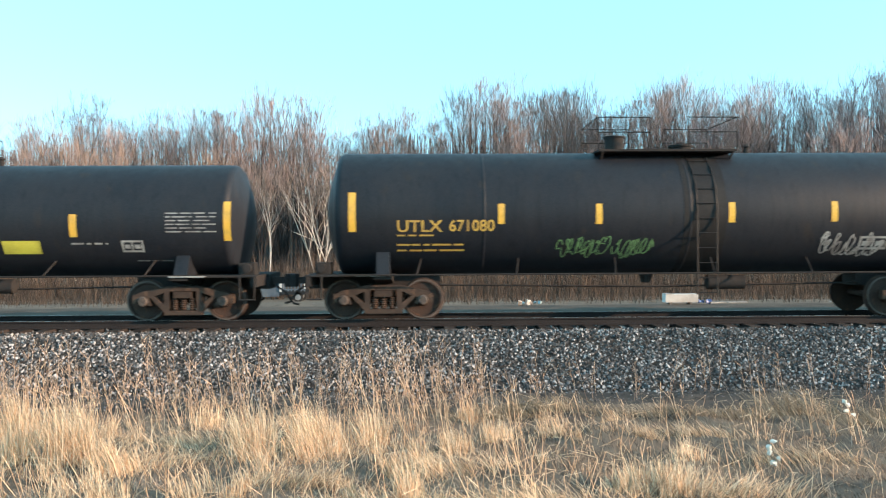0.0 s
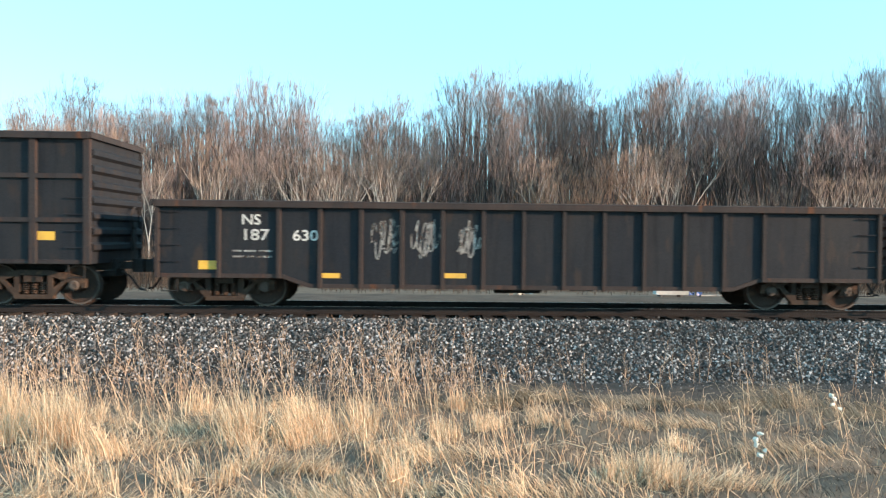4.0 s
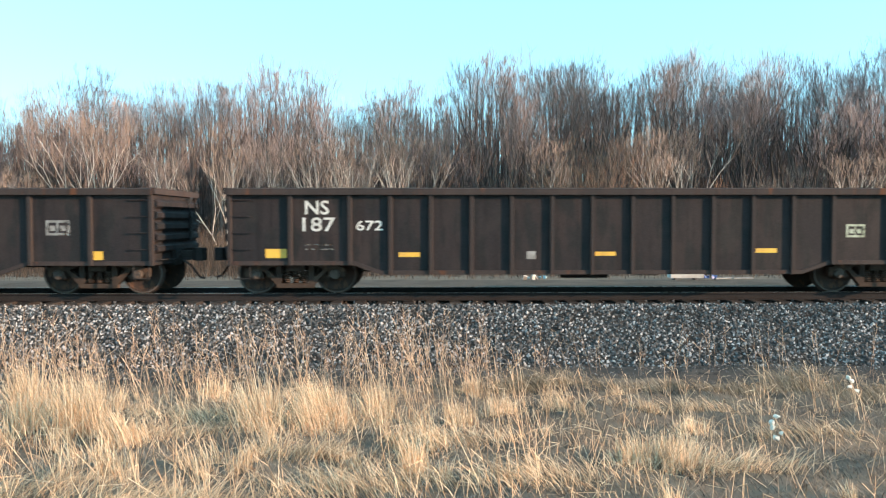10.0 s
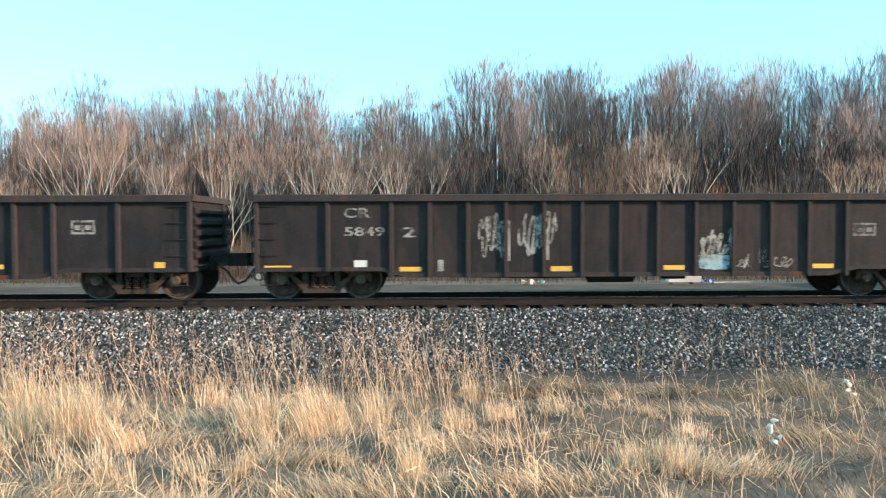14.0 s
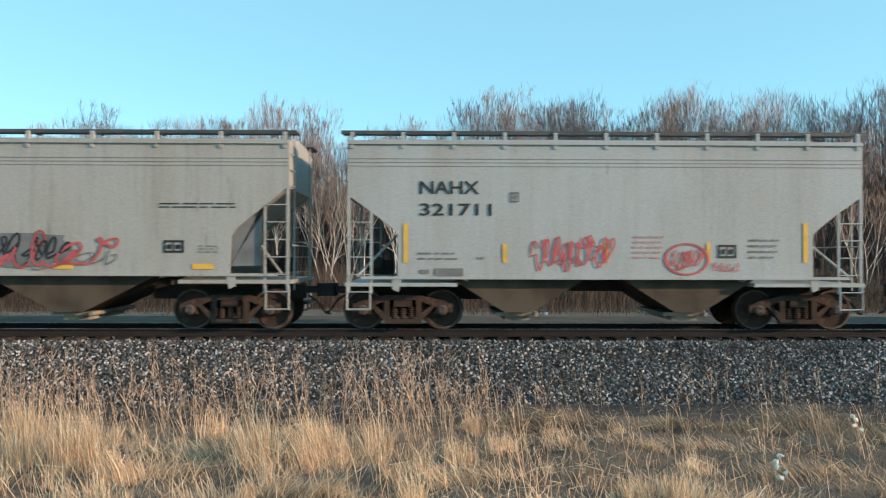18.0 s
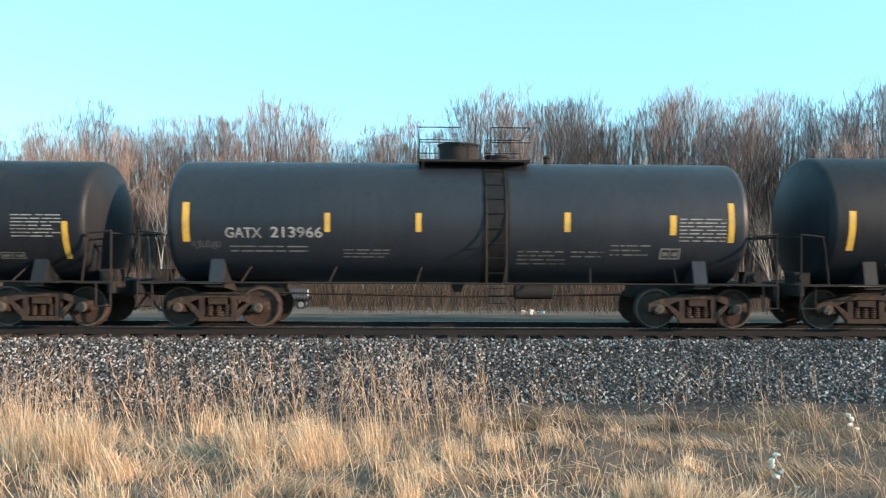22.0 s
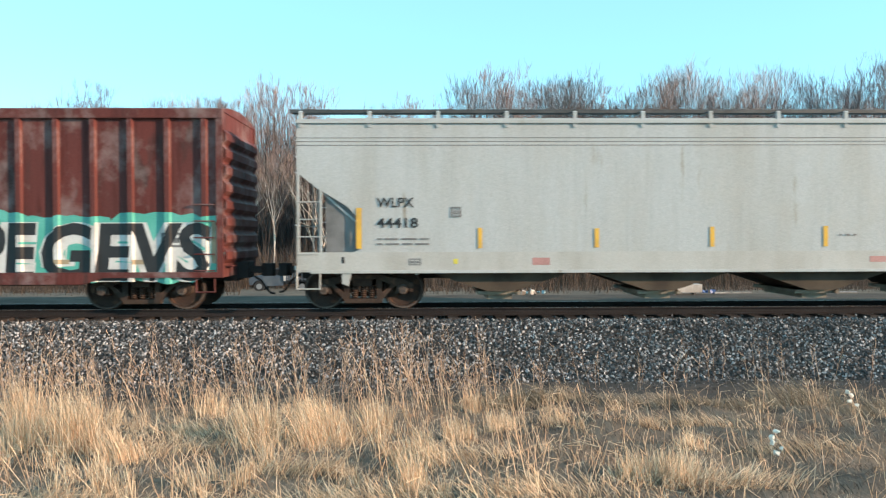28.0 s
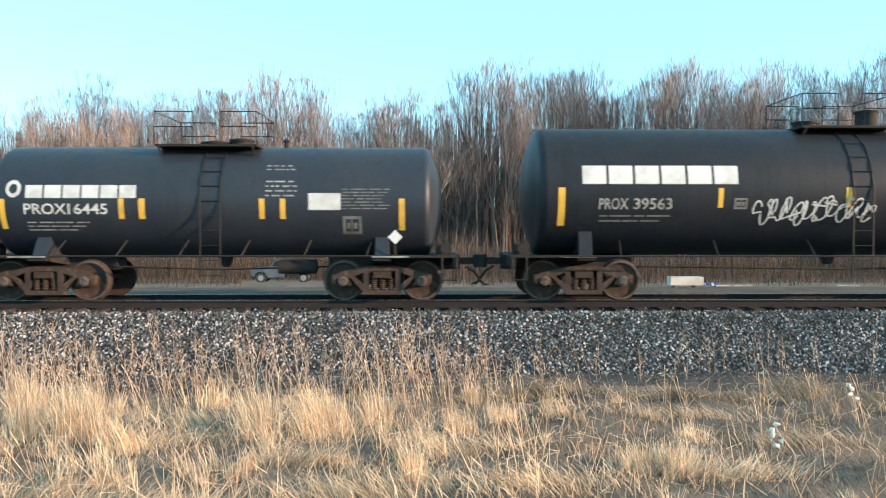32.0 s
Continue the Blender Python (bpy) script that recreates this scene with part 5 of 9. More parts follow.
def tank_car(label, h0, h1, R, cz, mat, frame_mat=None, bands=(), platform=(0, 1.2), dome=(0.0, 0.3, 0.35), ladder=0.0, inset=1.35, deck=0.35, rail_z=1.03, rails=True,
             centre=None, top_rails=True, fittings=None, mid_mat=None, round_ends=False, shields=False):
    """h0, h1: the tank's two heads along the train."""
    car = new_car("tank_wagon", label, "tank car", h0, h1, "cars of the freight train")
    L, u = (h1 - h0) / 2, (h0 + h1) / 2
    fm = frame_mat or BLACK_IRON
    crown_depth, knuckle = 0.2 * R, 0.13 * R

    def profile():
        prof = [(-L + crown_depth * (k / 6) ** 2, max((R - knuckle * 0.9) * k / 6, 0.02)) for k in range(7)]
        for k in range(1, 8):
            a = radians(18 + 72 * k / 7)
            prof.append((-L + crown_depth + knuckle * (math.cos(radians(18)) - math.cos(a)) , R - knuckle * (1 - math.sin(a)) ))
        return prof + [(-p, r) for p, r in prof[::-1]]

    def round_profile():
        prof = [(-L + 0.46 * R * (1 - math.cos(math.pi / 2 * k / 9)), max(R * math.sin(math.pi / 2 * k / 9) ** 0.9, 0.02)) for k in range(10)]
        return prof + [(-p, r) for p, r in prof[::-1]]

    s = Shape().lathe(round_profile() if round_ends else profile(), 56, "x", (0, 0, cz))
    part("tank_shell", s, mat, car, smooth=60)
    for x in bands:
        part("weld_band", Shape().lathe([(x - 0.03, R), (x - 0.025, R + 0.006), (x + 0.025, R + 0.006), (x + 0.03, R)], 56, "x", (0, 0, cz), close=False), mat, car, smooth=60)
    if centre:
        x0, x1, cm = centre
        part("painted_band", Shape().lathe([(x0, R + 0.001), (x0, R + 0.005), (x1, R + 0.005), (x1, R + 0.001)], 56, "x", (0, 0, cz), close=False), cm, car, smooth=60)
    E = L + deck
    for d in (-1, 1):
        xt = d * (L - inset)
        part("stub_sill", Shape().box(*sorted((d * (L - inset - 1.3), d * E)), -0.28, 0.28, 0.68, 1.0), BLACK_IRON if frame_mat is None else fm, car)
        part("body_bolster", Shape().prism([(-1.4, 1.0), (-1.4, 0.93), (-0.4, 0.8), (0.4, 0.8), (1.4, 0.93), (1.4, 1.0)], xt - 0.2, xt + 0.2, "x"), fm, car)
        saddle = Shape()
        pts = [(-1.3, 0.98)] + [(-R * math.sin(a), cz - R * math.cos(a) - 0.004) for a in [radians(q) for q in (52, 40, 28, 14, 0, -14, -28, -40, -52)]] + [(1.3, 0.98)]
        hw = 0.1 if round_ends else 0.15
        saddle.prism(pts, xt - hw, xt + hw, "x")
        if round_ends:
            # upright side posts welded to the shell
            for e in (-1, 1):
                saddle.prism([(xt - 0.2, 1.03), (xt + 0.2, 1.03), (xt + 0.1, 1.62), (xt + 0.06, 1.72), (xt - 0.06, 1.72), (xt - 0.1, 1.62)], *sorted((e * (R - 0.25), e * (R + 0.03))))
        part("saddle", saddle, mat if frame_mat is None else fm, car)
        part("end_platform", Shape().box(*sorted((d * (L - inset - 0.25), d * E)), -1.42, 1.42, 0.995, 1.03), fm, car)
        part("platform_edge", Shape().box(*sorted((d * (L - inset - 0.2), d * (L - inset + 0.6))), -1.45, -1.42, 1.0, 1.03), FADED_WHITE, car)
        part("end_beam", Shape().box(*sorted((d * (E - 0.12), d * E)), -1.4, 1.4, 0.78, 0.995), fm, car)
        g = Shape()
        stirrup(g, d * (E - 0.2), -1.42, 1.0, 0.32, 0.5, 0.018)
        if rails:
            for e in (-1, 1):
                g.path([(d * (E - 0.05), e * 1.4, 1.0), (d * (E - 0.05), e * 1.4, 2.15), (d * (E - 0.55), e * 1.4, 2.1), (d * (E - 0.75), e * 1.25, 1.03)], 0.022, 6)
            g.path([(d * (E - 0.05), -1.4, 2.1), (d * (E - 0.05), 1.4, 2.1)], 0.016, 6)
        part("end_handrail", g, fm, car)
        if shields:
            part("head_shield", Shape().prism([(-1.2, 1.03), (1.2, 1.03), (1.28, 2.1), (1.1, 2.4), (-1.1, 2.4), (-1.28, 2.1)], *sorted((d * (L + 0.02), d * (L + 0.06))), "x"), fm, car)
        b = Shape().box(*sorted((d * (E - 0.5), d * (E - 0.15))), -0.9, -0.4, 1.03, 1.3)
        b.tube((d * (E - 0.3), -1.0, 1.18), (d * (E - 0.3), -0.3, 1.18), 0.1, n=10)
        part("brake_gear", b, fm, car)
    running_gear(car, L, u, inset, deck)
    # handrails along both flanks
    for e in (-1, 1):
        g = Shape().tube((-L + 0.4, e * (R + 0.06), rail_z), (L - 0.4, e * (R + 0.06), rail_z), 0.02, n=6)
        for k in range(6):
            x = (-1 + 2 * (k + 0.5) / 6) * (L - 1.0)
            zz = rail_z + 0.34
            g.path([(x, e * (R + 0.06), rail_z), (x + 0.1, e * abs(tank_surface(R, cz)(zz)), zz)], 0.018, 5)
        part("side_handrail", g, fm, car)
    # walkway, dome and ladder amidships
    mm = mid_mat or fm
    px, pl = platform
    top = cz + R
    if pl:
        part("top_platform", Shape().box(px - pl, px + pl, -0.95, 0.95, top - 0.06, top - 0.01), mm, car)
        for x in (px - pl + 0.1, px + pl - 0.1):
            for e in (-1, 1):
                part("platform_bracket", Shape().path([(x, e * 0.95, top - 0.06), (x, e * 0.75, cz + math.sqrt(R * R - 0.75 * 0.75))], 0.025, 5), mm, car)
    if top_rails and pl:
        for e in (-1, 1):
            for zz in (0.38, 0.72):
                for x0, x1 in ((px - pl, px - pl * 0.25), (px + pl * 0.3, px + pl)):
                    part("safety_rail", Shape().path([(x0, e * 0.93, top - 0.02), (x0, e * 0.93, top + zz), (x1, e * 0.93, top + zz), (x1, e * 0.93, top - 0.02)], 0.012, 5), mm, car)
        for x in (px - pl, px + pl):
            part("safety_rail", Shape().path([(x, -0.93, top + 0.72), (x, 0.93, top + 0.72)], 0.012, 5), mm, car)
    dx, dr, dh = dome
    s = Shape().lathe([(top - 0.1, dr), (top + dh - 0.04, dr), (top + dh - 0.04, dr + 0.03), (top + dh, dr + 0.03), (top + dh + 0.03, dr * 0.6)], 20, "z", (dx, 0, 0))
    part("valve_dome", s, mm if fittings is None else fittings, car)
    m = Shape().lathe([(top - 0.1, 0.26), (top + 0.14, 0.26), (top + 0.14, 0.3), (top + 0.19, 0.3), (top + 0.22, 0.1)], 18, "z", (px + (0.6 if dx <= px else -0.6), 0, 0))
    part("manway", m, mm, car)
    part("vent_valve", Shape().lathe([(top - 0.1, 0.06), (top + 0.12, 0.06), (top + 0.16, 0.09), (top + 0.22, 0.04)], 10, "z", (px + pl * 1.25 + 0.2, 0, 0)), mm, car)
    angs = [radians(a) for a in (0, 20, 40, 62)]
    for x in (ladder - 0.22, ladder + 0.22):
        pts = [(x, -R - 0.03, 0.55)] + [(x, -(R + 0.03) * math.cos(a), cz + (R + 0.03) * math.sin(a)) for a in angs]
        lad = part("ladder_rail", Shape().path(pts, 0.017, 5), TANK_STAIN if mid_mat is None else mm, car)
    z = 0.6
    while z < top - 0.2:
        y = -R - 0.03 if z < cz else -math.sqrt(max((R + 0.03) ** 2 - (z - cz) ** 2, 0))
        part("rung", Shape().tube((ladder - 0.22, y, z), (ladder + 0.22, y, z), 0.011, n=5), TANK_STAIN if mid_mat is None else mm, lad)
        z += 0.33
    if round_ends:
        part("step_bar", Shape().box(ladder - 0.8, ladder + 0.95, -R - 0.1, -R - 0.05, 1.33, 1.38), mm, car)
    part("bottom_outlet", Shape().lathe([(cz - R - 0.22, 0.1), (cz - R - 0.05, 0.16), (cz - R + 0.1, 0.2)], 14, "z"), fm, car)
    part("brake_reservoir", Shape().lathe([(1.3, 0.08), (1.33, 0.17), (2.2, 0.17), (2.23, 0.08)], 14, "x", (0, -0.4, cz - R - 0.2)), BLACK_IRON, car)
    part("brake_rod", Shape().path([(-L + inset + 1.2, -0.3, 0.75), (0, -0.3, 0.68), (L - inset - 1.2, -0.3, 0.75)], 0.022, 5), BLACK_IRON, car)
    return car


def placard_post(car, x, R, cz, z=1.45):
    """A small diamond board on a bracket beside the bogie."""
    part("placard_bracket", Shape().box(x - 0.03, x + 0.03, -R - 0.06, -R - 0.03, 1.03, z), BLACK_IRON, car)
    part("placard", Shape().prism([(x - 0.16, z), (x, z - 0.16), (x + 0.16, z), (x, z + 0.16)], -R - 0.075, -R - 0.06), WHITE_PAINT, car, "white diamond placard")


# ---- covered hoppers ----
def hopper(label, u0, u1, eave, sill, mat, cut, inset, pots, sill_band=None, dark=BLACK_IRON, rounded=0.0, walk_posts=12, ladder_gap=0.5, end_mat=None, gusset=True):
    """cut: the slope at each end, as (x from the end, z) from the top down; sill_band: top of a pale sill strip."""
    car = new_car("covered_hopper_wagon", label, "hopper car", u0, u1, "cars of the freight train")
    L, u = (u1 - u0) / 2, (u0 + u1) / 2
    W = 1.55
    left = [(-L + x, z) for x, z in cut]
    right = [(L - x, z) for x, z in cut[::-1]]
    outline = [(-L, eave)] + left + [(left[-1][0], sill)] + [(right[0][0], sill)] + right + [(L, eave)]
    for d in (-1, 1):
        if rounded:
            # bowed side: strips between levels
            v, f = [], []
            zs = [sill + (eave - sill) * k / 10 for k in range(11)]

            def reach(z):
                best = L
                pts = [(0, eave)] + list(cut) + [(cut[-1][0], sill)]
                for (xa, za), (xb, zb) in zip(pts, pts[1:]):
                    if zb <= z <= za and za != zb:
                        best = L - (xa + (xb - xa) * (za - z) / (za - zb))
                return best
            for z in zs:
                q = (z - sill) / (eave - sill)
                y = W - rounded + rounded * math.sin(math.pi * min(1, q * 0.62 + 0.25))
                e = reach(z)
                v += [(-e, d * y, z), (e, d * y, z)]
            f = [(2 * k, 2 * k + 1, 2 * k + 3, 2 * k + 2) for k in range(10)]
            part("side_sheet", Shape().add(v, f), mat, car, smooth=60)
        else:
            part("side_sheet", Shape().prism(outline, d * (W - 0.04), d * W), mat, car)
        if sill_band:
            part("side_sill", Shape().box(-L, L, *sorted((d * (W - 0.04), d * (W + 0.012))), sill - 0.0, sill_band), SILL_WHITE, car, "pale side sill strip")
        part("sill_flange", Shape().box(-L + 0.3, L - 0.3, *sorted((d * (W - 0.1), d * (W + 0.04))), sill - 0.06, sill), mat, car)
        part("eave_rail", Shape().box(-L, L, *sorted((d * (W - 0.02), d * (W + 0.05))), eave - 0.03, eave + 0.05), mat, car)
        for dz in (0.34, 0.42, 0.5):
            part("side_seam", Shape().box(-L, L, *sorted((d * W, d * (W + 0.008))), eave - dz - 0.011, eave - dz), GREY_PAINT, car)
    # roof, walkway and hatches
    pts = [(-W, eave + 0.02), (-1.1, eave + 0.13), (-0.5, eave + 0.19), (0.5, eave + 0.19), (1.1, eave + 0.13), (W, eave + 0.02), (W, eave - 0.04), (-W, eave - 0.04)]
    part("roof", Shape().prism(pts, -L, L, "x"), mat, car)
    for d in (-1, 1):
        part("roof_walkway", Shape().box(-L - 0.15, L + 0.15, *sorted((d * 1.0, d * 1.5)), eave + 0.24, eave + 0.28), WALKWAY, car)
        part("walkway_edge", Shape().box(-L - 0.15, L + 0.15, *sorted((d * 1.48, d * 1.51)), eave + 0.2, eave + 0.27), WALKWAY, car)
        for k in range(walk_posts + 1):
            x = -L + 0.1 + (2 * L - 0.2) * k / walk_posts
            part("walkway_post", Shape().prism([(d * 1.54, eave - 0.12), (d * 1.58, eave - 0.12), (d * 1.58, eave + 0.22), (d * 1.54, eave + 0.24), (d * 1.0, eave + 0.24), (d * 1.0, eave + 0.21), (d * 1.5, eave + 0.2)], x - 0.04, x + 0.04, "x"), mat, car)
    part("hatch_trough", Shape().box(-L + 0.5, L - 0.5, -0.35, 0.35, eave + 0.18, eave + 0.27), mat, car)
    # ends: upper wall, slope sheet, platform, ladders
    zc, xb = cut[0][1], cut[-1][0]
    em = end_mat or mat
    for d in (-1, 1):
        part("end_wall", Shape().box(*sorted((d * (L - 0.05), d * L)), -W + 0.04, W - 0.04, zc - 0.05, eave), em, car)
        part("slope_sheet", Shape().prism([(d * (L - 0.02), zc), (d * (L - xb - 1.5), sill - 0.1), (d * (L - xb - 1.56), sill - 0.1), (d * (L - 0.08), zc)], -W + 0.05, W - 0.05), em, car)
        part("end_platform", Shape().box(*sorted((d * (L - 2.4), d * (L + 0.05))), -W, W, sill - 0.22 if not sill_band else sill + 0.02, sill - 0.14 if not sill_band else sill + 0.1), mat, car)
        zb = 0.5
        for e in (-1, 1):
            part("corner_post", Shape().box(*sorted((d * (L - 0.06), d * L)), *sorted((e * (W - 0.06), e * W)), zb + 0.35, eave), mat, car)
            part("ladder_post", Shape().box(*sorted((d * (L - ladder_gap - 0.05), d * (L - ladder_gap))), *sorted((e * (W - 0.04), e * W)), zb + 0.35, zc - 0.35), mat, car)
        for e in (-1, 1):
            lad = part("side_ladder", Shape().path([(d * (L - ladder_gap), e * W, 1.0), (d * (L - ladder_gap), e * W, zb), (d * L, e * W, zb), (d * L, e * W, 1.0)], 0.02, 5), mat, car)
            z = zb + 0.38
            while z < zc - 0.4:
                part("rung", Shape().tube((d * (L - ladder_gap), e * (W + 0.02), z), (d * L, e * (W + 0.02), z), 0.014, n=5), mat, lad)
                z += 0.38
            lad = part("end_ladder", Shape().tube((d * (L + 0.03), e * (W - 0.5), 0.9), (d * (L + 0.03), e * (W - 0.5), eave + 0.25), 0.02, n=5), mat, car)
            z = zc
            while z < eave:
                part("rung", Shape().tube((d * (L + 0.04), e * (W - 0.05), z), (d * (L + 0.04), e * (W - 0.5), z), 0.014, n=5), mat, lad)
                z += 0.35
        hr = Shape().path([(d * (L + 0.05), -W + 0.1, 1.9), (d * (L + 0.05), W - 0.1, 1.9)], 0.018, 5)
        hr.path([(d * (L - 0.2), -W + 0.2, sill), (d * (L - 1.3), -0.7, zc - 0.6)], 0.03, 5)
        part("end_brace", hr, mat, car)
        part("shear_plate", Shape().prism([(d * (L - xb - 0.1), sill), (d * (L - xb + 0.12), sill), (d * (L - xb + 0.12), sill - 0.28), (d * (L - xb - 0.02), sill - 0.34)], -W - 0.01, -W + 0.05), mat, car)
        if gusset:
            gp = [(d * (L - x - 0.02), z - 0.02) for x, z in cut[1:]] + [(d * (L - 0.62), cut[-1][1]), (d * (L - 0.62), cut[1][1] - 0.12)]
            part("end_gusset", Shape().prism(gp, -1.47, -1.44), GREY_PAINT, car, "dull grey end plate")
        part("draft_sill", Shape().box(*sorted((d * (L - 3.4), d * (L + 0.1))), -0.27, 0.27, 0.66, 0.98), dark, car)
        part("brake_box", Shape().box(*sorted((d * (L - 0.9), d * (L - 0.3))), 0.2, 0.8, sill, sill + 0.35), dark, car)
        part("brake_cylinder", Shape().lathe([(-0.82, 0.07), (-0.8, 0.13), (-0.2, 0.13), (-0.18, 0.07)], 12, "y", (d * (L - 0.6), 0, sill + 0.3)), dark, car)
    # discharge hoppers
    for x, half in pots:
        p = Shape().prism([(x - half, sill - 0.05), (x + half, sill - 0.05), (x + 0.3, 0.42), (x - 0.3, 0.42)], -1.3, 1.3)
        part("discharge_hopper", p, DIRTY_SHADED_HOPPER, car)
        g = Shape().box(x - 0.5, x + 0.42, -1.12, 1.12, 0.33, 0.41).box(x - 0.28, x + 0.28, -1.0, 1.0, 0.22, 0.33)
        g.tube((x + 0.42, -1.2, 0.37), (x + 0.42, 1.2, 0.37), 0.05, n=8)
        part("outlet_gate", g, GATE_STEEL, car)
    part("centre_sill", Shape().box(-L + 3, L - 3, -0.22, 0.22, 0.85, 1.1), dark, car)
    running_gear(car, L, u, inset)
    return car


# ---- box cars ----
def boxcar(label, u0, u1, top, bottom, mat, posts, door, plug, end_mat=None, door_mat=None, inset=1.95):
    car = new_car("box_wagon", label, "box car", u0, u1, "cars of the freight train")
    L, u = (u1 - u0) / 2, (u0 + u1) / 2
    W = 1.55
    door_mat = door_mat or mat
    for d in (-1, 1):
        part("side_sheet", Shape().box(-L + 0.03, L - 0.03, *sorted((d * 1.44, d * 1.476)), bottom, top - 0.05), mat, car)
        rib = None
        for x, w in posts:
            rib = Shape().prism([(-w / 2, d * 1.47), (-w / 2 + 0.03, d * W), (w / 2 - 0.03, d * W), (w / 2, d * 1.47)], bottom + 0.05, top - 0.2, "z")
            o = part("side_post", rib, mat, car)
            o.location.x = x
        part("side_plate", Shape().prism([(d * 1.44, top - 0.22), (d * 1.57, top - 0.22), (d * 1.57, top - 0.03), (d * 1.52, top), (d * 1.44, top)], -L, L, "x"), mat, car)
        part("side_sill", Shape().prism([(-L, bottom), (-L + 2.6, bottom), (-L + 3.0, bottom - 0.14), (L - 3.0, bottom - 0.14), (L - 2.6, bottom), (L, bottom), (L, bottom + 0.12), (-L, bottom + 0.12)], d * 1.476, d * 1.56), mat, car)
        x0, x1 = door
        leaf = part("sliding_door", Shape().box(x0, x1, *sorted((d * 1.5, d * 1.53)), bottom + 0.12, top - 0.38), door_mat, car)
        n = 5
        for k in range(n + 1):
            z = bottom + 0.16 + (top - bottom - 0.62) * k / n
            part("door_rib", Shape().box(x0, x1, *sorted((d * 1.53, d * 1.57)), z - 0.03, z + 0.03), door_mat, leaf)
        for k in range(5):
            x = x0 + (x1 - x0) * k / 4
            part("door_stile", Shape().box(x - 0.035, x + 0.035, *sorted((d * 1.53, d * 1.575)), bottom + 0.12, top - 0.38), door_mat, leaf)
        rail = Shape().box(x0 - 2.6 if not plug else x0 - 3.4, x1 + 0.3, *sorted((d * 1.53, d * 1.6)), bottom + 0.02, bottom + 0.1)
        rail.box(x0 - 0.2, x1 + 0.2, *sorted((d * 1.53, d * 1.58)), top - 0.38, top - 0.3)
        part("door_track", rail, mat, car)
        rods = Shape()
        for x in (x0 + 0.4, x0 + 1.0, x1 - 1.0, x1 - 0.4)[: 4 if plug else 2]:
            rods.tube((x, d * 1.6, bottom + 0.1), (x, d * 1.6, top - 0.35), 0.022, n=6)
        rods.lathe([(d * 1.6, 0.16), (d * 1.63, 0.19), (d * 1.65, 0.16)], 14, "y", ((x0 + x1) / 2, 0, 1.9), close=False)
        part("door_rods", rods, door_mat, car)
    for d in (-1, 1):
        part("end_wall", folded_end(d, L, bottom, top - 0.02, bottom + 0.3, (top - bottom - 0.7) / 8, 8, 0.34, 1.5), mat, car, smooth=20)
        part("corner_post", Shape().box(*sorted((d * (L - 0.14), d * L)), -1.55, -1.44, bottom, top - 0.1).box(*sorted((d * (L - 0.14), d * L)), 1.44, 1.55, bottom, top - 0.1), mat, car)
        for k in range(5):
            part("grab_iron", handle(Shape(), d * (L - 0.62), -1.476, bottom + 0.15 + k * 0.36, d * 0.42, 0, 0.09), mat, car)
        part("step_stirrup", stirrup(Shape(), d * (L - 0.4), -1.5, bottom, 0.4, 0.32, 0.018), mat, car)
        part("uncoupling_lever", Shape().path([(d * (L - 0.05), -1.3, 1.0), (d * (L + 0.12), -1.3, 1.0), (d * (L + 0.12), -0.9, 1.0)], 0.015, 5), mat, car)
    part("roof", Shape().prism([(-1.56, top - 0.02), (-0.8, top + 0.1), (0, top + 0.14), (0.8, top + 0.1), (1.56, top - 0.02), (1.56, top - 0.06), (-1.56, top - 0.06)], -L, L, "x"), GALVANISED if end_mat else mat, car)
    rs = Shape()
    k = -L + 0.6
    while k < L - 0.3:
        rs.prism([(-1.5, top + 0.0), (0, top + 0.16), (1.5, top + 0.0), (0, top + 0.1)], k - 0.03, k + 0.03, "x")
        k += 1.2
    part("roof_seams", rs, mat, car)
    part("underframe", Shape().box(-L, L, -0.35, 0.35, 0.62, bottom).box(-L + 3.2, L - 3.2, -1.2, -1.1, bottom - 0.18, bottom), BLACK_IRON, car)
    part("brake_cylinder", Shape().lathe([(0.8, 0.1), (0.83, 0.17), (1.5, 0.17), (1.53, 0.1)], 14, "x", (0, -0.7, 0.5)), BLACK_IRON, car)
    part("cushion_unit", Shape().box(-L - 0.25, -L + 0.2, -0.3, 0.3, 0.68, 1.05).box(L - 0.2, L + 0.25, -0.3, 0.3, 0.68, 1.05), BLACK_IRON, car)
    running_gear(car, L, u, inset, 0.12)
    return car


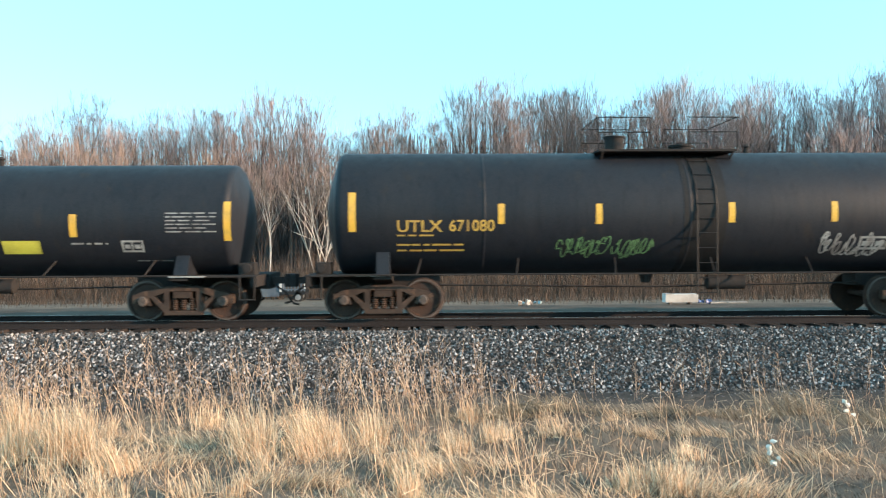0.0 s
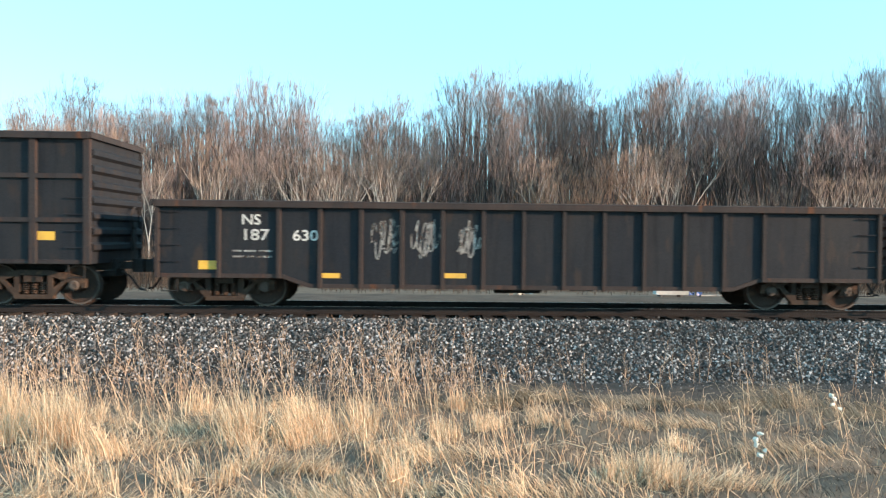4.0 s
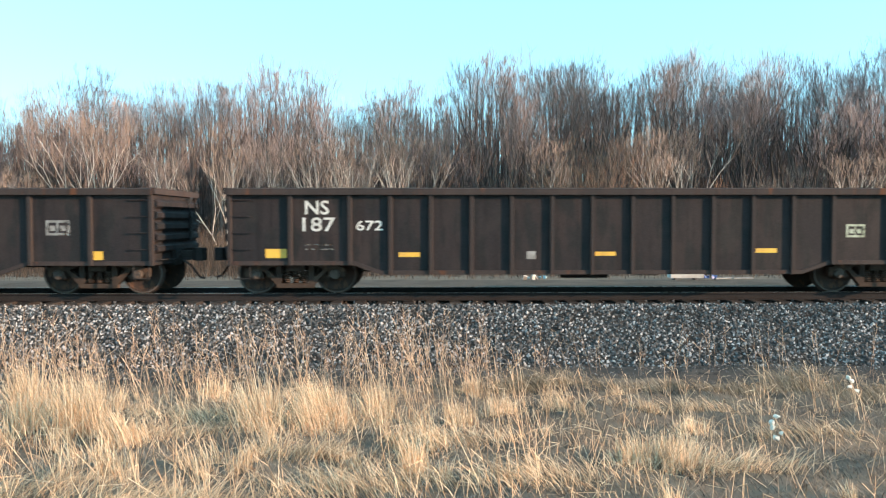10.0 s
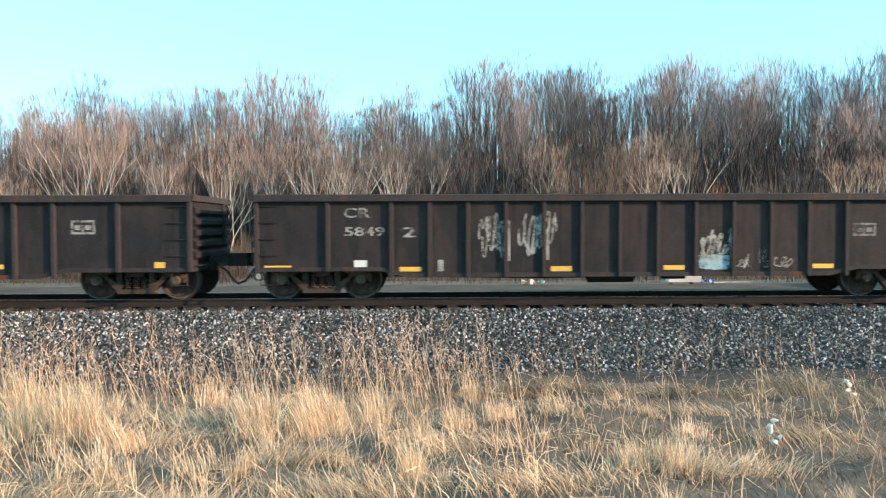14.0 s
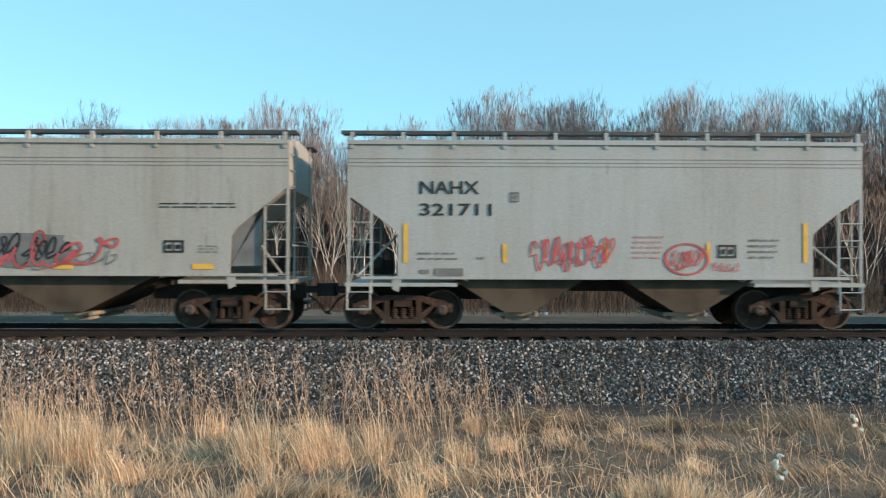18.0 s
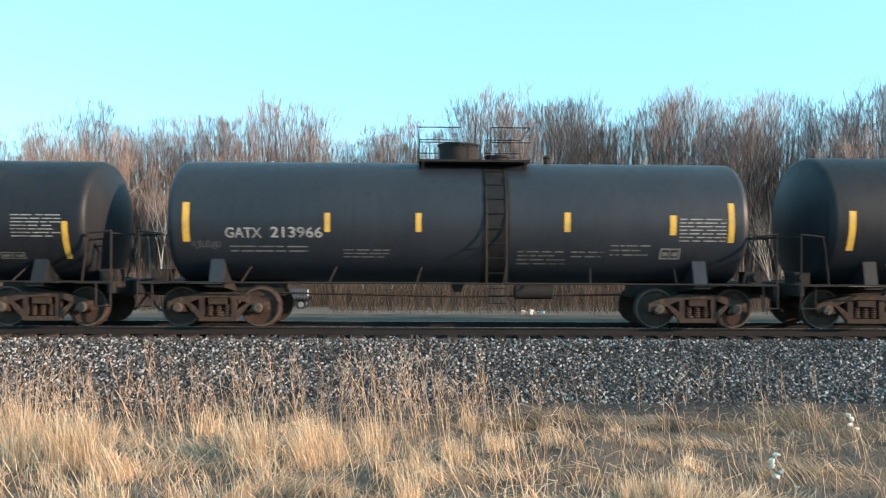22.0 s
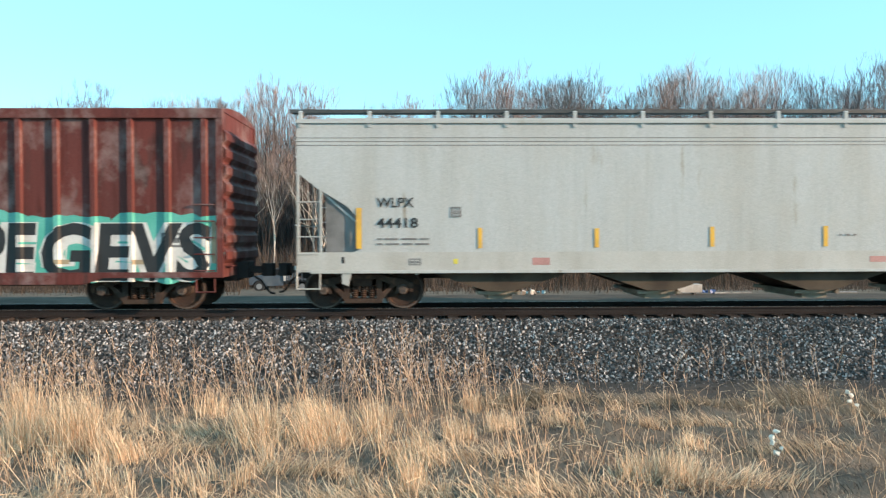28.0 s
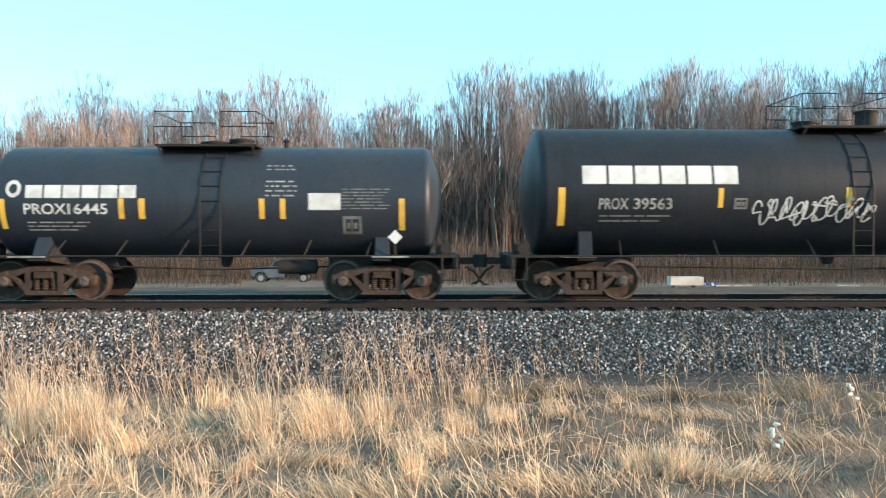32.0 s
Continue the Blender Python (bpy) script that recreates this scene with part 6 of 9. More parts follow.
# ---- coil car ----
def coil_car(label, u0, u1, mat, frame_mat):
    car = new_car("coil_wagon", label, "coil car", u0, u1, "cars of the freight train")
    L, u = (u1 - u0) / 2, (u0 + u1) / 2
    c0, c1 = -5.75, 5.75
    for d in (-1, 1):
        part("side_girder", Shape().prism([(-L + 0.2, 0.92), (c0 - 0.3, 0.92), (c0 + 1.0, 0.36), (c1 - 1.9, 0.36), (c1 - 0.9, 0.72), (L - 0.2, 0.92), (L - 0.2, 1.04), (-L + 0.2, 1.04)], d * 1.4, d * 1.45), frame_mat, car)
        part("girder_flange", Shape().box(-L + 0.1, L - 0.1, *sorted((d * 1.38, d * 1.55)), 1.05, 1.09), frame_mat, car)
        part("deck_edge", Shape().box(-L + 0.1, L - 0.1, *sorted((d * 1.552, d * 1.558)), 1.058, 1.082), DULL_WHITE, car, "worn pale edge line")
        part("bottom_flange", Shape().box(c0 + 1.0, c1 - 1.9, *sorted((d * 1.36, d * 1.52)), 0.34, 0.38), frame_mat, car)
        for k in range(7):
            x = c0 + 1.3 + k * 1.42
            o = part("stiffener", Shape().box(x - 0.02, x + 0.02, *sorted((d * 1.45, d * 1.53)), 0.38, 1.05), frame_mat, car)
    hood_pts = [(-1.45, 1.09), (-1.5, 2.0), (-1.42, 2.34), (-1.2, 2.46), (1.2, 2.46), (1.42, 2.34), (1.5, 2.0), (1.45, 1.09)]
    part("hood", Shape().prism(hood_pts, c0, c1, "x"), mat, car)
    part("hood_ridge", Shape().prism([(-1.25, 2.44), (-1.0, 2.66), (1.0, 2.66), (1.25, 2.44)], -3.3, 2.85, "x"), mat, car)
    for x in (-3.3, -1.25, 0.9, 2.85):
        part("hood_rib", Shape().prism([(y * 1.025, 1.09 + (z - 1.09) * 1.03) for y, z in hood_pts], x - 0.07, x + 0.07, "x"), mat, car)
        part("lifting_lug", Shape().prism([(x - 0.12, 2.6), (x + 0.45, 2.64), (x + 0.05, 2.76), (x - 0.05, 2.76)], -0.95, -0.8), mat, car)
    part("waist_rail", Shape().box(c0, c1, -1.53, -1.49, 1.98, 2.03).box(c0, c1, 1.49, 1.53, 1.98, 2.03), mat, car)
    for e in (-1, 1):
        part("hood_brace", Shape().prism([(c1 - 0.12, 1.3), (2.9, 2.62), (2.9, 2.52), (c1 - 0.3, 1.25)], e * 1.5, e * 1.56), mat, car)
        part("hood_brace", Shape().prism([(c0 + 0.05, 1.35), (c0 + 1.5, 2.2), (c0 + 1.5, 2.12), (c0 + 0.15, 1.3)], e * 1.5, e * 1.56), mat, car)
    for d in (-1, 1):
        part("hood_end_plate", Shape().prism([(y * 0.98, 1.09 + (z - 1.09) * 0.98) for y, z in hood_pts], d * c1, d * (c1 + 0.03), "x"), mat, car)
    part("lifting_bail", Shape().path([(0.1, 0.9, 2.6), (0.15, 0.9, 3.1), (0.35, 0.9, 3.3), (0.75, 0.9, 3.3), (0.95, 0.9, 3.1), (1.0, 0.9, 2.6)], 0.06, 8), BLACK_IRON, car)
    part("deck", Shape().box(-L, L, -1.36, 1.36, 0.93, 1.04), frame_mat, car)
    part("centre_sill", Shape().box(-L - 0.1, L + 0.1, -0.3, 0.3, 0.55, 0.93), BLACK_IRON, car)
    for d in (-1, 1):
        g = Shape()
        for x in (L - 0.08, L - 0.55, L - 1.05):
            g.tube((d * x, -1.4, 1.05), (d * x, -1.4, 2.0), 0.03, n=6)
            g.tube((d * x, 1.4, 1.05), (d * x, 1.4, 2.0), 0.03, n=6)
        g.path([(d * (L - 0.08), -1.4, 1.95), (d * (L - 0.08), 1.4, 1.95)], 0.02, 6)
        stirrup(g, d * (L - 0.25), -1.45, 1.0, 0.36, 0.55, 0.02)
        part("end_handrail", g, frame_mat, car)
    part("brake_stand", Shape().box(-L + 0.75, -L + 2.0, -0.9, 0.9, 1.04, 1.5).box(-L + 0.8, -L + 1.6, -0.6, 0.6, 1.5, 1.85), frame_mat, car)
    part("coil_rack", Shape().box(-L + 1.3, -L + 1.65, -1.3, 1.3, 1.5, 1.8), frame_mat, car)
    running_gear(car, L, u, 1.15)
    return car
# ---- the train ----
def paint(name, base, second, rough=0.5, third=RUST, at=0.66, seed=0, streak=3.0, spots=0.5, scale=3.0, spec=0.15, grime=0.55, dust=(0.1, 0.075, 0.06)):
    """Weathered car paint: mottled coat, runs drawn down from the top, scattered rust freckles and a film of dust in patches."""
    m = material(name, base, rough, 0.0, second=second, spots=spots, scale=scale, grain=50, bump=0.06, streak=streak, third=third, third_at=at, seed=seed, spec=spec)
    n, l = m.node_tree.nodes, m.node_tree.links
    b = n["Principled BSDF"]
    col = b.inputs["Base Color"].links[0].from_socket
    co = n.new("ShaderNodeTexCoord")

    def layer(col, size, scale_, detail, lo, hi, colour, most, shift):
        mp, t, r, x = n.new("ShaderNodeMapping"), n.new("ShaderNodeTexNoise"), n.new("ShaderNodeMapRange"), n.new("ShaderNodeMix")
        mp.inputs["Location"].default_value = (seed * 11.7 + shift, seed * 5.3, seed * 3.9 + shift)
        mp.inputs["Scale"].default_value = size
        l.new(co.outputs["Object"], mp.inputs["Vector"])
        t.inputs["Scale"].default_value, t.inputs["Detail"].default_value, t.inputs["Roughness"].default_value = scale_, detail, 0.65
        l.new(mp.outputs[0], t.inputs["Vector"])
        r.inputs["From Min"].default_value, r.inputs["From Max"].default_value, r.inputs["To Max"].default_value = lo, hi, most
        l.new(t.outputs["Fac"], r.inputs["Value"])
        x.data_type = "RGBA"
        l.new(r.outputs[0], x.inputs["Factor"])
        l.new(col, x.inputs["A"])
        x.inputs["B"].default_value = (*colour, 1)
        return x.outputs["Result"]

    low = tuple(c * 0.45 for c in base)
    col = layer(col, (1, 1, 0.07), 7.0, 4, 0.5, 0.72, low, grime, 1.0)
    col = layer(col, (1, 1, 0.12), 4.0, 5, 0.56, 0.74, third, grime * 0.9, 9.0)
    col = layer(col, (1, 1, 0.8), 1.3, 7, 0.5, 0.75, dust, grime * 0.7, 17.0)
    col = layer(col, (1, 1, 1), 14.0, 6, 0.62, 0.7, third, grime, 23.0)
    l.new(col, b.inputs["Base Color"])
    return m


# rusty brown rib paint, lightened for the light that rib faces catch
LIT_RIB_RUST = paint("lit_rusty_rib", (0.054, 0.04, 0.038), (0.034, 0.029, 0.03), 0.75, seed=3, dust=(0.07, 0.055, 0.05))
LIT_RIB_BROWN = paint("lit_brown_rib", (0.043, 0.038, 0.04), (0.029, 0.027, 0.03), 0.75, seed=4, dust=(0.056, 0.05, 0.05))
BLACK_SIDE = [paint("black_side", (0.0135, 0.017, 0.0245), (0.023, 0.0245, 0.029), 0.62, (0.034, 0.027, 0.026), 0.6, s, spots=0.6, grime=0.5, dust=(0.037, 0.036, 0.038)) for s in range(5)]
RUST_SIDE = [paint("rust_side", (0.12, 0.042, 0.029), (0.066, 0.03, 0.025), 0.7, (0.028, 0.024, 0.025), 0.57, s, spots=0.6, scale=2.2, grime=0.5, dust=(0.1, 0.058, 0.047)) for s in range(4)]
BROWN_SIDE = [paint("brown_side", (0.0215, 0.0185, 0.0215), (0.036, 0.026, 0.026), 0.68, (0.017, 0.017, 0.019), 0.53, s, spots=0.6, dust=(0.06, 0.048, 0.043)) for s in range(4)]
ORANGE_RUST = paint("orange_rust", (0.28, 0.08, 0.032), (0.16, 0.05, 0.028), 0.75, (0.06, 0.035, 0.03), 0.6, 2)
RED_BROWN = paint("red_brown_paint", (0.095, 0.031, 0.029), (0.055, 0.025, 0.025), 0.6, (0.045, 0.033, 0.033), 0.64, 5)
TANK_BLACK = [paint("tank_black", (0.0105, 0.0143, 0.022), (0.017, 0.0195, 0.026), 0.5, (0.024, 0.0215, 0.022), 0.66, s, 4, spec=0.25, grime=0.5, dust=(0.028, 0.027, 0.029)) for s in range(5)]
TANK_BLUE = paint("tank_blue_black", (0.02, 0.027, 0.04), (0.028, 0.033, 0.044), 0.45, (0.024, 0.024, 0.027), 0.66, 12, 4, spec=0.35, grime=0.4, dust=(0.034, 0.035, 0.039))
TANK_GREY = paint("tank_grey", (0.032, 0.039, 0.048), (0.047, 0.05, 0.054), 0.5, (0.022, 0.023, 0.026), 0.66, 8, 4, spec=0.3, grime=0.45, dust=(0.062, 0.06, 0.058))
TANK_WHITE = paint("tank_white", (0.64, 0.64, 0.62), (0.54, 0.52, 0.48), 0.4, (0.4, 0.36, 0.3), 0.72, 9, 5, spec=0.4, grime=0.22, dust=(0.42, 0.36, 0.28))
TANK_BAND = paint("tank_band_red", (0.23, 0.05, 0.035), (0.17, 0.045, 0.035), 0.5, (0.1, 0.04, 0.03), 0.68, 10, 4, spec=0.3, grime=0.4, dust=(0.2, 0.1, 0.07))
HOPPER_GREY = [paint("hopper_grey", (0.305 * q * w, 0.322 * q, 0.325 * q / w), (0.27 * q * w, 0.27 * q, 0.255 * q / w), 0.4, (0.2 * q, 0.18 * q, 0.145 * q), 0.7, 20 + k, 5, spec=0.4, grime=g, dust=(0.32 * q, 0.27 * q, 0.195 * q))
               for k, (q, w, g) in enumerate(((1.62, 0.96, 0.16), (1.22, 1.06, 0.3), (1.35, 0.98, 0.18), (1.08, 1.05, 0.3), (1.6, 1.0, 0.16)))]
COIL_RED = paint("coil_red", (0.1, 0.026, 0.026), (0.07, 0.025, 0.025), 0.6, (0.08, 0.04, 0.035), 0.66, 30, grime=0.4, dust=(0.12, 0.06, 0.05))
BOX_BROWN = paint("box_brown", (0.14, 0.045, 0.033), (0.095, 0.034, 0.028), 0.6, (0.09, 0.045, 0.04), 0.66, 31)
BOX_RED = paint("box_red", (0.15, 0.04, 0.034), (0.1, 0.034, 0.031), 0.6, (0.075, 0.035, 0.032), 0.62, 32, 3, scale=2.4, grime=0.9, dust=(0.36, 0.3, 0.29))

G = {}
G[0] = tank_car("dusty black tank car with amber lettering", -19.3, -4.07, 1.31, 2.29, TANK_BLACK[0], rails=False)
G[1] = tank_car("black tank car with amber lettering and a graffiti tag", -2.3, 12.9, 1.44, 2.42, TANK_BLACK[1], bands=(-4.0, 0.6), platform=(0.25, 1.6), dome=(-0.75, 0.23, 0.4), ladder=0.95, centre=(0.45, 1.4, TANK_STAIN), rails=False)
G[2] = tank_car("dark grey tank car with white lettering and black spills", 14.35, 29.68, 1.44, 2.42, TANK_GREY, bands=(2.5,), platform=(-0.17, 1.05), dome=(0.17, 0.24, 0.35), ladder=-0.7, centre=(-1.15, -0.35, TANK_STAIN))
G[3] = gondola("black gondola car with rusty ribs and white graffiti", 30.99, 47.05, 2.48, 1.48, 2.97, 12, BLACK_SIDE[0], LIT_RIB_BROWN, mid=0.6, low=0.66)
G[4] = gondola("tall black gondola car with orange rusted end panels", 48.19, 62.94, 3.8, 1.2, 2.8, 9, BLACK_SIDE[1], LIT_RIB_BROWN, mid=1.04, low=0.95, girts=2, rib_w=0.16, rusted_end=ORANGE_RUST, hang=0.72)
for k, (a, b, mat, lab) in {5: (64.33, 80.4, BLACK_SIDE[2], "black gondola car with white numbers"), 6: (81.9, 97.93, RUST_SIDE[0], "rust-red gondola car with faded paint"), 7: (99.5, 115.57, RUST_SIDE[1], "rusty gondola car with pale graffiti letters"),
                             8: (117.15, 133.12, BLACK_SIDE[3], "black gondola car with white numbers"), 9: (134.67, 150.72, RUST_SIDE[2], "rust-red gondola car with worn graffiti"),
                             10: (152.17, 168.27, BROWN_SIDE[0], "brown-black gondola car with pale block letters"), 11: (169.87, 185.88, BROWN_SIDE[1], "brown-black gondola car with white numbers")}.items():
    G[k] = gondola(lab, a, b, 2.37, 1.37, 2.67, 12, mat, LIT_RIB_RUST, mid=0.47, low=0.68)
G[12] = gondola("tall-sided black gondola car with white numbers", 187.3, 203.3, 2.62, 1.45, 2.84, 10, BLACK_SIDE[4], LIT_RIB_BROWN, mid=0.66, low=0.67)
G[13] = gondola("red gondola car with corrugated panels and graffiti", 204.75, 220.76, 2.47, 1.53, 2.77, 10, RED_BROWN, LIT_RIB_RUST, mid=0.58, low=0.68, corrugated=True, rib_w=0.14)
G[14] = gondola("dark brown gondola car with cream numbers", 222.01, 238.07, 2.34, 1.6, 2.99, 12, BROWN_SIDE[2], LIT_RIB_BROWN, mid=0.52, low=0.66)
G[15] = gondola("dark brown gondola car with smeared white graffiti", 239.42, 255.48, 2.34, 1.6, 2.99, 12, BROWN_SIDE[3], LIT_RIB_BROWN, mid=0.52, low=0.66)
G[16] = gondola("black gondola car with bold white lettering", 256.67, 271.7, 2.66, 1.73, 2.9, 12, BLACK_SIDE[2], BLACK_SIDE[2], mid=0.66, low=0.73)
CUT_A = [(0.0, 3.2), (0.42, 2.85), (1.1, 2.3), (1.25, 2.1), (1.28, 1.45)]
CUT_B = [(0.0, 3.05), (0.45, 2.7), (1.1, 2.3), (1.33, 2.05), (1.42, 1.7), (1.35, 1.35), (1.1, 1.25)]
CUT_C = [(0.0, 3.0), (0.5, 2.65), (0.95, 2.3), (1.1, 2.15), (1.1, 1.25)]
CUT_D = [(0.15, 3.75), (0.3, 3.2), (0.65, 2.6), (1.2, 2.05), (1.35, 1.75), (1.35, 1.2)]
G[17] = hopper("pale grey covered hopper car with a white sill", 273.2, 290.3, 4.16, 0.9, HOPPER_GREY[0], CUT_A, 1.45, [(-4.2, 1.6), (-0.6, 1.6), (3.0, 1.6)], sill_band=1.34)
G[18] = hopper("dusty grey covered hopper car with white and red graffiti", 291.53, 308.44, 4.14, 1.28, HOPPER_GREY[1], CUT_A, 1.4, [(-3.6, 1.9), (0.0, 1.9), (3.6, 1.9)])
G[19] = hopper("short pale grey covered hopper car with red graffiti", 309.71, 321.06, 4.14, 1.22, HOPPER_GREY[2], CUT_C, 1.2, [(-1.9, 1.5), (1.9, 1.5)], walk_posts=10, gusset=False)
G[20] = coil_car("dark red coil car with a long steel hood", 323.23, 338.3, COIL_RED, COIL_RED)
G[21] = hopper("pale grey covered hopper car with bowed sides and a red emblem", 340.3, 358.95, 4.1, 0.98, HOPPER_GREY[3], CUT_D, 1.3, [(-5.4, 1.1), (-2.6, 1.3), (0.4, 1.3), (3.2, 1.3), (5.8, 1.0)], sill_band=1.3, rounded=0.12, walk_posts=14, gusset=False)
G[22] = tank_car("black tank car with a white diamond emblem", 360.28, 371.95, 1.42, 2.40, TANK_BLACK[2], platform=(0.2, 0.95), dome=(-0.2, 0.35, 0.1), ladder=0.3)
G[23] = tank_car("black tank car with white lettering", 373.15, 386.65, 1.42, 2.42, TANK_BLUE, platform=(0.33, 1.27), dome=(0.0, 0.47, 0.45), ladder=0.8, centre=(0.5, 1.1, TANK_STAIN))
G[24] = tank_car("long satin black tank car with white lettering", 387.8, 404.65, 1.53, 2.50, TANK_BLACK[4], platform=(-0.3, 1.3), dome=(0.5, 0.27, 0.5), ladder=-0.75, centre=(-1.3, -0.3, TANK_STAIN))
G[25] = tank_car("white tank car with a dark red middle band", 405.8, 419.1, 1.40, 2.33, TANK_WHITE, WHITE_PAINT, platform=(0, 1.1), dome=(0.0, 0.26, 0.6), centre=(-1.19, 1.21, TANK_BAND), fittings=BLACK_IRON, ladder=-0.1, mid_mat=TANK_BAND, round_ends=True)
G[26] = tank_car("white tank car with a dark red middle band and dome", 420.65, 433.75, 1.40, 2.33, TANK_WHITE, WHITE_PAINT, platform=(0, 1.1), dome=(0.28, 0.5, 0.65), centre=(-1.55, 1.35, TANK_BAND), fittings=TANK_BAND, ladder=-0.1, mid_mat=TANK_BAND, round_ends=True, shields=True)
POSTS = [(-9.35 + 0.80 * k, 0.16) for k in range(24)]
BOX_POSTS = {27: [p for p in POSTS if not -2.0 < p[0] < 1.6], 28: [p for p in POSTS if not -1.5 < p[0] < 2.1]}
G[27] = boxcar("brown steel box car with pale blue and green graffiti", 435.45, 454.4, 4.44, 0.76, BOX_BROWN, BOX_POSTS[27], (-1.9, 1.55), False)
G[28] = boxcar("peeling red box car with black and teal graffiti", 455.9, 474.82, 4.45, 0.76, BOX_RED, BOX_POSTS[28], (-1.45, 1.95), True)
G[29] = hopper("clean pale grey covered hopper car with a white sill", 476.42, 494.57, 4.14, 0.9, HOPPER_GREY[4], CUT_B, 1.4, [(-4.6, 1.6), (-1.0, 1.6), (2.6, 1.6), (5.6, 1.0)], sill_band=1.3)
G[30] = tank_car("black tank car with bold white lettering and a yellow panel", 496.3, 507.1, 1.30, 2.24, TANK_BLACK[0], platform=(0.25, 1.65), dome=(-0.1, 0.42, 0.42), ladder=-0.2, rails=False)
G[31] = tank_car("dusty black tank car with bold white lettering", 509.1, 519.95, 1.30, 2.22, TANK_BLACK[1], platform=(0.0, 1.1), dome=(0.2, 0.2, 0.22), ladder=0.2, rails=False)
G[32] = tank_car("black tank car with white lettering", 521.6, 532.85, 1.30, 2.20, TANK_BLACK[2], platform=(0.2, 1.02), dome=(-0.2, 0.2, 0.22), ladder=0.0, rails=False, centre=(-0.7, 0.5, TANK_STAIN))
G[33] = tank_car("blue-black tank car with bold white lettering", 535.0, 545.25, 1.30, 2.25, TANK_BLUE, platform=(-0.2, 1.15), dome=(-0.2, 0.35, 0.12), ladder=0.0, rails=False)
G[34] = tank_car("large black tank car with bold white lettering", 547.1, 562.0, 1.50, 2.50, TANK_BLACK[4], platform=(0, 1.1), dome=(0.9, 0.25, 0.45), rails=False)
for k, x in ((30, 4.3), (31, 4.33), (32, 4.68), (33, 4.08)):
    placard_post(G[k], x, 1.3, 2.24)
for k, x in ((25, 5.55), (26, 5.42)):
    placard_post(G[k], x, 1.4, 2.33, 1.35)
part("outlet_cover", Shape().box(0.2, 0.75, -1.3, -0.9, 0.2, 0.42).box(0.3, 0.6, -1.32, -0.88, 0.1, 0.3), BLUE_PAINT, G[17], "bright blue outlet cover")

# lettering, reflectors and graffiti, car by car
marks(G[0], tank_surface(1.31, 2.29), 0.002, [
    ("reflector", "Y", 3.86, 1.90, 0.16, 0.50),
    ("reflector", "Y", 7.23, 1.80, 0.16, 0.87),
    ("panel", "J", 2.35, 1.53, 0.83, 0.29),
    ("bars", "F", 3.87, 1.70, 0.80, 0.12, 1),
    ("frame", "F", 4.96, 1.56, 0.48, 0.26),
    ("bars", "D", 5.23, 1.33, 0.82, 0.08, 1),
    ("bars", "F", 5.96, 1.97, 1.11, 0.49, 6)])
marks(G[1], tank_surface(1.44, 2.42), 0.002, [
    ("reflector", "Y", -6.99, 1.98, 0.16, 0.87),
    ("reflector", "Y", -3.69, 2.14, 0.14, 0.45),
    ("reflector", "Y", -1.52, 2.13, 0.14, 0.45),
    ("reflector", "Y", 1.45, 2.15, 0.14, 0.45),
    ("reflector", "Y", 3.76, 2.16, 0.14, 0.45),
    ("text", "A", -5.92, 1.97, 1.00, 0.26, "UTLX", 0.012),
    ("text", "A", -4.77, 1.98, 1.00, 0.26, "671080", 0.012),
    ("bars", "A", -5.92, 1.85, 0.96, 0.11, 1),
    ("bars", "A", -5.93, 1.51, 1.60, 0.25, 2),
    ("tag", "E", -2.36, 1.40, 1.15, 0.45, 3, 5),
    ("tag", "E", -1.08, 1.35, 0.90, 0.49, 4, 4),
    ("tag", "F", 3.53, 1.36, 1.49, 0.55, 5, 6),
    ("reflector", "Y", 6.85, 1.98, 0.15, 0.87),
    ("bars", "F", 5.52, 1.95, 1.08, 0.52, 6),
    ("frame", "F", 4.48, 1.53, 0.66, 0.30)])
marks(G[2], tank_surface(1.44, 2.42), 0.002, [
    ("reflector", "Y", -7.12, 1.59, 0.14, 0.82),
    ("reflector", "Y", -4.41, 1.95, 0.14, 0.42),
    ("reflector", "Y", -1.72, 1.98, 0.15, 0.42),
    ("reflector", "Y", 0.65, 1.98, 0.14, 0.41),
    ("reflector", "Y", 3.68, 1.98, 0.15, 0.41),
    ("text", "W", -6.98, 2.18, 0.87, 0.22, "GATX", 0.012),
    ("text", "W", -5.93, 2.18, 0.89, 0.22, "88611", 0.012),
    ("bars", "F", -7.02, 1.91, 1.62, 0.11, 1),
    ("bars", "F", -7.02, 1.75, 2.24, 0.12, 1),
    ("bars", "F", -3.53, 1.99, 0.92, 0.34, 3),
    ("bars", "F", -3.52, 1.68, 1.45, 0.23, 2),
    ("blob", "K", 0.65, 1.17, 0.71, 1.08, 2),
    ("blob", "K", 2.47, 1.03, 0.55, 1.17, 3),
    ("blob", "K", -0.17, 0.88, 0.28, 1.37, 4),
    ("bars", "F", 1.85, 2.22, 0.80, 0.25, 3),
    ("bars", "F", 0.73, 1.69, 1.02, 0.33, 3)])
marks(G[2], tank_surface(1.44, 2.42), 0.002, [
    ("bars", "D", 2.51, 1.79, 0.96, 0.09, 1),
    ("frame", "F", 4.87, 1.82, 0.51, 0.31),
    ("bars", "F", 4.21, 1.82, 0.45, 0.23, 3),
    ("reflector", "Y", 5.80, 1.94, 0.13, 0.42),
    ("reflector", "Y", 6.98, 1.72, 0.15, 0.83),
    ("bars", "F", 5.93, 1.80, 1.03, 0.53, 6),
    ("bars", "F", 4.54, 1.54, 0.72, 0.10, 1)])
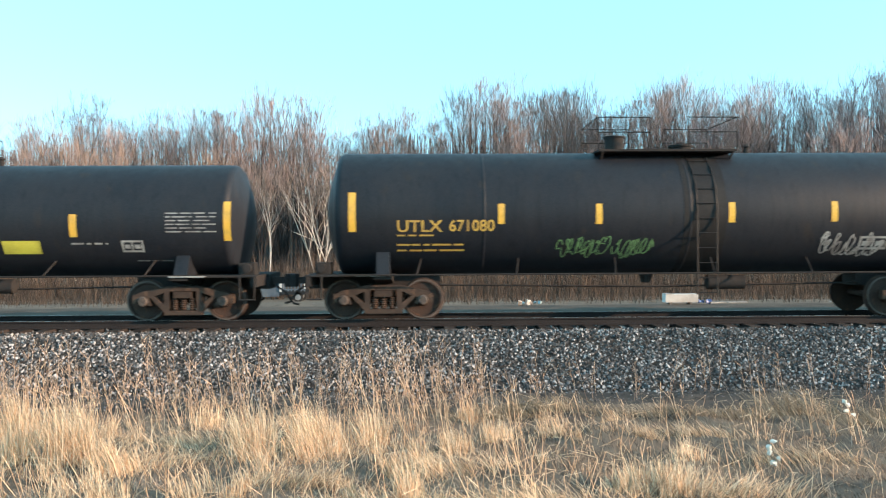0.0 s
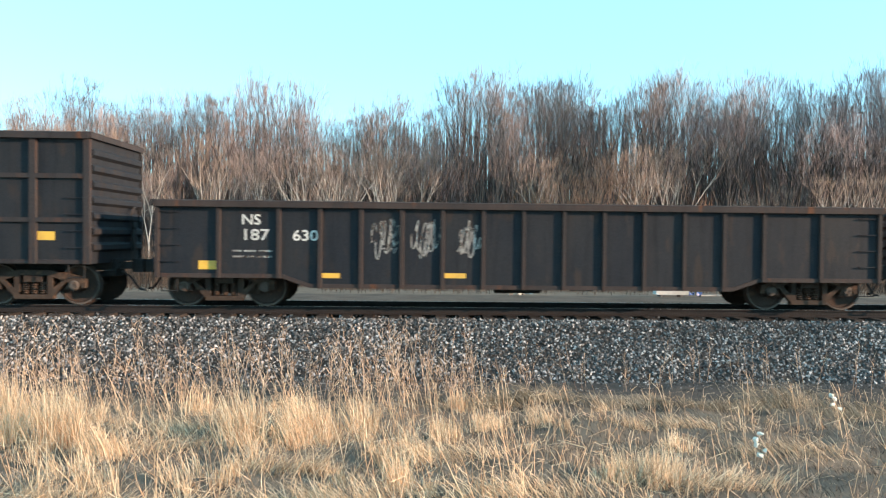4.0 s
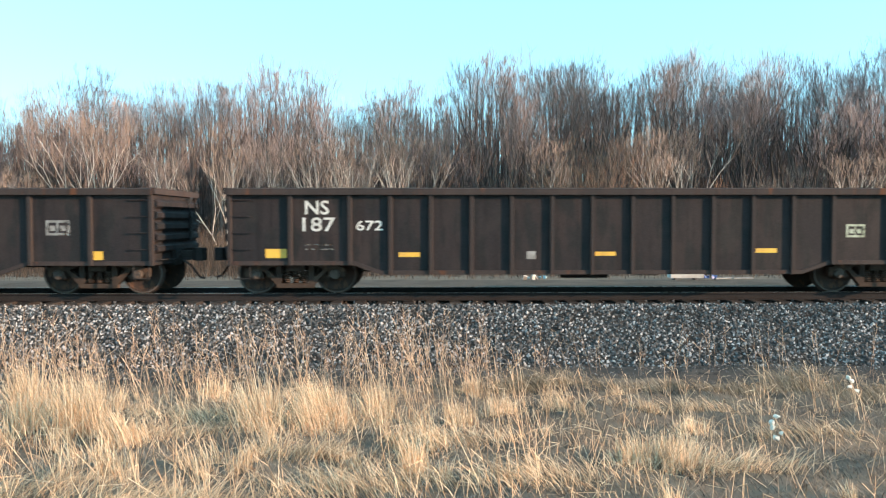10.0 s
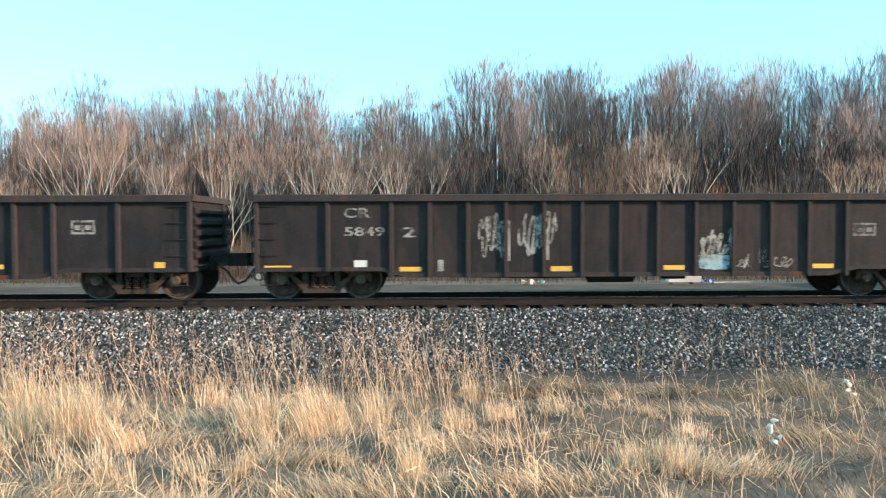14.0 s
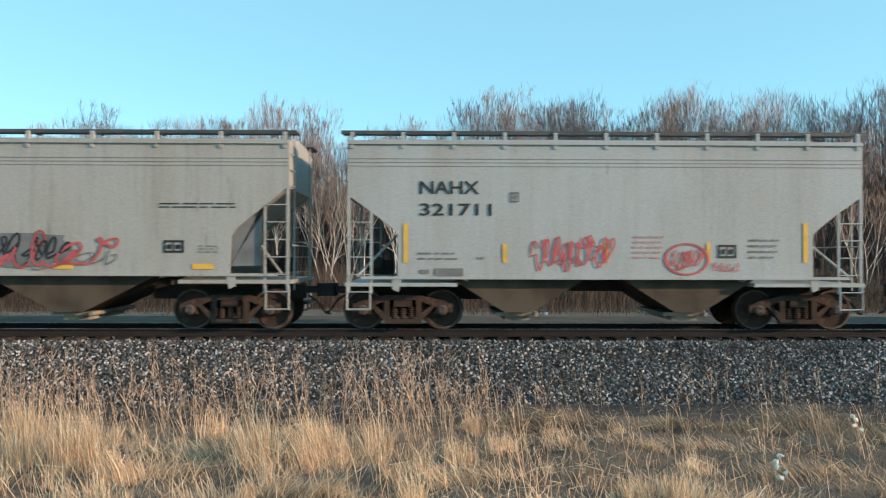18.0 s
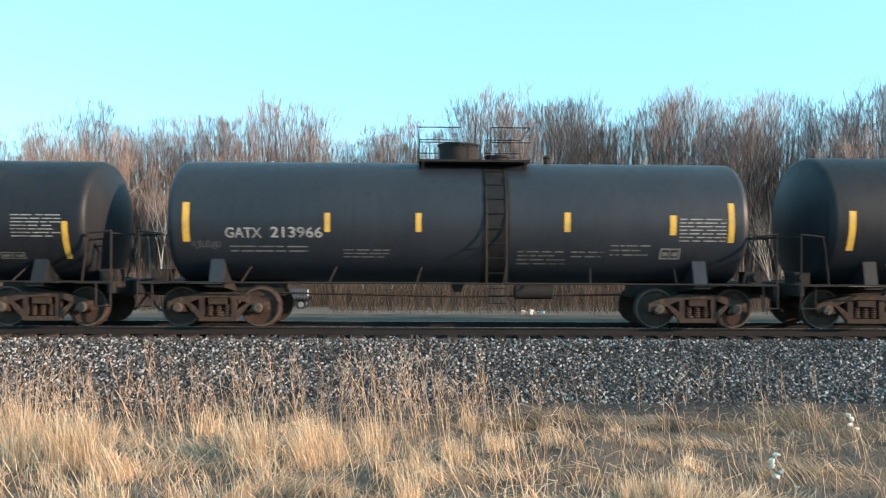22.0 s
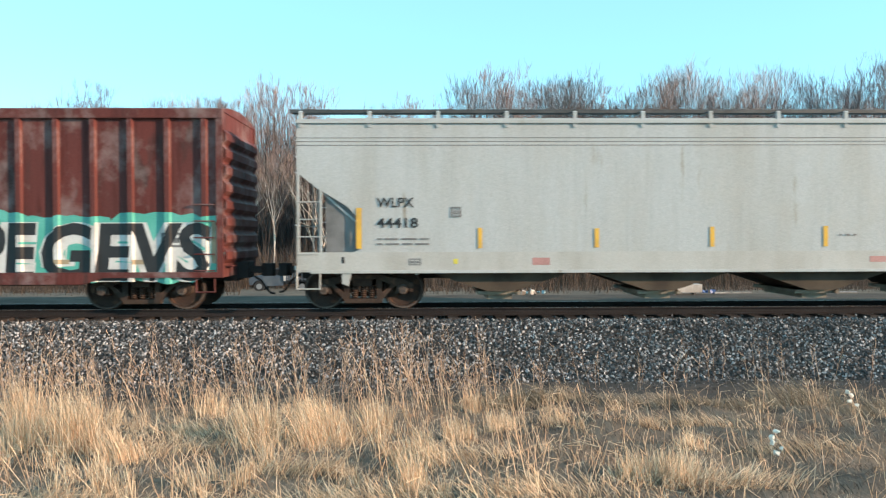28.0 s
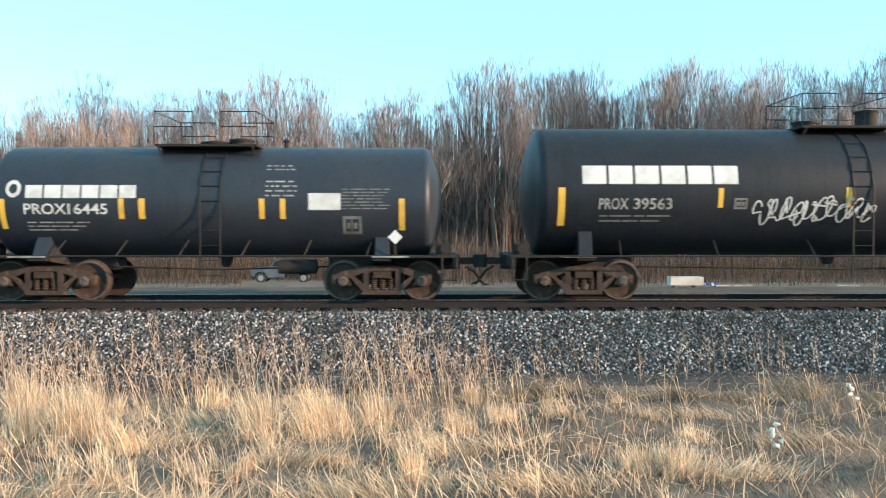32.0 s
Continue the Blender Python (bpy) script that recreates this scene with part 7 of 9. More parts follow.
marks(G[3], flat_gondola, 0.002, [
    ("reflector", "Y", -7.71, 1.20, 0.90, 0.11),
    ("reflector", "Y", -4.92, 0.98, 0.46, 0.10),
    ("reflector", "Y", -2.29, 0.98, 0.49, 0.10),
    ("reflector", "Y", 1.62, 0.99, 0.48, 0.10),
    ("reflector", "Y", 4.25, 1.02, 0.48, 0.10),
    ("text", "N", -6.28, 1.53, 0.89, 0.22, "4765", 0.012),
    ("bars", "N", -6.19, 1.85, 0.74, 0.19, 1),
    ("tag", "F", -6.07, 0.82, 0.33, 0.47, 4, 2),
    ("bars", "D", -4.87, 1.16, 0.37, 0.16, 2),
    ("tag", "F", -3.22, 0.76, 0.62, 1.43, 5, 3),
    ("tag", "F", -2.35, 1.07, 0.56, 0.68, 6, 2),
    ("tag", "F", -2.35, 0.64, 0.56, 0.35, 7, 3),
    ("tag", "F", -1.42, 1.86, 0.50, 0.27, 8, 2),
    ("tag", "F", -1.44, 0.70, 0.52, 0.69, 9, 3),
    ("ring", "F", -0.48, 1.08, 0.75, 0.81, 0.15),
    ("text", "F", -0.44, 0.77, 0.71, 0.27, "FUL", 0.012)])
marks(G[3], flat_gondola, 0.002, [
    ("tag", "F", 0.69, 0.70, 0.55, 1.44, 10, 3),
    ("frame", "F", 5.48, 1.15, 0.48, 0.29),
    ("reflector", "Y", 6.82, 1.15, 0.94, 0.10)])
marks(G[4], flat_gondola, 0.002, [
    ("reflector", "Y", -6.80, 1.51, 0.47, 0.19),
    ("reflector", "Y", -6.80, 1.08, 0.40, 0.12),
    ("panel", "K", -5.84, 2.07, 0.86, 0.59),
    ("text", "W", -5.78, 2.38, 0.78, 0.22, "MEAX", 0.012),
    ("text", "W", -5.72, 2.11, 0.54, 0.22, "5111", 0.012),
    ("reflector", "Y", -3.29, 1.62, 0.43, 0.11),
    ("reflector", "Y", -1.25, 1.58, 0.41, 0.09),
    ("reflector", "Y", 0.66, 1.59, 0.45, 0.09),
    ("tag", "D", -4.40, 1.12, 0.60, 0.56, 3, 4),
    ("tag", "D", -3.45, 1.15, 0.76, 0.81, 4, 5),
    ("panel", "F", -4.08, 1.13, 0.19, 0.09),
    ("panel", "F", -2.19, 1.14, 0.21, 0.09),
    ("panel", "F", -1.22, 1.14, 0.20, 0.09),
    ("panel", "F", -0.16, 1.14, 0.19, 0.09),
    ("reflector", "Y", 2.72, 1.53, 0.44, 0.11),
    ("reflector", "Y", 6.21, 1.46, 0.42, 0.19)])
marks(G[4], flat_gondola, 0.002, [
    ("frame", "D", 3.72, 1.17, 0.42, 0.30),
    ("tag", "D", 1.66, 1.24, 0.56, 0.62, 5, 3),
    ("panel", "F", -0.09, 1.09, 0.18, 0.09),
    ("panel", "F", 0.83, 1.09, 0.19, 0.09),
    ("panel", "F", 1.82, 1.10, 0.19, 0.09),
    ("panel", "F", 2.81, 1.11, 0.19, 0.09)])
marks(G[5], flat_gondola, 0.002, [
    ("text", "W", -6.16, 1.84, 0.40, 0.23, "NS", 0.012),
    ("text", "W", -6.11, 1.50, 0.54, 0.25, "187", 0.012),
    ("text", "W", -5.06, 1.50, 0.55, 0.24, "630", 0.012),
    ("bars", "F", -6.36, 1.09, 0.96, 0.25, 2),
    ("reflector", "Y", -7.10, 0.86, 0.48, 0.19),
    ("reflector", "Y", -4.44, 0.69, 0.41, 0.11),
    ("tag", "F", -3.34, 1.11, 0.58, 0.94, 3, 3),
    ("tag", "F", -2.45, 1.12, 0.58, 0.95, 4, 3),
    ("reflector", "Y", -1.75, 0.71, 0.48, 0.11),
    ("tag", "F", -1.48, 1.01, 0.58, 1.07, 6, 3)])
marks(G[6], flat_gondola, 0.002, [
    ("reflector", "Y", 0.20, 0.89, 0.48, 0.11),
    ("reflector", "Y", 3.67, 1.09, 0.48, 0.10),
    ("reflector", "Y", 6.76, 1.39, 0.46, 0.20),
    ("frame", "L", 4.59, 0.85, 0.47, 0.33),
    ("tag", "F", 5.43, 1.35, 0.83, 0.56, 3, 3),
    ("bars", "N", 6.70, 0.89, 0.52, 0.10, 1),
    ("tag", "F", 0.44, 0.53, 0.27, 0.32, 4, 2),
    ("reflector", "Y", -2.32, 0.82, 0.45, 0.10)])
marks(G[7], flat_gondola, 0.002, [
    ("panel", "K", -6.5, 0.86, 0.98, 1.38),
    ("reflector", "Y", -7.10, 0.81, 0.44, 0.21),
    ("reflector", "Y", -4.18, 0.92, 0.46, 0.11),
    ("reflector", "Y", -1.58, 0.88, 0.46, 0.10),
    ("reflector", "Y", 1.08, 0.90, 0.48, 0.10),
    ("reflector", "Y", 3.68, 0.88, 0.47, 0.10),
    ("reflector", "Y", 7.42, 0.83, 0.43, 0.10),
    ("text", "F", -6.24, 1.81, 0.43, 0.22, "NS", 0.012),
    ("text", "F", -6.21, 1.43, 0.49, 0.25, "187", 0.012),
    ("text", "F", -5.13, 1.43, 0.58, 0.23, "677", 0.012),
    ("bars", "D", -5.84, 0.82, 0.37, 0.35, 2),
    ("bars", "D", -5.13, 0.83, 0.60, 0.37, 2),
    ("blob", "F", -2.43, 1.11, 0.51, 0.68, 3),
    ("blob", "F", -2.57, 0.51, 0.71, 0.45, 4),
    ("tag", "B", -2.57, 0.51, 0.71, 0.47, 11, 3),
    ("blob", "F", -1.57, 1.06, 0.50, 0.58, 5),
    ("blob", "L", -0.71, 1.04, 0.48, 0.61, 6)])
marks(G[7], flat_gondola, 0.002, [
    ("blob", "F", 0.16, 1.04, 0.49, 0.62, 7),
    ("blob", "L", 1.06, 1.00, 0.48, 0.65, 8),
    ("blob", "F", 1.78, 1.03, 0.66, 0.88, 9),
    ("blob", "B", 1.77, 0.55, 0.73, 0.50, 10),
    ("tag", "G", -2.39, 1.13, 0.45, 0.62, 3, 2),
    ("tag", "G", -1.52, 1.12, 0.40, 0.47, 4, 2),
    ("tag", "G", -0.67, 1.10, 0.40, 0.50, 5, 2),
    ("tag", "G", 0.20, 1.11, 0.40, 0.50, 6, 2),
    ("tag", "G", 1.11, 1.07, 0.40, 0.53, 7, 2),
    ("tag", "G", 1.83, 1.09, 0.56, 0.75, 8, 2),
    ("tag", "F", 2.70, 0.60, 0.76, 0.41, 12, 4),
    ("frame", "W", 5.63, 1.30, 0.51, 0.34),
    ("panel", "W", -0.61, 0.58, 0.15, 0.15)])
marks(G[8], flat_gondola, 0.002, [
    ("text", "W", -6.46, 1.88, 0.43, 0.21, "NS", 0.012),
    ("text", "W", -6.46, 1.51, 1.08, 0.27, "1878", 0.012),
    ("text", "W", -5.15, 1.52, 0.53, 0.25, "02", 0.012),
    ("bars", "F", -6.44, 1.24, 0.31, 0.23, 2),
    ("bars", "D", -5.01, 1.24, 0.39, 0.21, 2),
    ("reflector", "Y", -7.20, 0.72, 0.45, 0.21),
    ("reflector", "Y", -4.31, 0.66, 0.47, 0.10),
    ("reflector", "Y", -1.68, 0.65, 0.47, 0.10),
    ("reflector", "Y", 0.96, 0.67, 0.47, 0.10),
    ("reflector", "Y", 3.58, 0.69, 0.47, 0.10),
    ("reflector", "Y", 6.69, 0.82, 0.51, 0.15),
    ("frame", "F", 5.59, 1.22, 0.51, 0.30),
    ("tag", "D", -3.38, 1.59, 0.43, 0.37, 3, 3),
    ("tag", "D", -2.52, 1.59, 0.37, 0.37, 4, 3),
    ("tag", "D", -1.65, 1.59, 0.44, 0.37, 5, 3),
    ("tag", "D", 0.10, 1.66, 0.31, 0.31, 6, 2)])
marks(G[8], flat_gondola, 0.002, [
    ("tag", "D", 0.91, 1.67, 0.56, 0.31, 7, 3),
    ("tag", "F", 0.24, 0.48, 0.21, 0.44, 8, 2),
    ("bars", "D", 5.76, 0.81, 0.42, 0.13, 1)])
marks(G[9], flat_gondola, 0.002, [
    ("tag", "F", -6.34, 1.23, 0.74, 0.93, 3, 4),
    ("text", "F", -5.17, 1.45, 0.37, 0.27, "57", 0.012),
    ("reflector", "Y", -7.93, 0.92, 0.48, 0.21),
    ("reflector", "Y", -5.14, 0.87, 0.47, 0.11),
    ("reflector", "Y", -3.37, 0.82, 0.47, 0.11),
    ("reflector", "Y", -0.76, 0.80, 0.47, 0.11),
    ("reflector", "Y", 1.90, 0.80, 0.44, 0.10),
    ("reflector", "Y", 4.48, 0.86, 0.46, 0.10),
    ("reflector", "Y", 6.80, 0.91, 0.33, 0.26),
    ("tag", "D", 0.02, 1.26, 0.65, 0.56, 4, 4),
    ("tag", "D", 1.74, 1.20, 0.63, 0.50, 5, 4),
    ("tag", "D", 3.56, 1.33, 0.50, 0.54, 6, 3),
    ("blob", "D", 0.14, 0.48, 0.54, 0.52, 7),
    ("blob", "D", 1.90, 0.39, 0.45, 0.40, 8),
    ("blob", "F", -3.18, 0.59, 0.21, 0.21, 9),
    ("blob", "F", -0.69, 0.48, 0.25, 0.31, 10)])
marks(G[9], flat_gondola, 0.002, [
    ("tag", "F", 5.38, 1.47, 0.95, 0.71, 11, 6),
    ("frame", "F", 5.56, 1.16, 0.49, 0.29),
    ("bars", "D", 5.59, 0.95, 0.38, 0.10, 1),
    ("bars", "D", -7.38, 1.37, 0.31, 0.07, 1)])
marks(G[10], flat_gondola, 0.002, [
    ("reflector", "Y", -7.18, 1.36, 0.48, 0.21),
    ("reflector", "Y", -3.33, 0.94, 0.47, 0.11),
    ("reflector", "Y", -0.72, 1.15, 0.47, 0.11),
    ("reflector", "Y", 1.91, 0.94, 0.46, 0.10),
    ("reflector", "Y", 3.65, 0.91, 0.47, 0.10),
    ("reflector", "Y", 6.65, 0.80, 0.29, 0.19),
    ("text", "F", -6.17, 1.86, 0.37, 0.23, "NS", 0.012),
    ("text", "F", -6.17, 1.44, 0.52, 0.22, "187", 0.012),
    ("text", "F", -5.06, 1.41, 0.56, 0.25, "739", 0.012),
    ("bars", "D", -6.17, 0.96, 0.62, 0.19, 2),
    ("bars", "D", -5.06, 0.94, 0.49, 0.12, 1),
    ("blocks", "D", -3.27, 1.45, 0.50, 0.37, 1),
    ("blocks", "D", -2.41, 1.49, 0.47, 0.50, 1),
    ("blocks", "D", -1.53, 1.49, 0.44, 0.50, 1),
    ("blocks", "F", -0.69, 1.49, 0.45, 0.50, 1),
    ("blocks", "D", 0.22, 1.49, 0.47, 0.50, 1)])
marks(G[10], flat_gondola, 0.002, [
    ("blocks", "F", 1.08, 1.49, 0.48, 0.50, 1),
    ("blocks", "D", 1.97, 1.49, 0.46, 0.50, 1),
    ("blocks", "D", 2.84, 1.49, 0.48, 0.50, 1),
    ("tag", "F", -0.78, 0.52, 0.37, 0.56, 3, 2),
    ("panel", "F", -0.53, 0.70, 0.14, 0.21),
    ("frame", "F", 5.71, 1.34, 0.52, 0.33)])
marks(G[11], flat_gondola, 0.002, [
    ("reflector", "Y", 6.57, 0.84, 0.48, 0.2),
    ("reflector", "Y", -7.18, 0.84, 0.46, 0.20),
    ("reflector", "Y", -4.27, 0.86, 0.47, 0.10),
    ("reflector", "Y", 0.06, 0.88, 0.46, 0.09),
    ("reflector", "Y", 3.63, 0.94, 0.47, 0.10),
    ("text", "W", -6.31, 1.79, 0.52, 0.31, "NS", 0.012),
    ("text", "W", -6.37, 1.42, 0.72, 0.31, "187", 0.012),
    ("text", "W", -5.20, 1.44, 0.59, 0.22, "672", 0.012),
    ("bars", "D", -6.31, 0.99, 0.62, 0.19, 2),
    ("panel", "F", -1.45, 0.81, 0.20, 0.17),
    ("frame", "L", 5.64, 1.28, 0.42, 0.29)])
marks(G[12], flat_gondola, 0.002, [
    ("reflector", "Y", -7.34, 1.13, 0.46, 0.22),
    ("reflector", "Y", -3.87, 1.04, 0.46, 0.11),
    ("reflector", "Y", -1.80, 1.04, 0.46, 0.10),
    ("reflector", "Y", 1.28, 1.06, 0.45, 0.09),
    ("reflector", "Y", 4.36, 1.08, 0.48, 0.10),
    ("text", "F", -6.12, 1.93, 0.52, 0.22, "NS", 0.012),
    ("text", "F", -6.34, 1.50, 0.99, 0.22, "2016", 0.012),
    ("text", "F", -4.95, 1.51, 0.49, 0.21, "54", 0.012),
    ("bars", "D", -5.73, 1.10, 0.43, 0.22, 2),
    ("bars", "D", -4.75, 1.13, 0.28, 0.20, 2),
    ("panel", "F", -7.76, 0.78, 0.23, 0.09),
    ("panel", "F", -6.05, 0.78, 0.31, 0.09),
    ("panel", "F", -3.78, 0.76, 0.25, 0.10),
    ("panel", "F", -0.05, 1.99, 0.15, 0.35),
    ("panel", "D", -0.35, 0.68, 0.13, 0.29),
    ("panel", "F", -0.08, 0.68, 0.14, 0.12)])
marks(G[12], flat_gondola, 0.002, [
    ("frame", "W", 5.39, 1.14, 0.52, 0.33),
    ("panel", "D", 3.39, 1.13, 0.25, 0.15),
    ("bars", "D", -7.94, 0.99, 0.52, 0.07, 1),
    ("reflector", "Y", 6.91, 1.12, 0.47, 0.20),
    ("bars", "F", 6.93, 1.91, 0.22, 0.31, 4)])
marks(G[13], flat_corrugated, 0.002, [
    ("panel", "K", -6.76, 0.77, 1.51, 1.51),
    ("panel", "N2", -5.12, 1.17, 0.87, 1.03),
    ("text", "W", -6.25, 1.96, 0.54, 0.27, "NS", 0.012),
    ("text", "W", -6.45, 1.51, 0.98, 0.31, "194", 0.012),
    ("text", "W", -5.13, 1.50, 0.88, 0.27, "434", 0.012),
    ("bars", "F", -6.55, 1.05, 0.98, 0.27, 2),
    ("reflector", "Y", -6.92, 0.96, 0.16, 0.20),
    ("reflector", "Y", -4.82, 0.72, 0.47, 0.12),
    ("reflector", "Y", -0.94, 0.74, 0.47, 0.11),
    ("reflector", "Y", 6.61, 0.95, 0.47, 0.19),
    ("panel", "N2", 5.05, 0.74, 1.45, 1.52),
    ("frame", "W", 5.53, 1.45, 0.51, 0.31),
    ("bars", "F", 5.66, 0.89, 0.20, 0.07, 1),
    ("blob", "F", -3.04, 0.64, 0.74, 0.61, 3),
    ("tag", "N", -3.18, 1.06, 0.91, 0.99, 4, 5),
    ("tag", "F", -2.01, 0.87, 0.74, 0.56, 5, 5)])
marks(G[13], flat_corrugated, 0.002, [
    ("tag", "F", -1.03, 0.68, 0.80, 0.68, 6, 5),
    ("tag", "F", 0.03, 0.67, 0.81, 0.93, 7, 5),
    ("blob", "F", 1.08, 0.62, 0.66, 0.52, 8),
    ("blob", "L", 2.04, 0.74, 0.80, 1.02, 9),
    ("blob", "L", 3.06, 0.73, 0.77, 0.92, 10),
    ("blob", "F", 4.08, 0.70, 0.78, 0.95, 11),
    ("tag", "K", 1.08, 0.67, 0.66, 0.44, 12, 4),
    ("tag", "K", 2.06, 0.78, 0.75, 0.92, 13, 4),
    ("tag", "K", 3.08, 0.78, 0.72, 0.82, 14, 4),
    ("tag", "K", 4.10, 0.75, 0.73, 0.85, 15, 4),
    ("tag", "I", 3.07, 1.58, 0.69, 0.30, 16, 4),
    ("tag", "I", 4.07, 1.37, 0.76, 0.50, 17, 5),
    ("tag", "I", -2.99, 1.31, 0.68, 0.80, 18, 4)])
marks(G[14], flat_gondola, 0.002, [
    ("reflector", "Y", -7.78, 0.67, 0.51, 0.20),
    ("reflector", "Y", -4.00, 0.69, 0.47, 0.11),
    ("reflector", "Y", -1.53, 0.70, 0.49, 0.10),
    ("reflector", "Y", 0.96, 0.73, 0.48, 0.10),
    ("reflector", "Y", 3.46, 0.74, 0.48, 0.10),
    ("text", "F", -5.93, 1.77, 0.68, 0.28, "CR", 0.012),
    ("text", "F", -6.24, 1.44, 1.07, 0.28, "5849", 0.012),
    ("text", "F", -4.85, 1.44, 0.52, 0.27, "63", 0.012),
    ("bars", "N", -6.28, 1.16, 1.03, 0.21, 2),
    ("panel", "W", -5.79, 0.73, 0.35, 0.15),
    ("tag", "F", -2.37, 0.66, 0.52, 0.30, 3, 3),
    ("tag", "D", -2.34, 1.33, 0.50, 0.50, 4, 3),
    ("frame", "F", 5.41, 1.49, 0.52, 0.31),
    ("reflector", "Y", 7.20, 0.66, 0.23, 0.22)])
marks(G[15], flat_gondola, 0.002, [
    ("text", "F", -6.08, 1.83, 0.58, 0.22, "CR", 0.012),
    ("text", "F", -6.06, 1.43, 0.87, 0.20, "5849", 0.012),
    ("text", "F", -4.82, 1.40, 0.32, 0.22, "2", 0.012),
    ("panel", "W", -5.86, 0.75, 0.28, 0.15),
    ("reflector", "Y", -7.82, 0.68, 0.59, 0.11),
    ("reflector", "Y", -4.86, 0.65, 0.48, 0.10),
    ("reflector", "Y", -1.53, 0.64, 0.46, 0.11),
    ("reflector", "Y", 0.97, 0.66, 0.47, 0.10),
    ("reflector", "Y", 4.30, 0.68, 0.47, 0.10),
    ("tag", "F", -3.11, 0.96, 0.65, 0.99, 3, 4),
    ("tag", "F", -2.21, 0.96, 0.81, 1.06, 4, 4),
    ("panel", "F", -2.55, 0.87, 0.12, 0.71),
    ("panel", "F", -1.69, 0.89, 0.12, 0.68),
    ("blob", "B", 1.73, 0.65, 0.72, 0.35, 5),
    ("tag", "F", 1.73, 0.69, 0.69, 0.94, 6, 3),
    ("panel", "F", 2.46, 0.69, 0.10, 0.88)])
marks(G[15], flat_gondola, 0.002, [
    ("tag", "F", 2.58, 0.67, 0.35, 0.33, 7, 2),
    ("tag", "F", 3.12, 0.68, 0.13, 0.75, 8, 1),
    ("tag", "F", 3.25, 0.64, 0.57, 0.35, 9, 3),
    ("frame", "D", 5.20, 1.39, 0.51, 0.29),
    ("panel", "F", -4.02, 0.65, 0.12, 0.25),
    ("reflector", "Y", 6.85, 0.68, 0.85, 0.10)])
marks(G[16], flat_gondola, 0.002, [
    ("text", "W", -5.59, 1.75, 0.84, 0.25, "CEFX", 0.012),
    ("text", "W", -5.65, 1.29, 0.97, 0.28, "30453", 0.012),
    ("bars", "F", -5.62, 0.86, 0.82, 0.24, 2),
    ("reflector", "Y", -6.42, 0.80, 0.48, 0.20),
    ("reflector", "Y", -4.45, 0.92, 0.46, 0.10),
    ("panel", "W", -7.19, 0.99, 0.19, 0.12),
    ("bars", "F", -6.84, 0.90, 0.34, 0.15, 2)])
marks(G[17], flat_hopper, 0.002, [
    ("frame", "W", -0.07, 2.53, 0.76, 0.27),
    ("bars", "P", -0.22, 2.02, 0.98, 0.16, 1),
    ("bars", "P", -0.28, 1.45, 1.23, 0.27, 3),
    ("frame", "K", 5.17, 1.68, 0.42, 0.28),
    ("bars", "G", 6.04, 1.72, 0.58, 0.25, 3),
    ("bars", "G", 3.41, 1.78, 1.11, 0.21, 1),
    ("bars", "G", 1.74, 1.52, 0.74, 0.07, 1),
    ("bars", "G", -4.80, 1.51, 0.61, 0.09, 1),
    ("bars", "P", -3.58, 1.52, 0.67, 0.22, 2),
    ("bars", "G", -3.64, 1.03, 1.46, 0.07, 1),
    ("bars", "G", 2.48, 1.02, 1.42, 0.07, 1),
    ("panel", "J", -4.44, 0.99, 0.13, 0.10),
    ("panel", "J", -1.30, 0.99, 0.13, 0.10),
    ("panel", "J", 1.84, 0.99, 0.12, 0.10),
    ("panel", "J", 4.89, 0.99, 0.12, 0.10),
    ("frame", "G", -4.86, 2.38, 0.24, 0.25)])
marks(G[18], flat_hopper, 0.002, [
    ("text", "K", -6.37, 2.61, 0.82, 0.25, "CEFX", 0.012),
    ("text", "K", -6.37, 2.18, 1.10, 0.23, "351892", 0.012),
    ("bars", "G", -6.37, 1.65, 0.88, 0.25, 2),
    ("frame", "G", -4.74, 2.41, 0.21, 0.23),
    ("reflector", "Y", -6.92, 1.34, 0.91, 0.12),
    ("reflector", "Y", -3.90, 1.36, 0.42, 0.11),
    ("reflector", "Y", -1.41, 1.35, 0.40, 0.11),
    ("reflector", "Y", 0.97, 1.36, 0.45, 0.12),
    ("reflector", "Y", 3.36, 1.37, 0.44, 0.12),
    ("reflector", "Y", 6.36, 1.37, 0.48, 0.12),
    ("piece", "W", -4.65, 1.35, 3.44, 0.83, "nonis", ((0.08, "G"), (0.055, "W"),)),
    ("blob", "G", 0.75, 1.36, 3.11, 0.81, 12),
    ("tag", "R", -0.15, 1.36, 4.76, 0.84, 5, 7),
    ("tag", "K", 0.87, 1.38, 2.86, 0.78, 6, 6),
    ("tag", "G", -0.06, 1.36, 4.79, 0.50, 7, 7),
    ("bars", "P", -0.12, 2.41, 1.80, 0.09, 1)])
marks(G[18], flat_hopper, 0.002, [
    ("bars", "P", 0.25, 1.86, 0.68, 0.37, 4),
    ("bars", "K", 5.64, 2.69, 1.67, 0.15, 2),
    ("frame", "K", 5.74, 1.73, 0.44, 0.27),
    ("bars", "G", 6.49, 1.72, 0.44, 0.19, 3),
    ("tag", "P", -7.69, 3.04, 0.82, 0.52, 8, 4)])
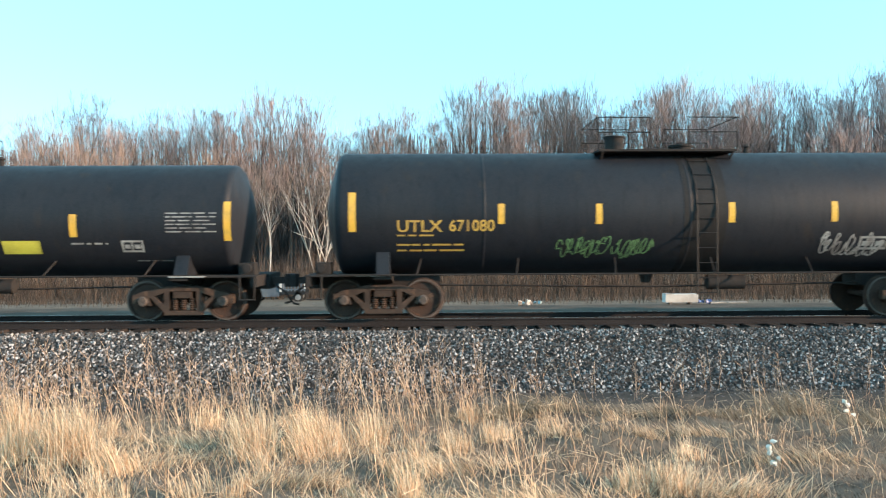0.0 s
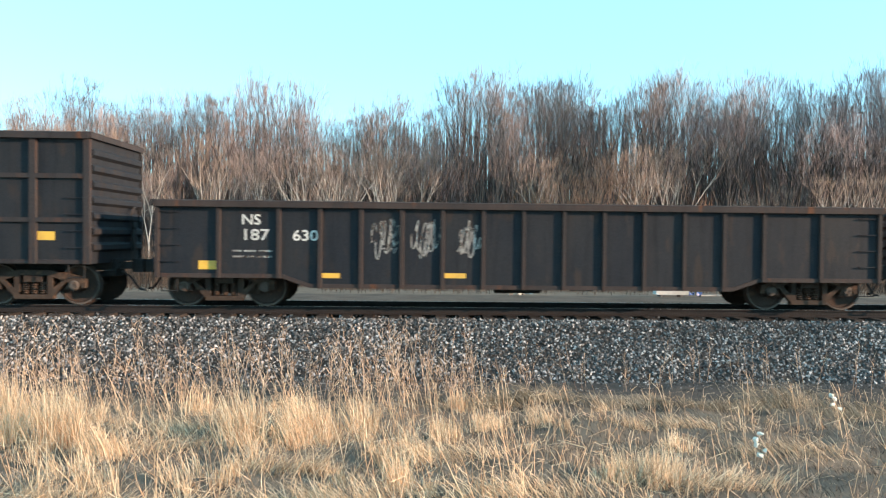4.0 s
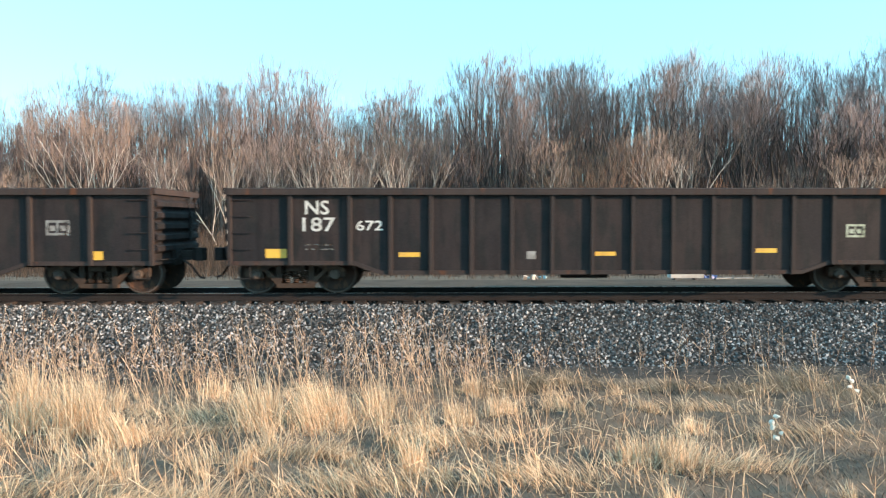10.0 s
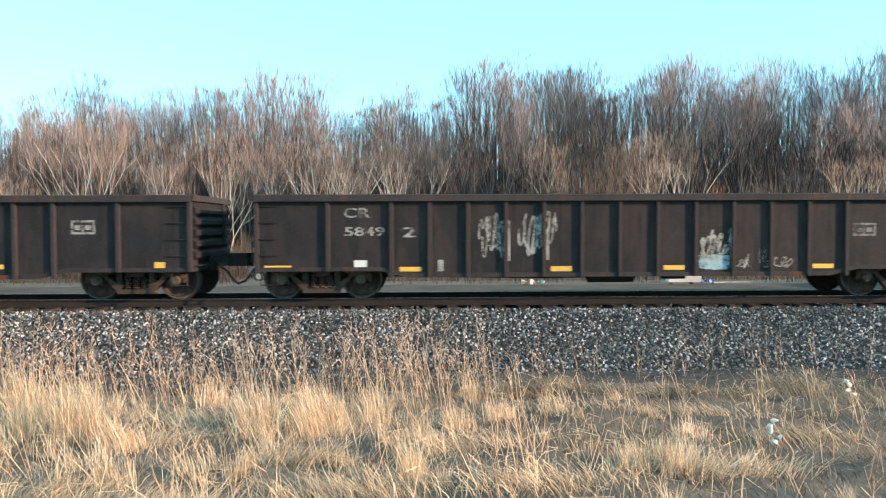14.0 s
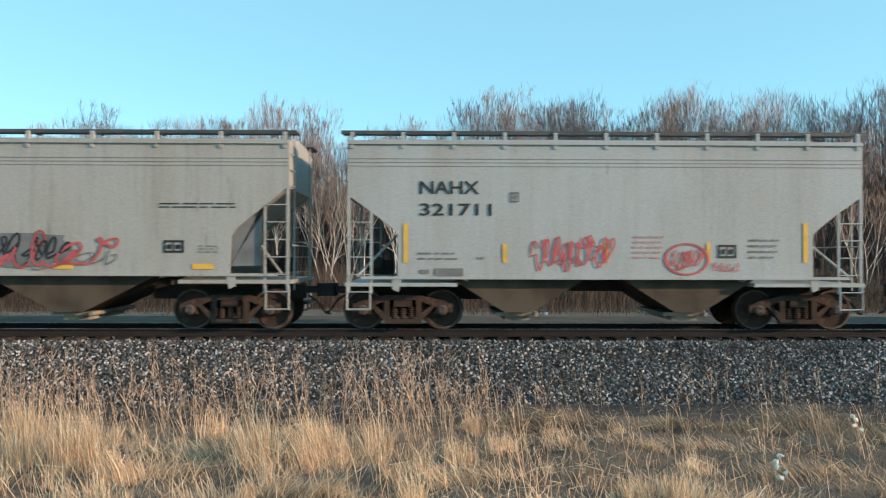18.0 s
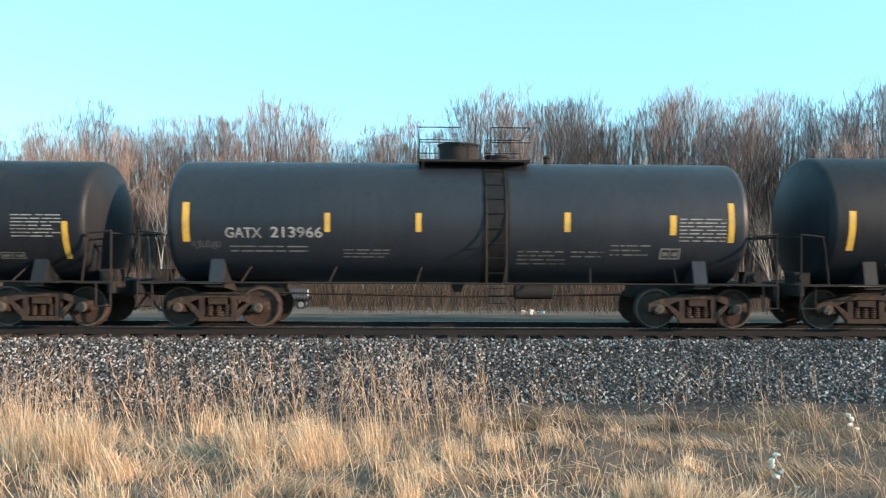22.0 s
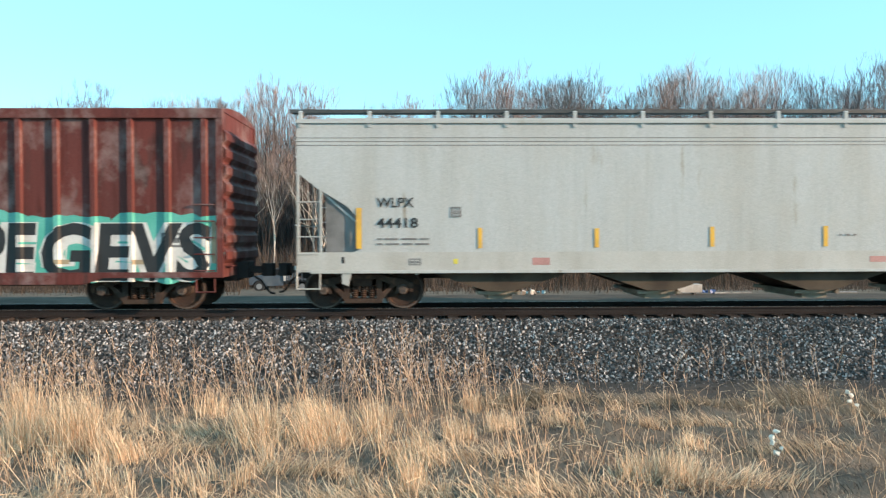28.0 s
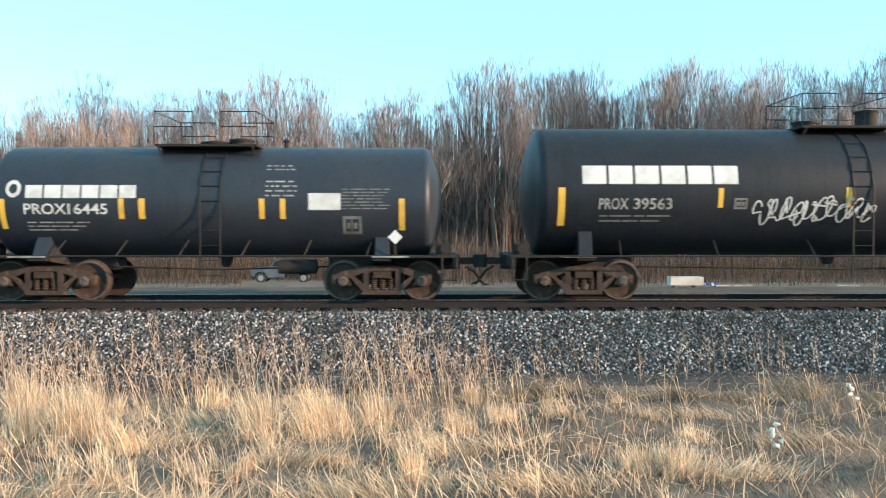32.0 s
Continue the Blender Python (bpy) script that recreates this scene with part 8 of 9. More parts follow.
marks(G[19], flat_hopper, 0.002, [
    ("text", "K", -4.09, 3.03, 1.30, 0.28, "NAHX", 0.012),
    ("text", "K", -4.09, 2.55, 1.57, 0.27, "321711", 0.012),
    ("frame", "G", -2.12, 2.85, 0.20, 0.22),
    ("reflector", "Y", -4.45, 1.52, 0.10, 0.86),
    ("reflector", "Y", -2.28, 1.53, 0.10, 0.41),
    ("reflector", "Y", -0.04, 1.53, 0.09, 0.43),
    ("reflector", "Y", 2.21, 1.54, 0.09, 0.43),
    ("reflector", "Y", 4.35, 1.54, 0.10, 0.87),
    ("bars", "G", -4.13, 1.56, 0.87, 0.23, 2),
    ("bars", "G", -2.85, 1.56, 0.21, 0.15, 1),
    ("tag", "R", -1.65, 1.37, 1.80, 0.74, 3, 7),
    ("ring", "R", 1.27, 1.25, 1.00, 0.72, 0.12),
    ("tag", "R", 1.40, 1.35, 0.75, 0.50, 4, 4),
    ("tag", "R", 2.31, 1.33, 0.63, 0.20, 5, 5),
    ("frame", "K", 2.46, 1.64, 0.41, 0.29),
    ("bars", "G", 3.15, 1.60, 0.66, 0.50, 4)])
marks(G[19], flat_hopper, 0.002, [
    ("bars", "P", 0.59, 1.60, 0.72, 0.56, 5),
    ("panel", "G", -4.09, 1.28, 0.21, 0.09),
    ("panel", "G", -3.76, 1.23, 0.62, 0.17)])
marks(G[20], flat_coil, 0.002, [
    ("ring", "W", -4.20, 1.22, 0.52, 0.50, 0.35),
    ("ring", "W", -4.05, 1.35, 0.22, 0.21, 0.5),
    ("panel", "W", -4.42, 1.36, 0.33, 0.06),
    ("panel", "W", -4.42, 1.23, 0.49, 0.09),
    ("bars", "W", -4.21, 1.76, 0.58, 0.11, 1),
    ("bars", "F", -3.07, 1.28, 1.24, 0.58, 6),
    ("bars", "F", -0.97, 1.45, 0.98, 0.20, 2),
    ("ring", "W", -0.03, 1.34, 0.47, 0.45, 0.3),
    ("blocks", "W", 0.86, 1.43, 1.94, 0.26, 10),
    ("reflector", "Y", -4.40, 0.96, 0.45, 0.11),
    ("reflector", "Y", -1.55, 0.95, 0.40, 0.11),
    ("reflector", "Y", 0.73, 0.95, 0.40, 0.11),
    ("reflector", "Y", 3.36, 0.98, 0.44, 0.11),
    ("reflector", "Y", -7.48, 0.93, 0.63, 0.12),
    ("reflector", "Y", 6.34, 0.98, 0.57, 0.11),
    ("text", "W", -4.42, 0.53, 1.45, 0.26, "CR631288", 0.012)])
marks(G[20], flat_coil, 0.002, [
    ("bars", "F", -2.39, 0.56, 0.84, 0.25, 2),
    ("bars", "F", -0.95, 0.56, 0.50, 0.25, 2),
    ("bars", "F", -0.26, 0.56, 0.36, 0.12, 1),
    ("bars", "F", 0.79, 0.56, 0.75, 0.22, 2),
    ("bars", "F", 1.82, 0.55, 0.35, 0.12, 1),
    ("bars", "D", 3.19, 0.55, 0.63, 0.19, 2),
    ("panel", "W", 4.41, 0.58, 0.16, 0.20),
    ("bars", "F", 3.92, 0.58, 0.40, 0.12, 1)])
marks(G[21], bowed_hopper, 0.002, [
    ("text", "K", -6.92, 2.65, 0.80, 0.22, "GACX", 0.012),
    ("text", "K", -6.92, 2.19, 0.71, 0.23, "8788", 0.012),
    ("bars", "G", -6.92, 1.74, 0.74, 0.18, 2),
    ("frame", "G", -5.17, 2.42, 0.25, 0.22),
    ("tag", "E", -4.70, 1.56, 0.68, 0.68, 3, 5),
    ("reflector", "Y", -7.62, 1.46, 0.88, 0.12),
    ("reflector", "Y", -5.13, 1.47, 0.31, 0.11),
    ("reflector", "Y", -2.78, 1.49, 0.40, 0.11),
    ("reflector", "Y", -0.36, 1.50, 0.35, 0.10),
    ("reflector", "Y", 4.51, 1.50, 0.44, 0.12),
    ("ring", "R", -0.48, 2.74, 0.75, 0.75, 0.12),
    ("tag", "R", -0.29, 2.99, 0.37, 0.46, 4, 3),
    ("blocks", "K", -1.54, 2.25, 1.80, 0.32, 7),
    ("blocks", "K", 0.39, 2.26, 1.00, 0.35, 5),
    ("blob", "N", 1.26, 1.50, 1.22, 0.75, 5),
    ("blob", "N", 1.13, 1.19, 1.00, 0.43, 6)])
marks(G[21], bowed_hopper, 0.002, [
    ("tag", "K", 1.45, 1.44, 1.00, 0.62, 7, 4),
    ("tag", "G", 2.63, 1.44, 1.13, 0.50, 8, 6),
    ("panel", "K", 5.02, 1.56, 0.38, 0.21),
    ("bars", "P", -6.11, 1.14, 0.68, 0.12, 2),
    ("bars", "P", -4.51, 1.16, 1.85, 0.12, 2),
    ("bars", "P", -0.86, 1.16, 1.12, 0.12, 2),
    ("blocks", "K", 7.33, 3.44, 1.44, 0.37, 4),
    ("reflector", "Y", 6.62, 1.46, 0.76, 0.12)])
marks(G[22], tank_surface(1.42, 2.4), 0.002, [
    ("reflector", "Y", -5.36, 1.48, 0.12, 0.82),
    ("reflector", "Y", -2.54, 1.89, 0.13, 0.41),
    ("reflector", "Y", -0.65, 1.91, 0.11, 0.41),
    ("reflector", "Y", 0.77, 1.92, 0.11, 0.41),
    ("reflector", "Y", 3.21, 1.94, 0.11, 0.41),
    ("reflector", "Y", 5.06, 1.53, 0.13, 0.82),
    ("text", "F", -4.41, 2.07, 0.74, 0.24, "SYRX", 0.012),
    ("text", "F", -3.58, 2.07, 1.07, 0.24, "200179", 0.012),
    ("bars", "D", -4.33, 1.63, 1.38, 0.23, 2),
    ("diamond", "W", 1.81, 2.18, 1.30, 1.04),
    ("diamond", "B", 1.96, 2.31, 1.00, 0.78, 0.003),
    ("blob", "W", 2.09, 2.28, 0.63, 0.74, 3),
    ("blocks", "D", 1.88, 1.70, 1.26, 0.40, 3),
    ("bars", "F", 3.95, 1.99, 1.09, 0.54, 7),
    ("frame", "D", 3.62, 1.52, 0.55, 0.15),
    ("bars", "D", -2.52, 1.41, 0.61, 0.08, 1)])
marks(G[23], tank_surface(1.42, 2.42), 0.002, [
    ("reflector", "Y", -6.10, 1.92, 0.15, 0.87),
    ("reflector", "Y", -2.99, 2.15, 0.12, 0.42),
    ("reflector", "Y", -0.98, 2.16, 0.12, 0.42),
    ("reflector", "Y", 2.31, 2.18, 0.13, 0.43),
    ("reflector", "Y", 4.66, 2.12, 0.14, 0.44),
    ("reflector", "Y", 5.97, 1.96, 0.13, 0.88),
    ("text", "F", -5.17, 2.01, 0.80, 0.23, "GATX", 0.012),
    ("text", "F", -4.18, 2.02, 1.14, 0.24, "213966", 0.012),
    ("bars", "D", -5.08, 1.68, 1.71, 0.20, 2),
    ("bars", "D", -2.59, 1.57, 1.03, 0.23, 3),
    ("bars", "D", 1.29, 1.43, 1.08, 0.36, 4),
    ("bars", "D", 2.49, 1.59, 0.70, 0.20, 2),
    ("bars", "D", 3.36, 1.63, 0.89, 0.31, 3),
    ("frame", "D", 4.48, 1.58, 0.46, 0.25),
    ("bars", "F", 4.88, 1.96, 1.04, 0.56, 7),
    ("tag", "D", -5.91, 1.77, 0.62, 0.19, 3, 4)])
marks(G[24], tank_surface(1.53, 2.5), 0.002, [
    ("reflector", "Y", -7.71, 1.80, 0.15, 0.88),
    ("reflector", "Y", -4.63, 2.10, 0.13, 0.45),
    ("reflector", "Y", -1.80, 2.10, 0.14, 0.46),
    ("reflector", "Y", 1.10, 2.10, 0.14, 0.46),
    ("reflector", "Y", 4.36, 2.13, 0.15, 0.45),
    ("reflector", "Y", 7.49, 1.84, 0.16, 0.89),
    ("text", "W", -6.69, 1.69, 0.89, 0.22, "SHPX", 0.012),
    ("text", "W", -5.60, 1.70, 1.17, 0.22, "214880", 0.012),
    ("frame", "G", -4.13, 1.70, 0.30, 0.26),
    ("bars", "F", -6.67, 1.44, 1.99, 0.21, 2),
    ("bars", "F", 2.64, 1.61, 1.16, 0.13, 1),
    ("frame", "F", 4.68, 1.43, 0.60, 0.31),
    ("bars", "F", 6.31, 1.97, 1.10, 0.51, 7),
    ("diamond", "D", 5.95, 1.15, 0.32, 0.37),
    ("bars", "F", -0.19, 3.34, 0.35, 0.08, 1),
    ("bars", "D", 0.87, 1.17, 0.45, 0.16, 2)])
marks(G[25], tank_surface(1.4, 2.33), 0.002, [
    ("reflector", "Y", -5.71, 1.83, 0.15, 0.89),
    ("reflector", "Y", -3.05, 1.99, 0.12, 0.42),
    ("reflector", "Y", -1.06, 1.99, 0.12, 0.42),
    ("reflector", "Y", 0.92, 2.01, 0.12, 0.42),
    ("reflector", "Y", 2.98, 2.03, 0.11, 0.40),
    ("reflector", "Y", 5.58, 1.85, 0.14, 0.86),
    ("text", "K", -5.12, 1.86, 0.79, 0.22, "GATX", 0.012),
    ("text", "K", -4.17, 1.86, 0.95, 0.22, "63201", 0.012),
    ("bars", "G", -5.09, 1.50, 1.90, 0.30, 3),
    ("bars", "G", -2.62, 1.80, 0.87, 0.19, 2),
    ("bars", "G", -1.63, 1.71, 0.27, 0.05, 1),
    ("panel", "J", 1.44, 1.89, 0.72, 0.25),
    ("bars", "G", 1.47, 1.93, 0.64, 0.17, 2),
    ("bars", "G", 1.44, 1.67, 1.20, 0.14, 2),
    ("bars", "G", 3.02, 1.70, 0.42, 0.09, 1),
    ("bars", "G", 3.98, 1.89, 1.08, 0.46, 6)])
marks(G[25], tank_surface(1.4, 2.33), 0.002, [
    ("panel", "K", 4.03, 1.47, 0.41, 0.20)])
marks(G[26], tank_surface(1.4, 2.33), 0.002, [
    ("reflector", "Y", -5.56, 1.94, 0.11, 0.87),
    ("reflector", "Y", -2.09, 2.14, 0.11, 0.42),
    ("reflector", "Y", 1.46, 2.16, 0.13, 0.45),
    ("reflector", "Y", 3.08, 2.15, 0.13, 0.45),
    ("reflector", "Y", 5.53, 1.99, 0.13, 0.85),
    ("text", "K", -5.18, 2.03, 0.70, 0.22, "TILX", 0.012),
    ("text", "K", -4.32, 2.02, 1.09, 0.22, "110969", 0.012),
    ("bars", "G", -5.15, 1.66, 1.74, 0.22, 2),
    ("bars", "G", -2.64, 1.40, 1.04, 0.47, 6),
    ("bars", "G", 1.61, 1.76, 1.14, 0.06, 1),
    ("bars", "G", 3.58, 1.64, 0.96, 0.19, 2),
    ("bars", "G", 4.42, 2.01, 1.05, 0.54, 7),
    ("panel", "K", 4.69, 1.56, 0.40, 0.23)])
marks(G[27], flat_gondola, 0.002, [
    ("text", "F", -8.67, 2.12, 0.56, 0.74, "K", 0.012),
    ("text", "F", -7.83, 2.11, 0.52, 0.74, "C", 0.012),
    ("text", "F", -6.96, 2.10, 0.50, 0.74, "S", 0.012),
    ("text", "F", -8.58, 1.61, 0.40, 0.30, "12", 0.012),
    ("text", "F", -7.81, 1.60, 0.41, 0.30, "95", 0.012),
    ("text", "F", -6.94, 1.62, 0.47, 0.30, "65", 0.012),
    ("bars", "F", -8.62, 1.11, 0.37, 0.25, 2),
    ("tag", "F", -7.90, 1.13, 0.40, 0.30, 3, 3),
    ("tag", "F", -9.26, 1.61, 0.33, 0.31, 4, 4),
    ("tag", "W", -7.31, 1.44, 0.35, 0.66, 5, 4),
    ("bars", "D", -8.56, 3.98, 0.37, 0.12, 1),
    ("blob", "L", -6.60, 0.67, 1.87, 1.79, 5),
    ("blob", "B", -4.79, 0.66, 0.87, 1.82, 6),
    ("blob", "L", -4.23, 0.65, 1.06, 1.07, 7),
    ("blob", "B", -3.91, 1.09, 1.69, 1.47, 8),
    ("piece", "B", -6.53, 0.67, 4.35, 1.86, "PEMB", ((0.05, "K"), (0.025, "B"),))], BOX_POSTS[27])
marks(G[27], flat_gondola, 0.002, [
    ("tag", "L", -6.66, 0.64, 2.62, 0.85, 9, 6),
    ("piece", "L", 1.82, 0.57, 1.97, 1.84, "8S", ((0.05, "K"), (0.03, "L"),)),
    ("reflector", "Y", -9.45, 1.11, 0.16, 0.87),
    ("reflector", "Y", -7.02, 1.09, 0.11, 0.45),
    ("reflector", "Y", -4.54, 1.07, 0.12, 0.47),
    ("reflector", "Y", -2.25, 0.99, 0.13, 0.51),
    ("tag", "F", -2.69, 2.50, 0.29, 0.34, 7, 2),
    ("bars", "F", -1.78, 2.52, 0.31, 0.54, 4),
    ("bars", "F", -1.15, 2.85, 0.73, 0.29, 3),
    ("tag", "F", -1.97, 1.08, 0.57, 0.75, 8, 4),
    ("tag", "F", -1.22, 1.33, 0.57, 0.63, 9, 4),
    ("tag", "F", -0.71, 1.01, 1.20, 0.81, 10, 6),
    ("tag", "F", 1.00, 1.56, 0.38, 0.38, 11, 3),
    ("reflector", "Y", -0.44, 0.90, 0.46, 0.10),
    ("panel", "W", -0.27, 2.47, 0.18, 0.15),
    ("panel", "F", -9.51, 0.82, 0.37, 0.10)], BOX_POSTS[27])
marks(G[28], flat_gondola, 0.002, [
    ("blob", "T", 1.79, 0.60, 1.91, 1.61, 21),
    ("blob", "T", 3.20, 0.59, 2.23, 1.69, 22),
    ("blob", "T", 4.93, 0.59, 2.24, 1.61, 23),
    ("blob", "T", 6.80, 0.61, 2.69, 1.61, 24),
    ("piece", "W", 2.19, 0.62, 3.26, 1.36, "HYPE", ((0.12, "W"), (0.03, "K"),)),
    ("piece", "W", 5.45, 0.66, 3.77, 1.32, "GEVS", ((0.12, "W"), (0.03, "K"),)),
    ("reflector", "N", 2.46, 1.07, 0.28, 0.09),
    ("reflector", "N", 3.88, 1.05, 0.46, 0.11),
    ("reflector", "N", 5.68, 1.06, 0.43, 0.10),
    ("reflector", "N", 7.48, 1.05, 0.34, 0.10),
    ("frame", "G", 8.10, 1.42, 0.46, 0.32),
    ("reflector", "N", 9.19, 1.07, 0.10, 0.91),
    ("reflector", "Y", -1.92, 1.02, 0.17, 0.46),
    ("reflector", "Y", 0.25, 1.14, 0.15, 0.46),
    ("blob", "F", -3.42, 0.70, 0.61, 0.89, 3),
    ("tag", "D", -2.46, 1.33, 0.48, 0.37, 4, 4)], BOX_POSTS[28])
marks(G[28], flat_gondola, 0.002, [
    ("reflector", "Y", -2.44, 1.14, 0.49, 0.11),
    ("blob", "N", -2.59, 0.62, 0.76, 0.39, 5),
    ("bars", "F", -1.05, 2.77, 0.60, 0.37, 3),
    ("tag", "D", -0.85, 1.51, 0.59, 0.37, 6, 5),
    ("panel", "W", -1.62, 2.78, 0.12, 0.32),
    ("panel", "F", 0.07, 2.41, 0.21, 0.15),
    ("panel", "F", -0.08, 1.65, 0.16, 0.20),
    ("bars", "F", 2.35, 2.24, 0.34, 0.31, 2)], BOX_POSTS[28])
marks(G[29], flat_hopper, 0.002, [
    ("text", "K", -7.33, 2.28, 0.81, 0.21, "WLPX", 0.012),
    ("text", "K", -7.33, 1.83, 0.90, 0.22, "44418", 0.012),
    ("bars", "G", -7.33, 1.43, 1.15, 0.22, 2),
    ("frame", "G", -5.71, 2.06, 0.22, 0.23),
    ("reflector", "Y", -7.78, 1.38, 0.12, 0.89),
    ("reflector", "Y", -5.12, 1.38, 0.09, 0.45),
    ("reflector", "Y", -2.56, 1.39, 0.10, 0.42),
    ("reflector", "Y", -0.01, 1.40, 0.10, 0.44),
    ("reflector", "Y", 2.51, 1.40, 0.10, 0.45),
    ("panel", "P", -3.93, 1.01, 0.39, 0.16),
    ("panel", "P", 3.54, 1.05, 0.38, 0.13),
    ("frame", "G", -6.64, 1.01, 0.27, 0.15),
    ("panel", "J", -5.66, 1.04, 0.10, 0.11),
    ("panel", "K", -8.10, 1.06, 0.06, 0.14),
    ("bars", "G", 2.86, 1.60, 0.38, 0.12, 1),
    ("frame", "K", 5.71, 1.51, 0.38, 0.26)])
marks(G[29], flat_hopper, 0.002, [
    ("bars", "G", 6.40, 1.73, 0.59, 0.33, 4),
    ("reflector", "Y", 4.98, 1.45, 0.12, 0.39),
    ("reflector", "Y", 7.53, 1.42, 0.12, 0.84)])
marks(G[30], tank_surface(1.3, 2.24), 0.002, [
    ("reflector", "Y", -4.70, 1.48, 0.11, 0.78),
    ("reflector", "Y", -1.68, 1.83, 0.13, 0.43),
    ("reflector", "Y", -1.18, 1.84, 0.13, 0.43),
    ("reflector", "Y", 0.88, 1.85, 0.13, 0.43),
    ("reflector", "Y", 1.34, 1.85, 0.13, 0.43),
    ("reflector", "Y", 4.35, 1.58, 0.14, 0.71),
    ("blocks", "W", -3.98, 2.42, 2.40, 0.32, 6),
    ("ring", "W", -4.48, 2.42, 0.35, 0.37, 0.45),
    ("text", "W", -3.98, 2.02, 0.61, 0.24, "PROX", 0.012),
    ("text", "W", -3.24, 2.03, 0.74, 0.24, "17147", 0.012),
    ("bars", "F", -3.98, 1.74, 1.42, 0.20, 2),
    ("bars", "F", -1.24, 2.50, 0.50, 0.31, 4),
    ("panel", "J", 1.36, 2.47, 0.71, 0.36),
    ("frame", "F", 2.26, 1.97, 0.43, 0.33),
    ("bars", "F", 2.91, 2.00, 1.07, 0.53, 7),
    ("bars", "F", 2.95, 1.70, 0.70, 0.10, 1)])
marks(G[31], tank_surface(1.3, 2.22), 0.002, [
    ("reflector", "Y", -4.65, 1.55, 0.13, 0.81),
    ("reflector", "Y", -2.08, 1.97, 0.11, 0.41),
    ("reflector", "Y", 0.57, 1.97, 0.11, 0.44),
    ("reflector", "Y", 2.09, 1.96, 0.11, 0.44),
    ("reflector", "Y", 4.35, 1.69, 0.11, 0.72),
    ("blocks", "W", -3.98, 2.43, 2.42, 0.29, 6),
    ("ring", "W", -4.45, 2.43, 0.35, 0.37, 0.45),
    ("text", "W", -3.99, 2.07, 0.90, 0.22, "PROX", 0.012),
    ("text", "W", -2.99, 2.08, 0.88, 0.23, "16746", 0.012),
    ("bars", "F", -3.97, 1.69, 1.51, 0.28, 3),
    ("bars", "F", -1.90, 2.84, 0.63, 0.24, 3),
    ("panel", "F", 2.41, 1.92, 0.67, 0.35),
    ("bars", "F", 3.16, 1.89, 1.09, 0.53, 7),
    ("bars", "F", 2.32, 1.61, 0.80, 0.16, 2)])
marks(G[32], tank_surface(1.3, 2.2), 0.002, [
    ("reflector", "Y", -4.79, 1.54, 0.12, 0.75),
    ("reflector", "Y", -2.31, 1.84, 0.12, 0.45),
    ("reflector", "Y", -0.94, 1.84, 0.11, 0.45),
    ("reflector", "Y", 1.03, 1.84, 0.11, 0.45),
    ("reflector", "Y", 3.03, 1.83, 0.13, 0.45),
    ("reflector", "Y", 4.74, 1.55, 0.13, 0.73),
    ("text", "W", -4.16, 1.99, 0.86, 0.21, "ACFX", 0.012),
    ("text", "W", -3.23, 1.99, 0.86, 0.21, "95191", 0.012),
    ("bars", "F", -4.18, 1.66, 1.54, 0.23, 2),
    ("bars", "F", 1.11, 2.59, 0.63, 0.18, 2),
    ("panel", "F", 2.41, 2.37, 0.75, 0.28),
    ("bars", "F", 3.18, 1.87, 1.04, 0.48, 6),
    ("bars", "F", 1.09, 1.53, 0.82, 0.37, 4),
    ("frame", "F", 3.17, 1.63, 0.44, 0.20)])
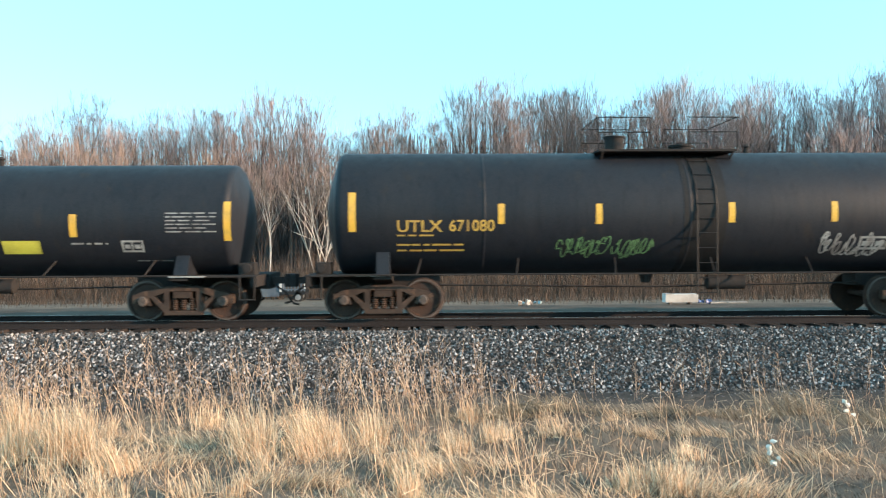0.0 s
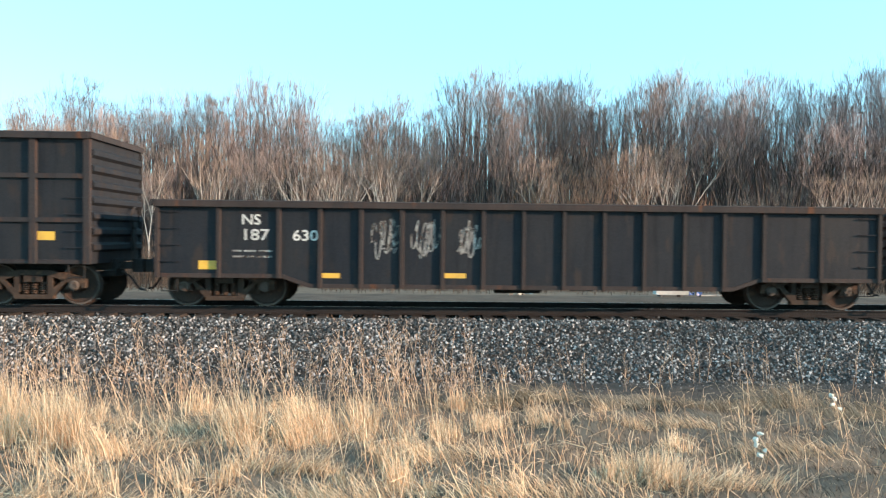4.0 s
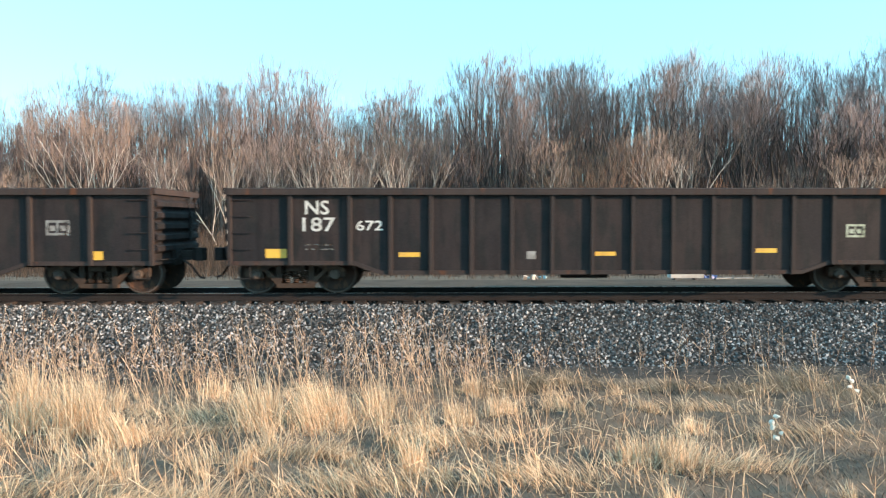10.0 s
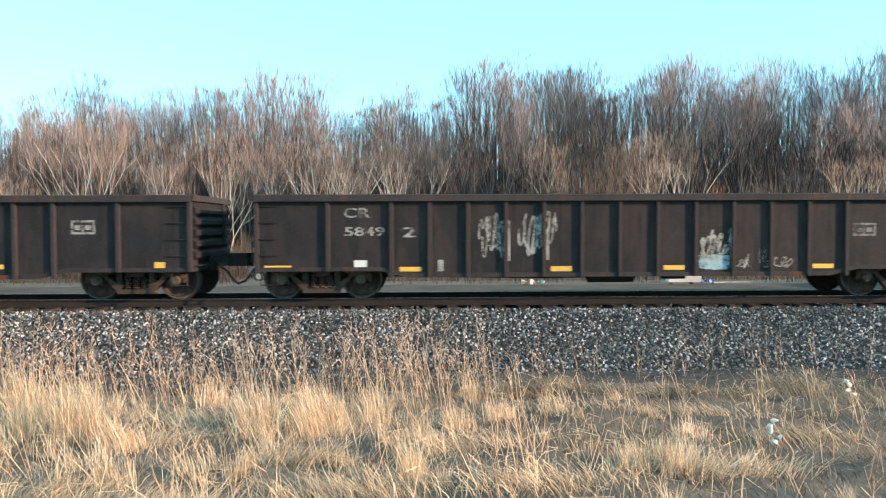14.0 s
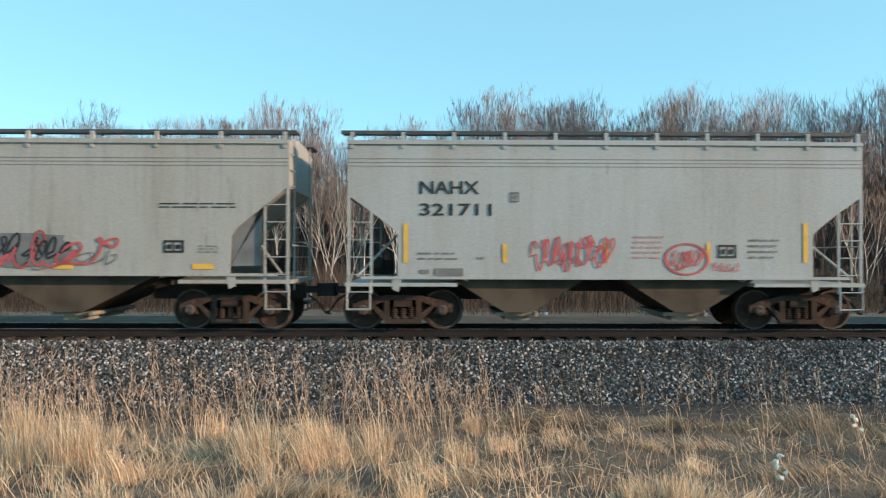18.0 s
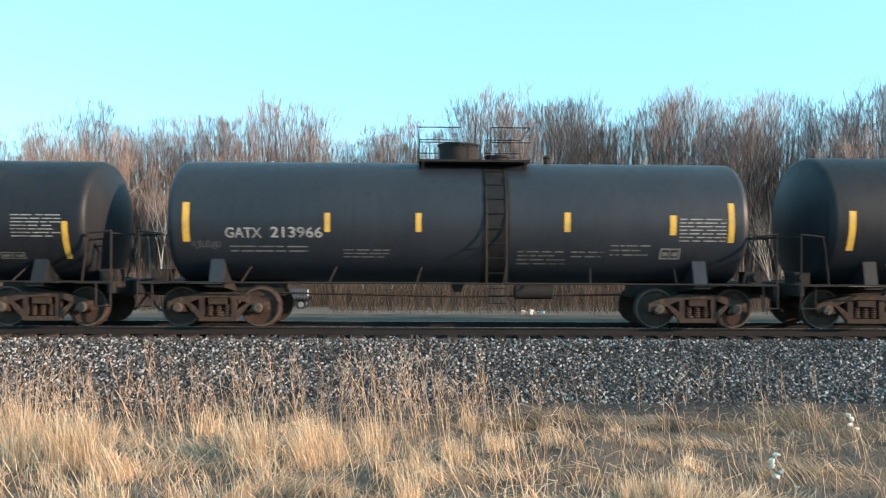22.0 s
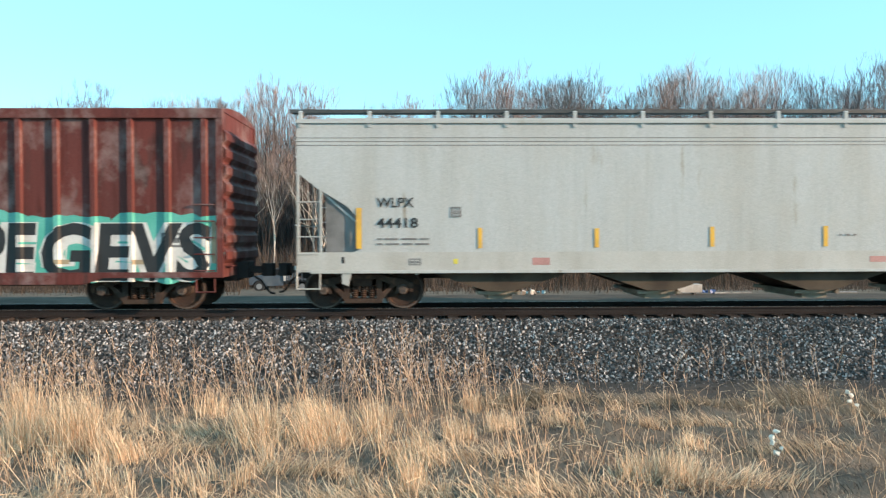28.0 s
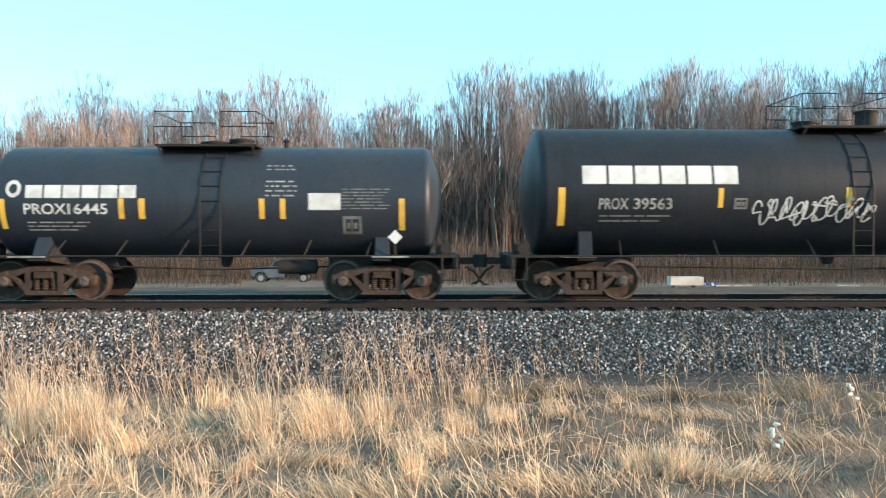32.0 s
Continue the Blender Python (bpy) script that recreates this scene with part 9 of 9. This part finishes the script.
marks(G[33], tank_surface(1.3, 2.25), 0.002, [
    ("reflector", "Y", -4.62, 1.63, 0.12, 0.66),
    ("reflector", "Y", -2.02, 1.85, 0.12, 0.45),
    ("reflector", "Y", -1.58, 1.85, 0.14, 0.45),
    ("reflector", "Y", 1.07, 1.85, 0.12, 0.45),
    ("reflector", "Y", 1.53, 1.85, 0.12, 0.45),
    ("reflector", "Y", 4.16, 1.60, 0.13, 0.70),
    ("blocks", "W", -4.07, 2.31, 2.46, 0.30, 6),
    ("ring", "W", -4.48, 2.32, 0.33, 0.39, 0.45),
    ("text", "W", -4.09, 1.95, 0.93, 0.24, "PROX", 0.012),
    ("text", "W", -3.13, 1.95, 0.87, 0.24, "16445", 0.012),
    ("bars", "F", -4.05, 1.57, 1.37, 0.25, 3),
    ("bars", "F", 1.21, 2.92, 0.63, 0.17, 2),
    ("bars", "F", 1.21, 2.32, 0.69, 0.42, 4),
    ("panel", "W", 2.16, 2.05, 0.71, 0.37),
    ("bars", "D", 2.90, 2.05, 1.06, 0.50, 7),
    ("frame", "D", 2.91, 1.51, 0.42, 0.40)])
marks(G[34], tank_surface(1.5, 2.5), 0.002, [
    ("reflector", "Y", -6.75, 1.70, 0.15, 0.84),
    ("reflector", "Y", -3.21, 2.10, 0.11, 0.43),
    ("reflector", "Y", -0.37, 2.11, 0.13, 0.44),
    ("blocks", "W", -6.25, 2.62, 3.50, 0.43, 6),
    ("text", "F", -5.85, 2.06, 0.65, 0.25, "PROX", 0.012),
    ("text", "F", -5.08, 2.06, 0.85, 0.25, "39563", 0.012),
    ("bars", "D", -5.83, 1.76, 1.57, 0.22, 2),
    ("frame", "D", -2.85, 2.07, 0.29, 0.24),
    ("tag", "W", -2.41, 1.73, 2.72, 0.62, 3, 8)])



def motions():
    def travel(t):
        """How far the train has gone by t seconds, in metres."""
        return 17.5511 * t - 9.9164e-3 * t * t - 1.9805e-4 * t ** 3

    for car, u in CARS:
        walk(car, [(t, pose(u - travel(t), 0, 0)) for t in (0, 4, 8, 12, 16, 20, 24, 28, 32)])
    for w, dx, u in SETS:
        rows, last = [], None
        for f in range(0, 961):
            t = f / FPS
            if abs(u + dx - travel(t)) < 16:
                if last is None and f > 0:
                    rows.append((0, pose(dx, 0, WHEEL_R, 0, -math.degrees(travel(t) / WHEEL_R) % 360, 0)))
                last = pose(dx, 0, WHEEL_R, 0, -math.degrees(travel(t) / WHEEL_R) % 360, 0)
                rows.append((t, last))
        if not rows:
            continue
        if rows[-1][0] < 32:
            rows.append((32, last))
        walk(w, rows)


motions()
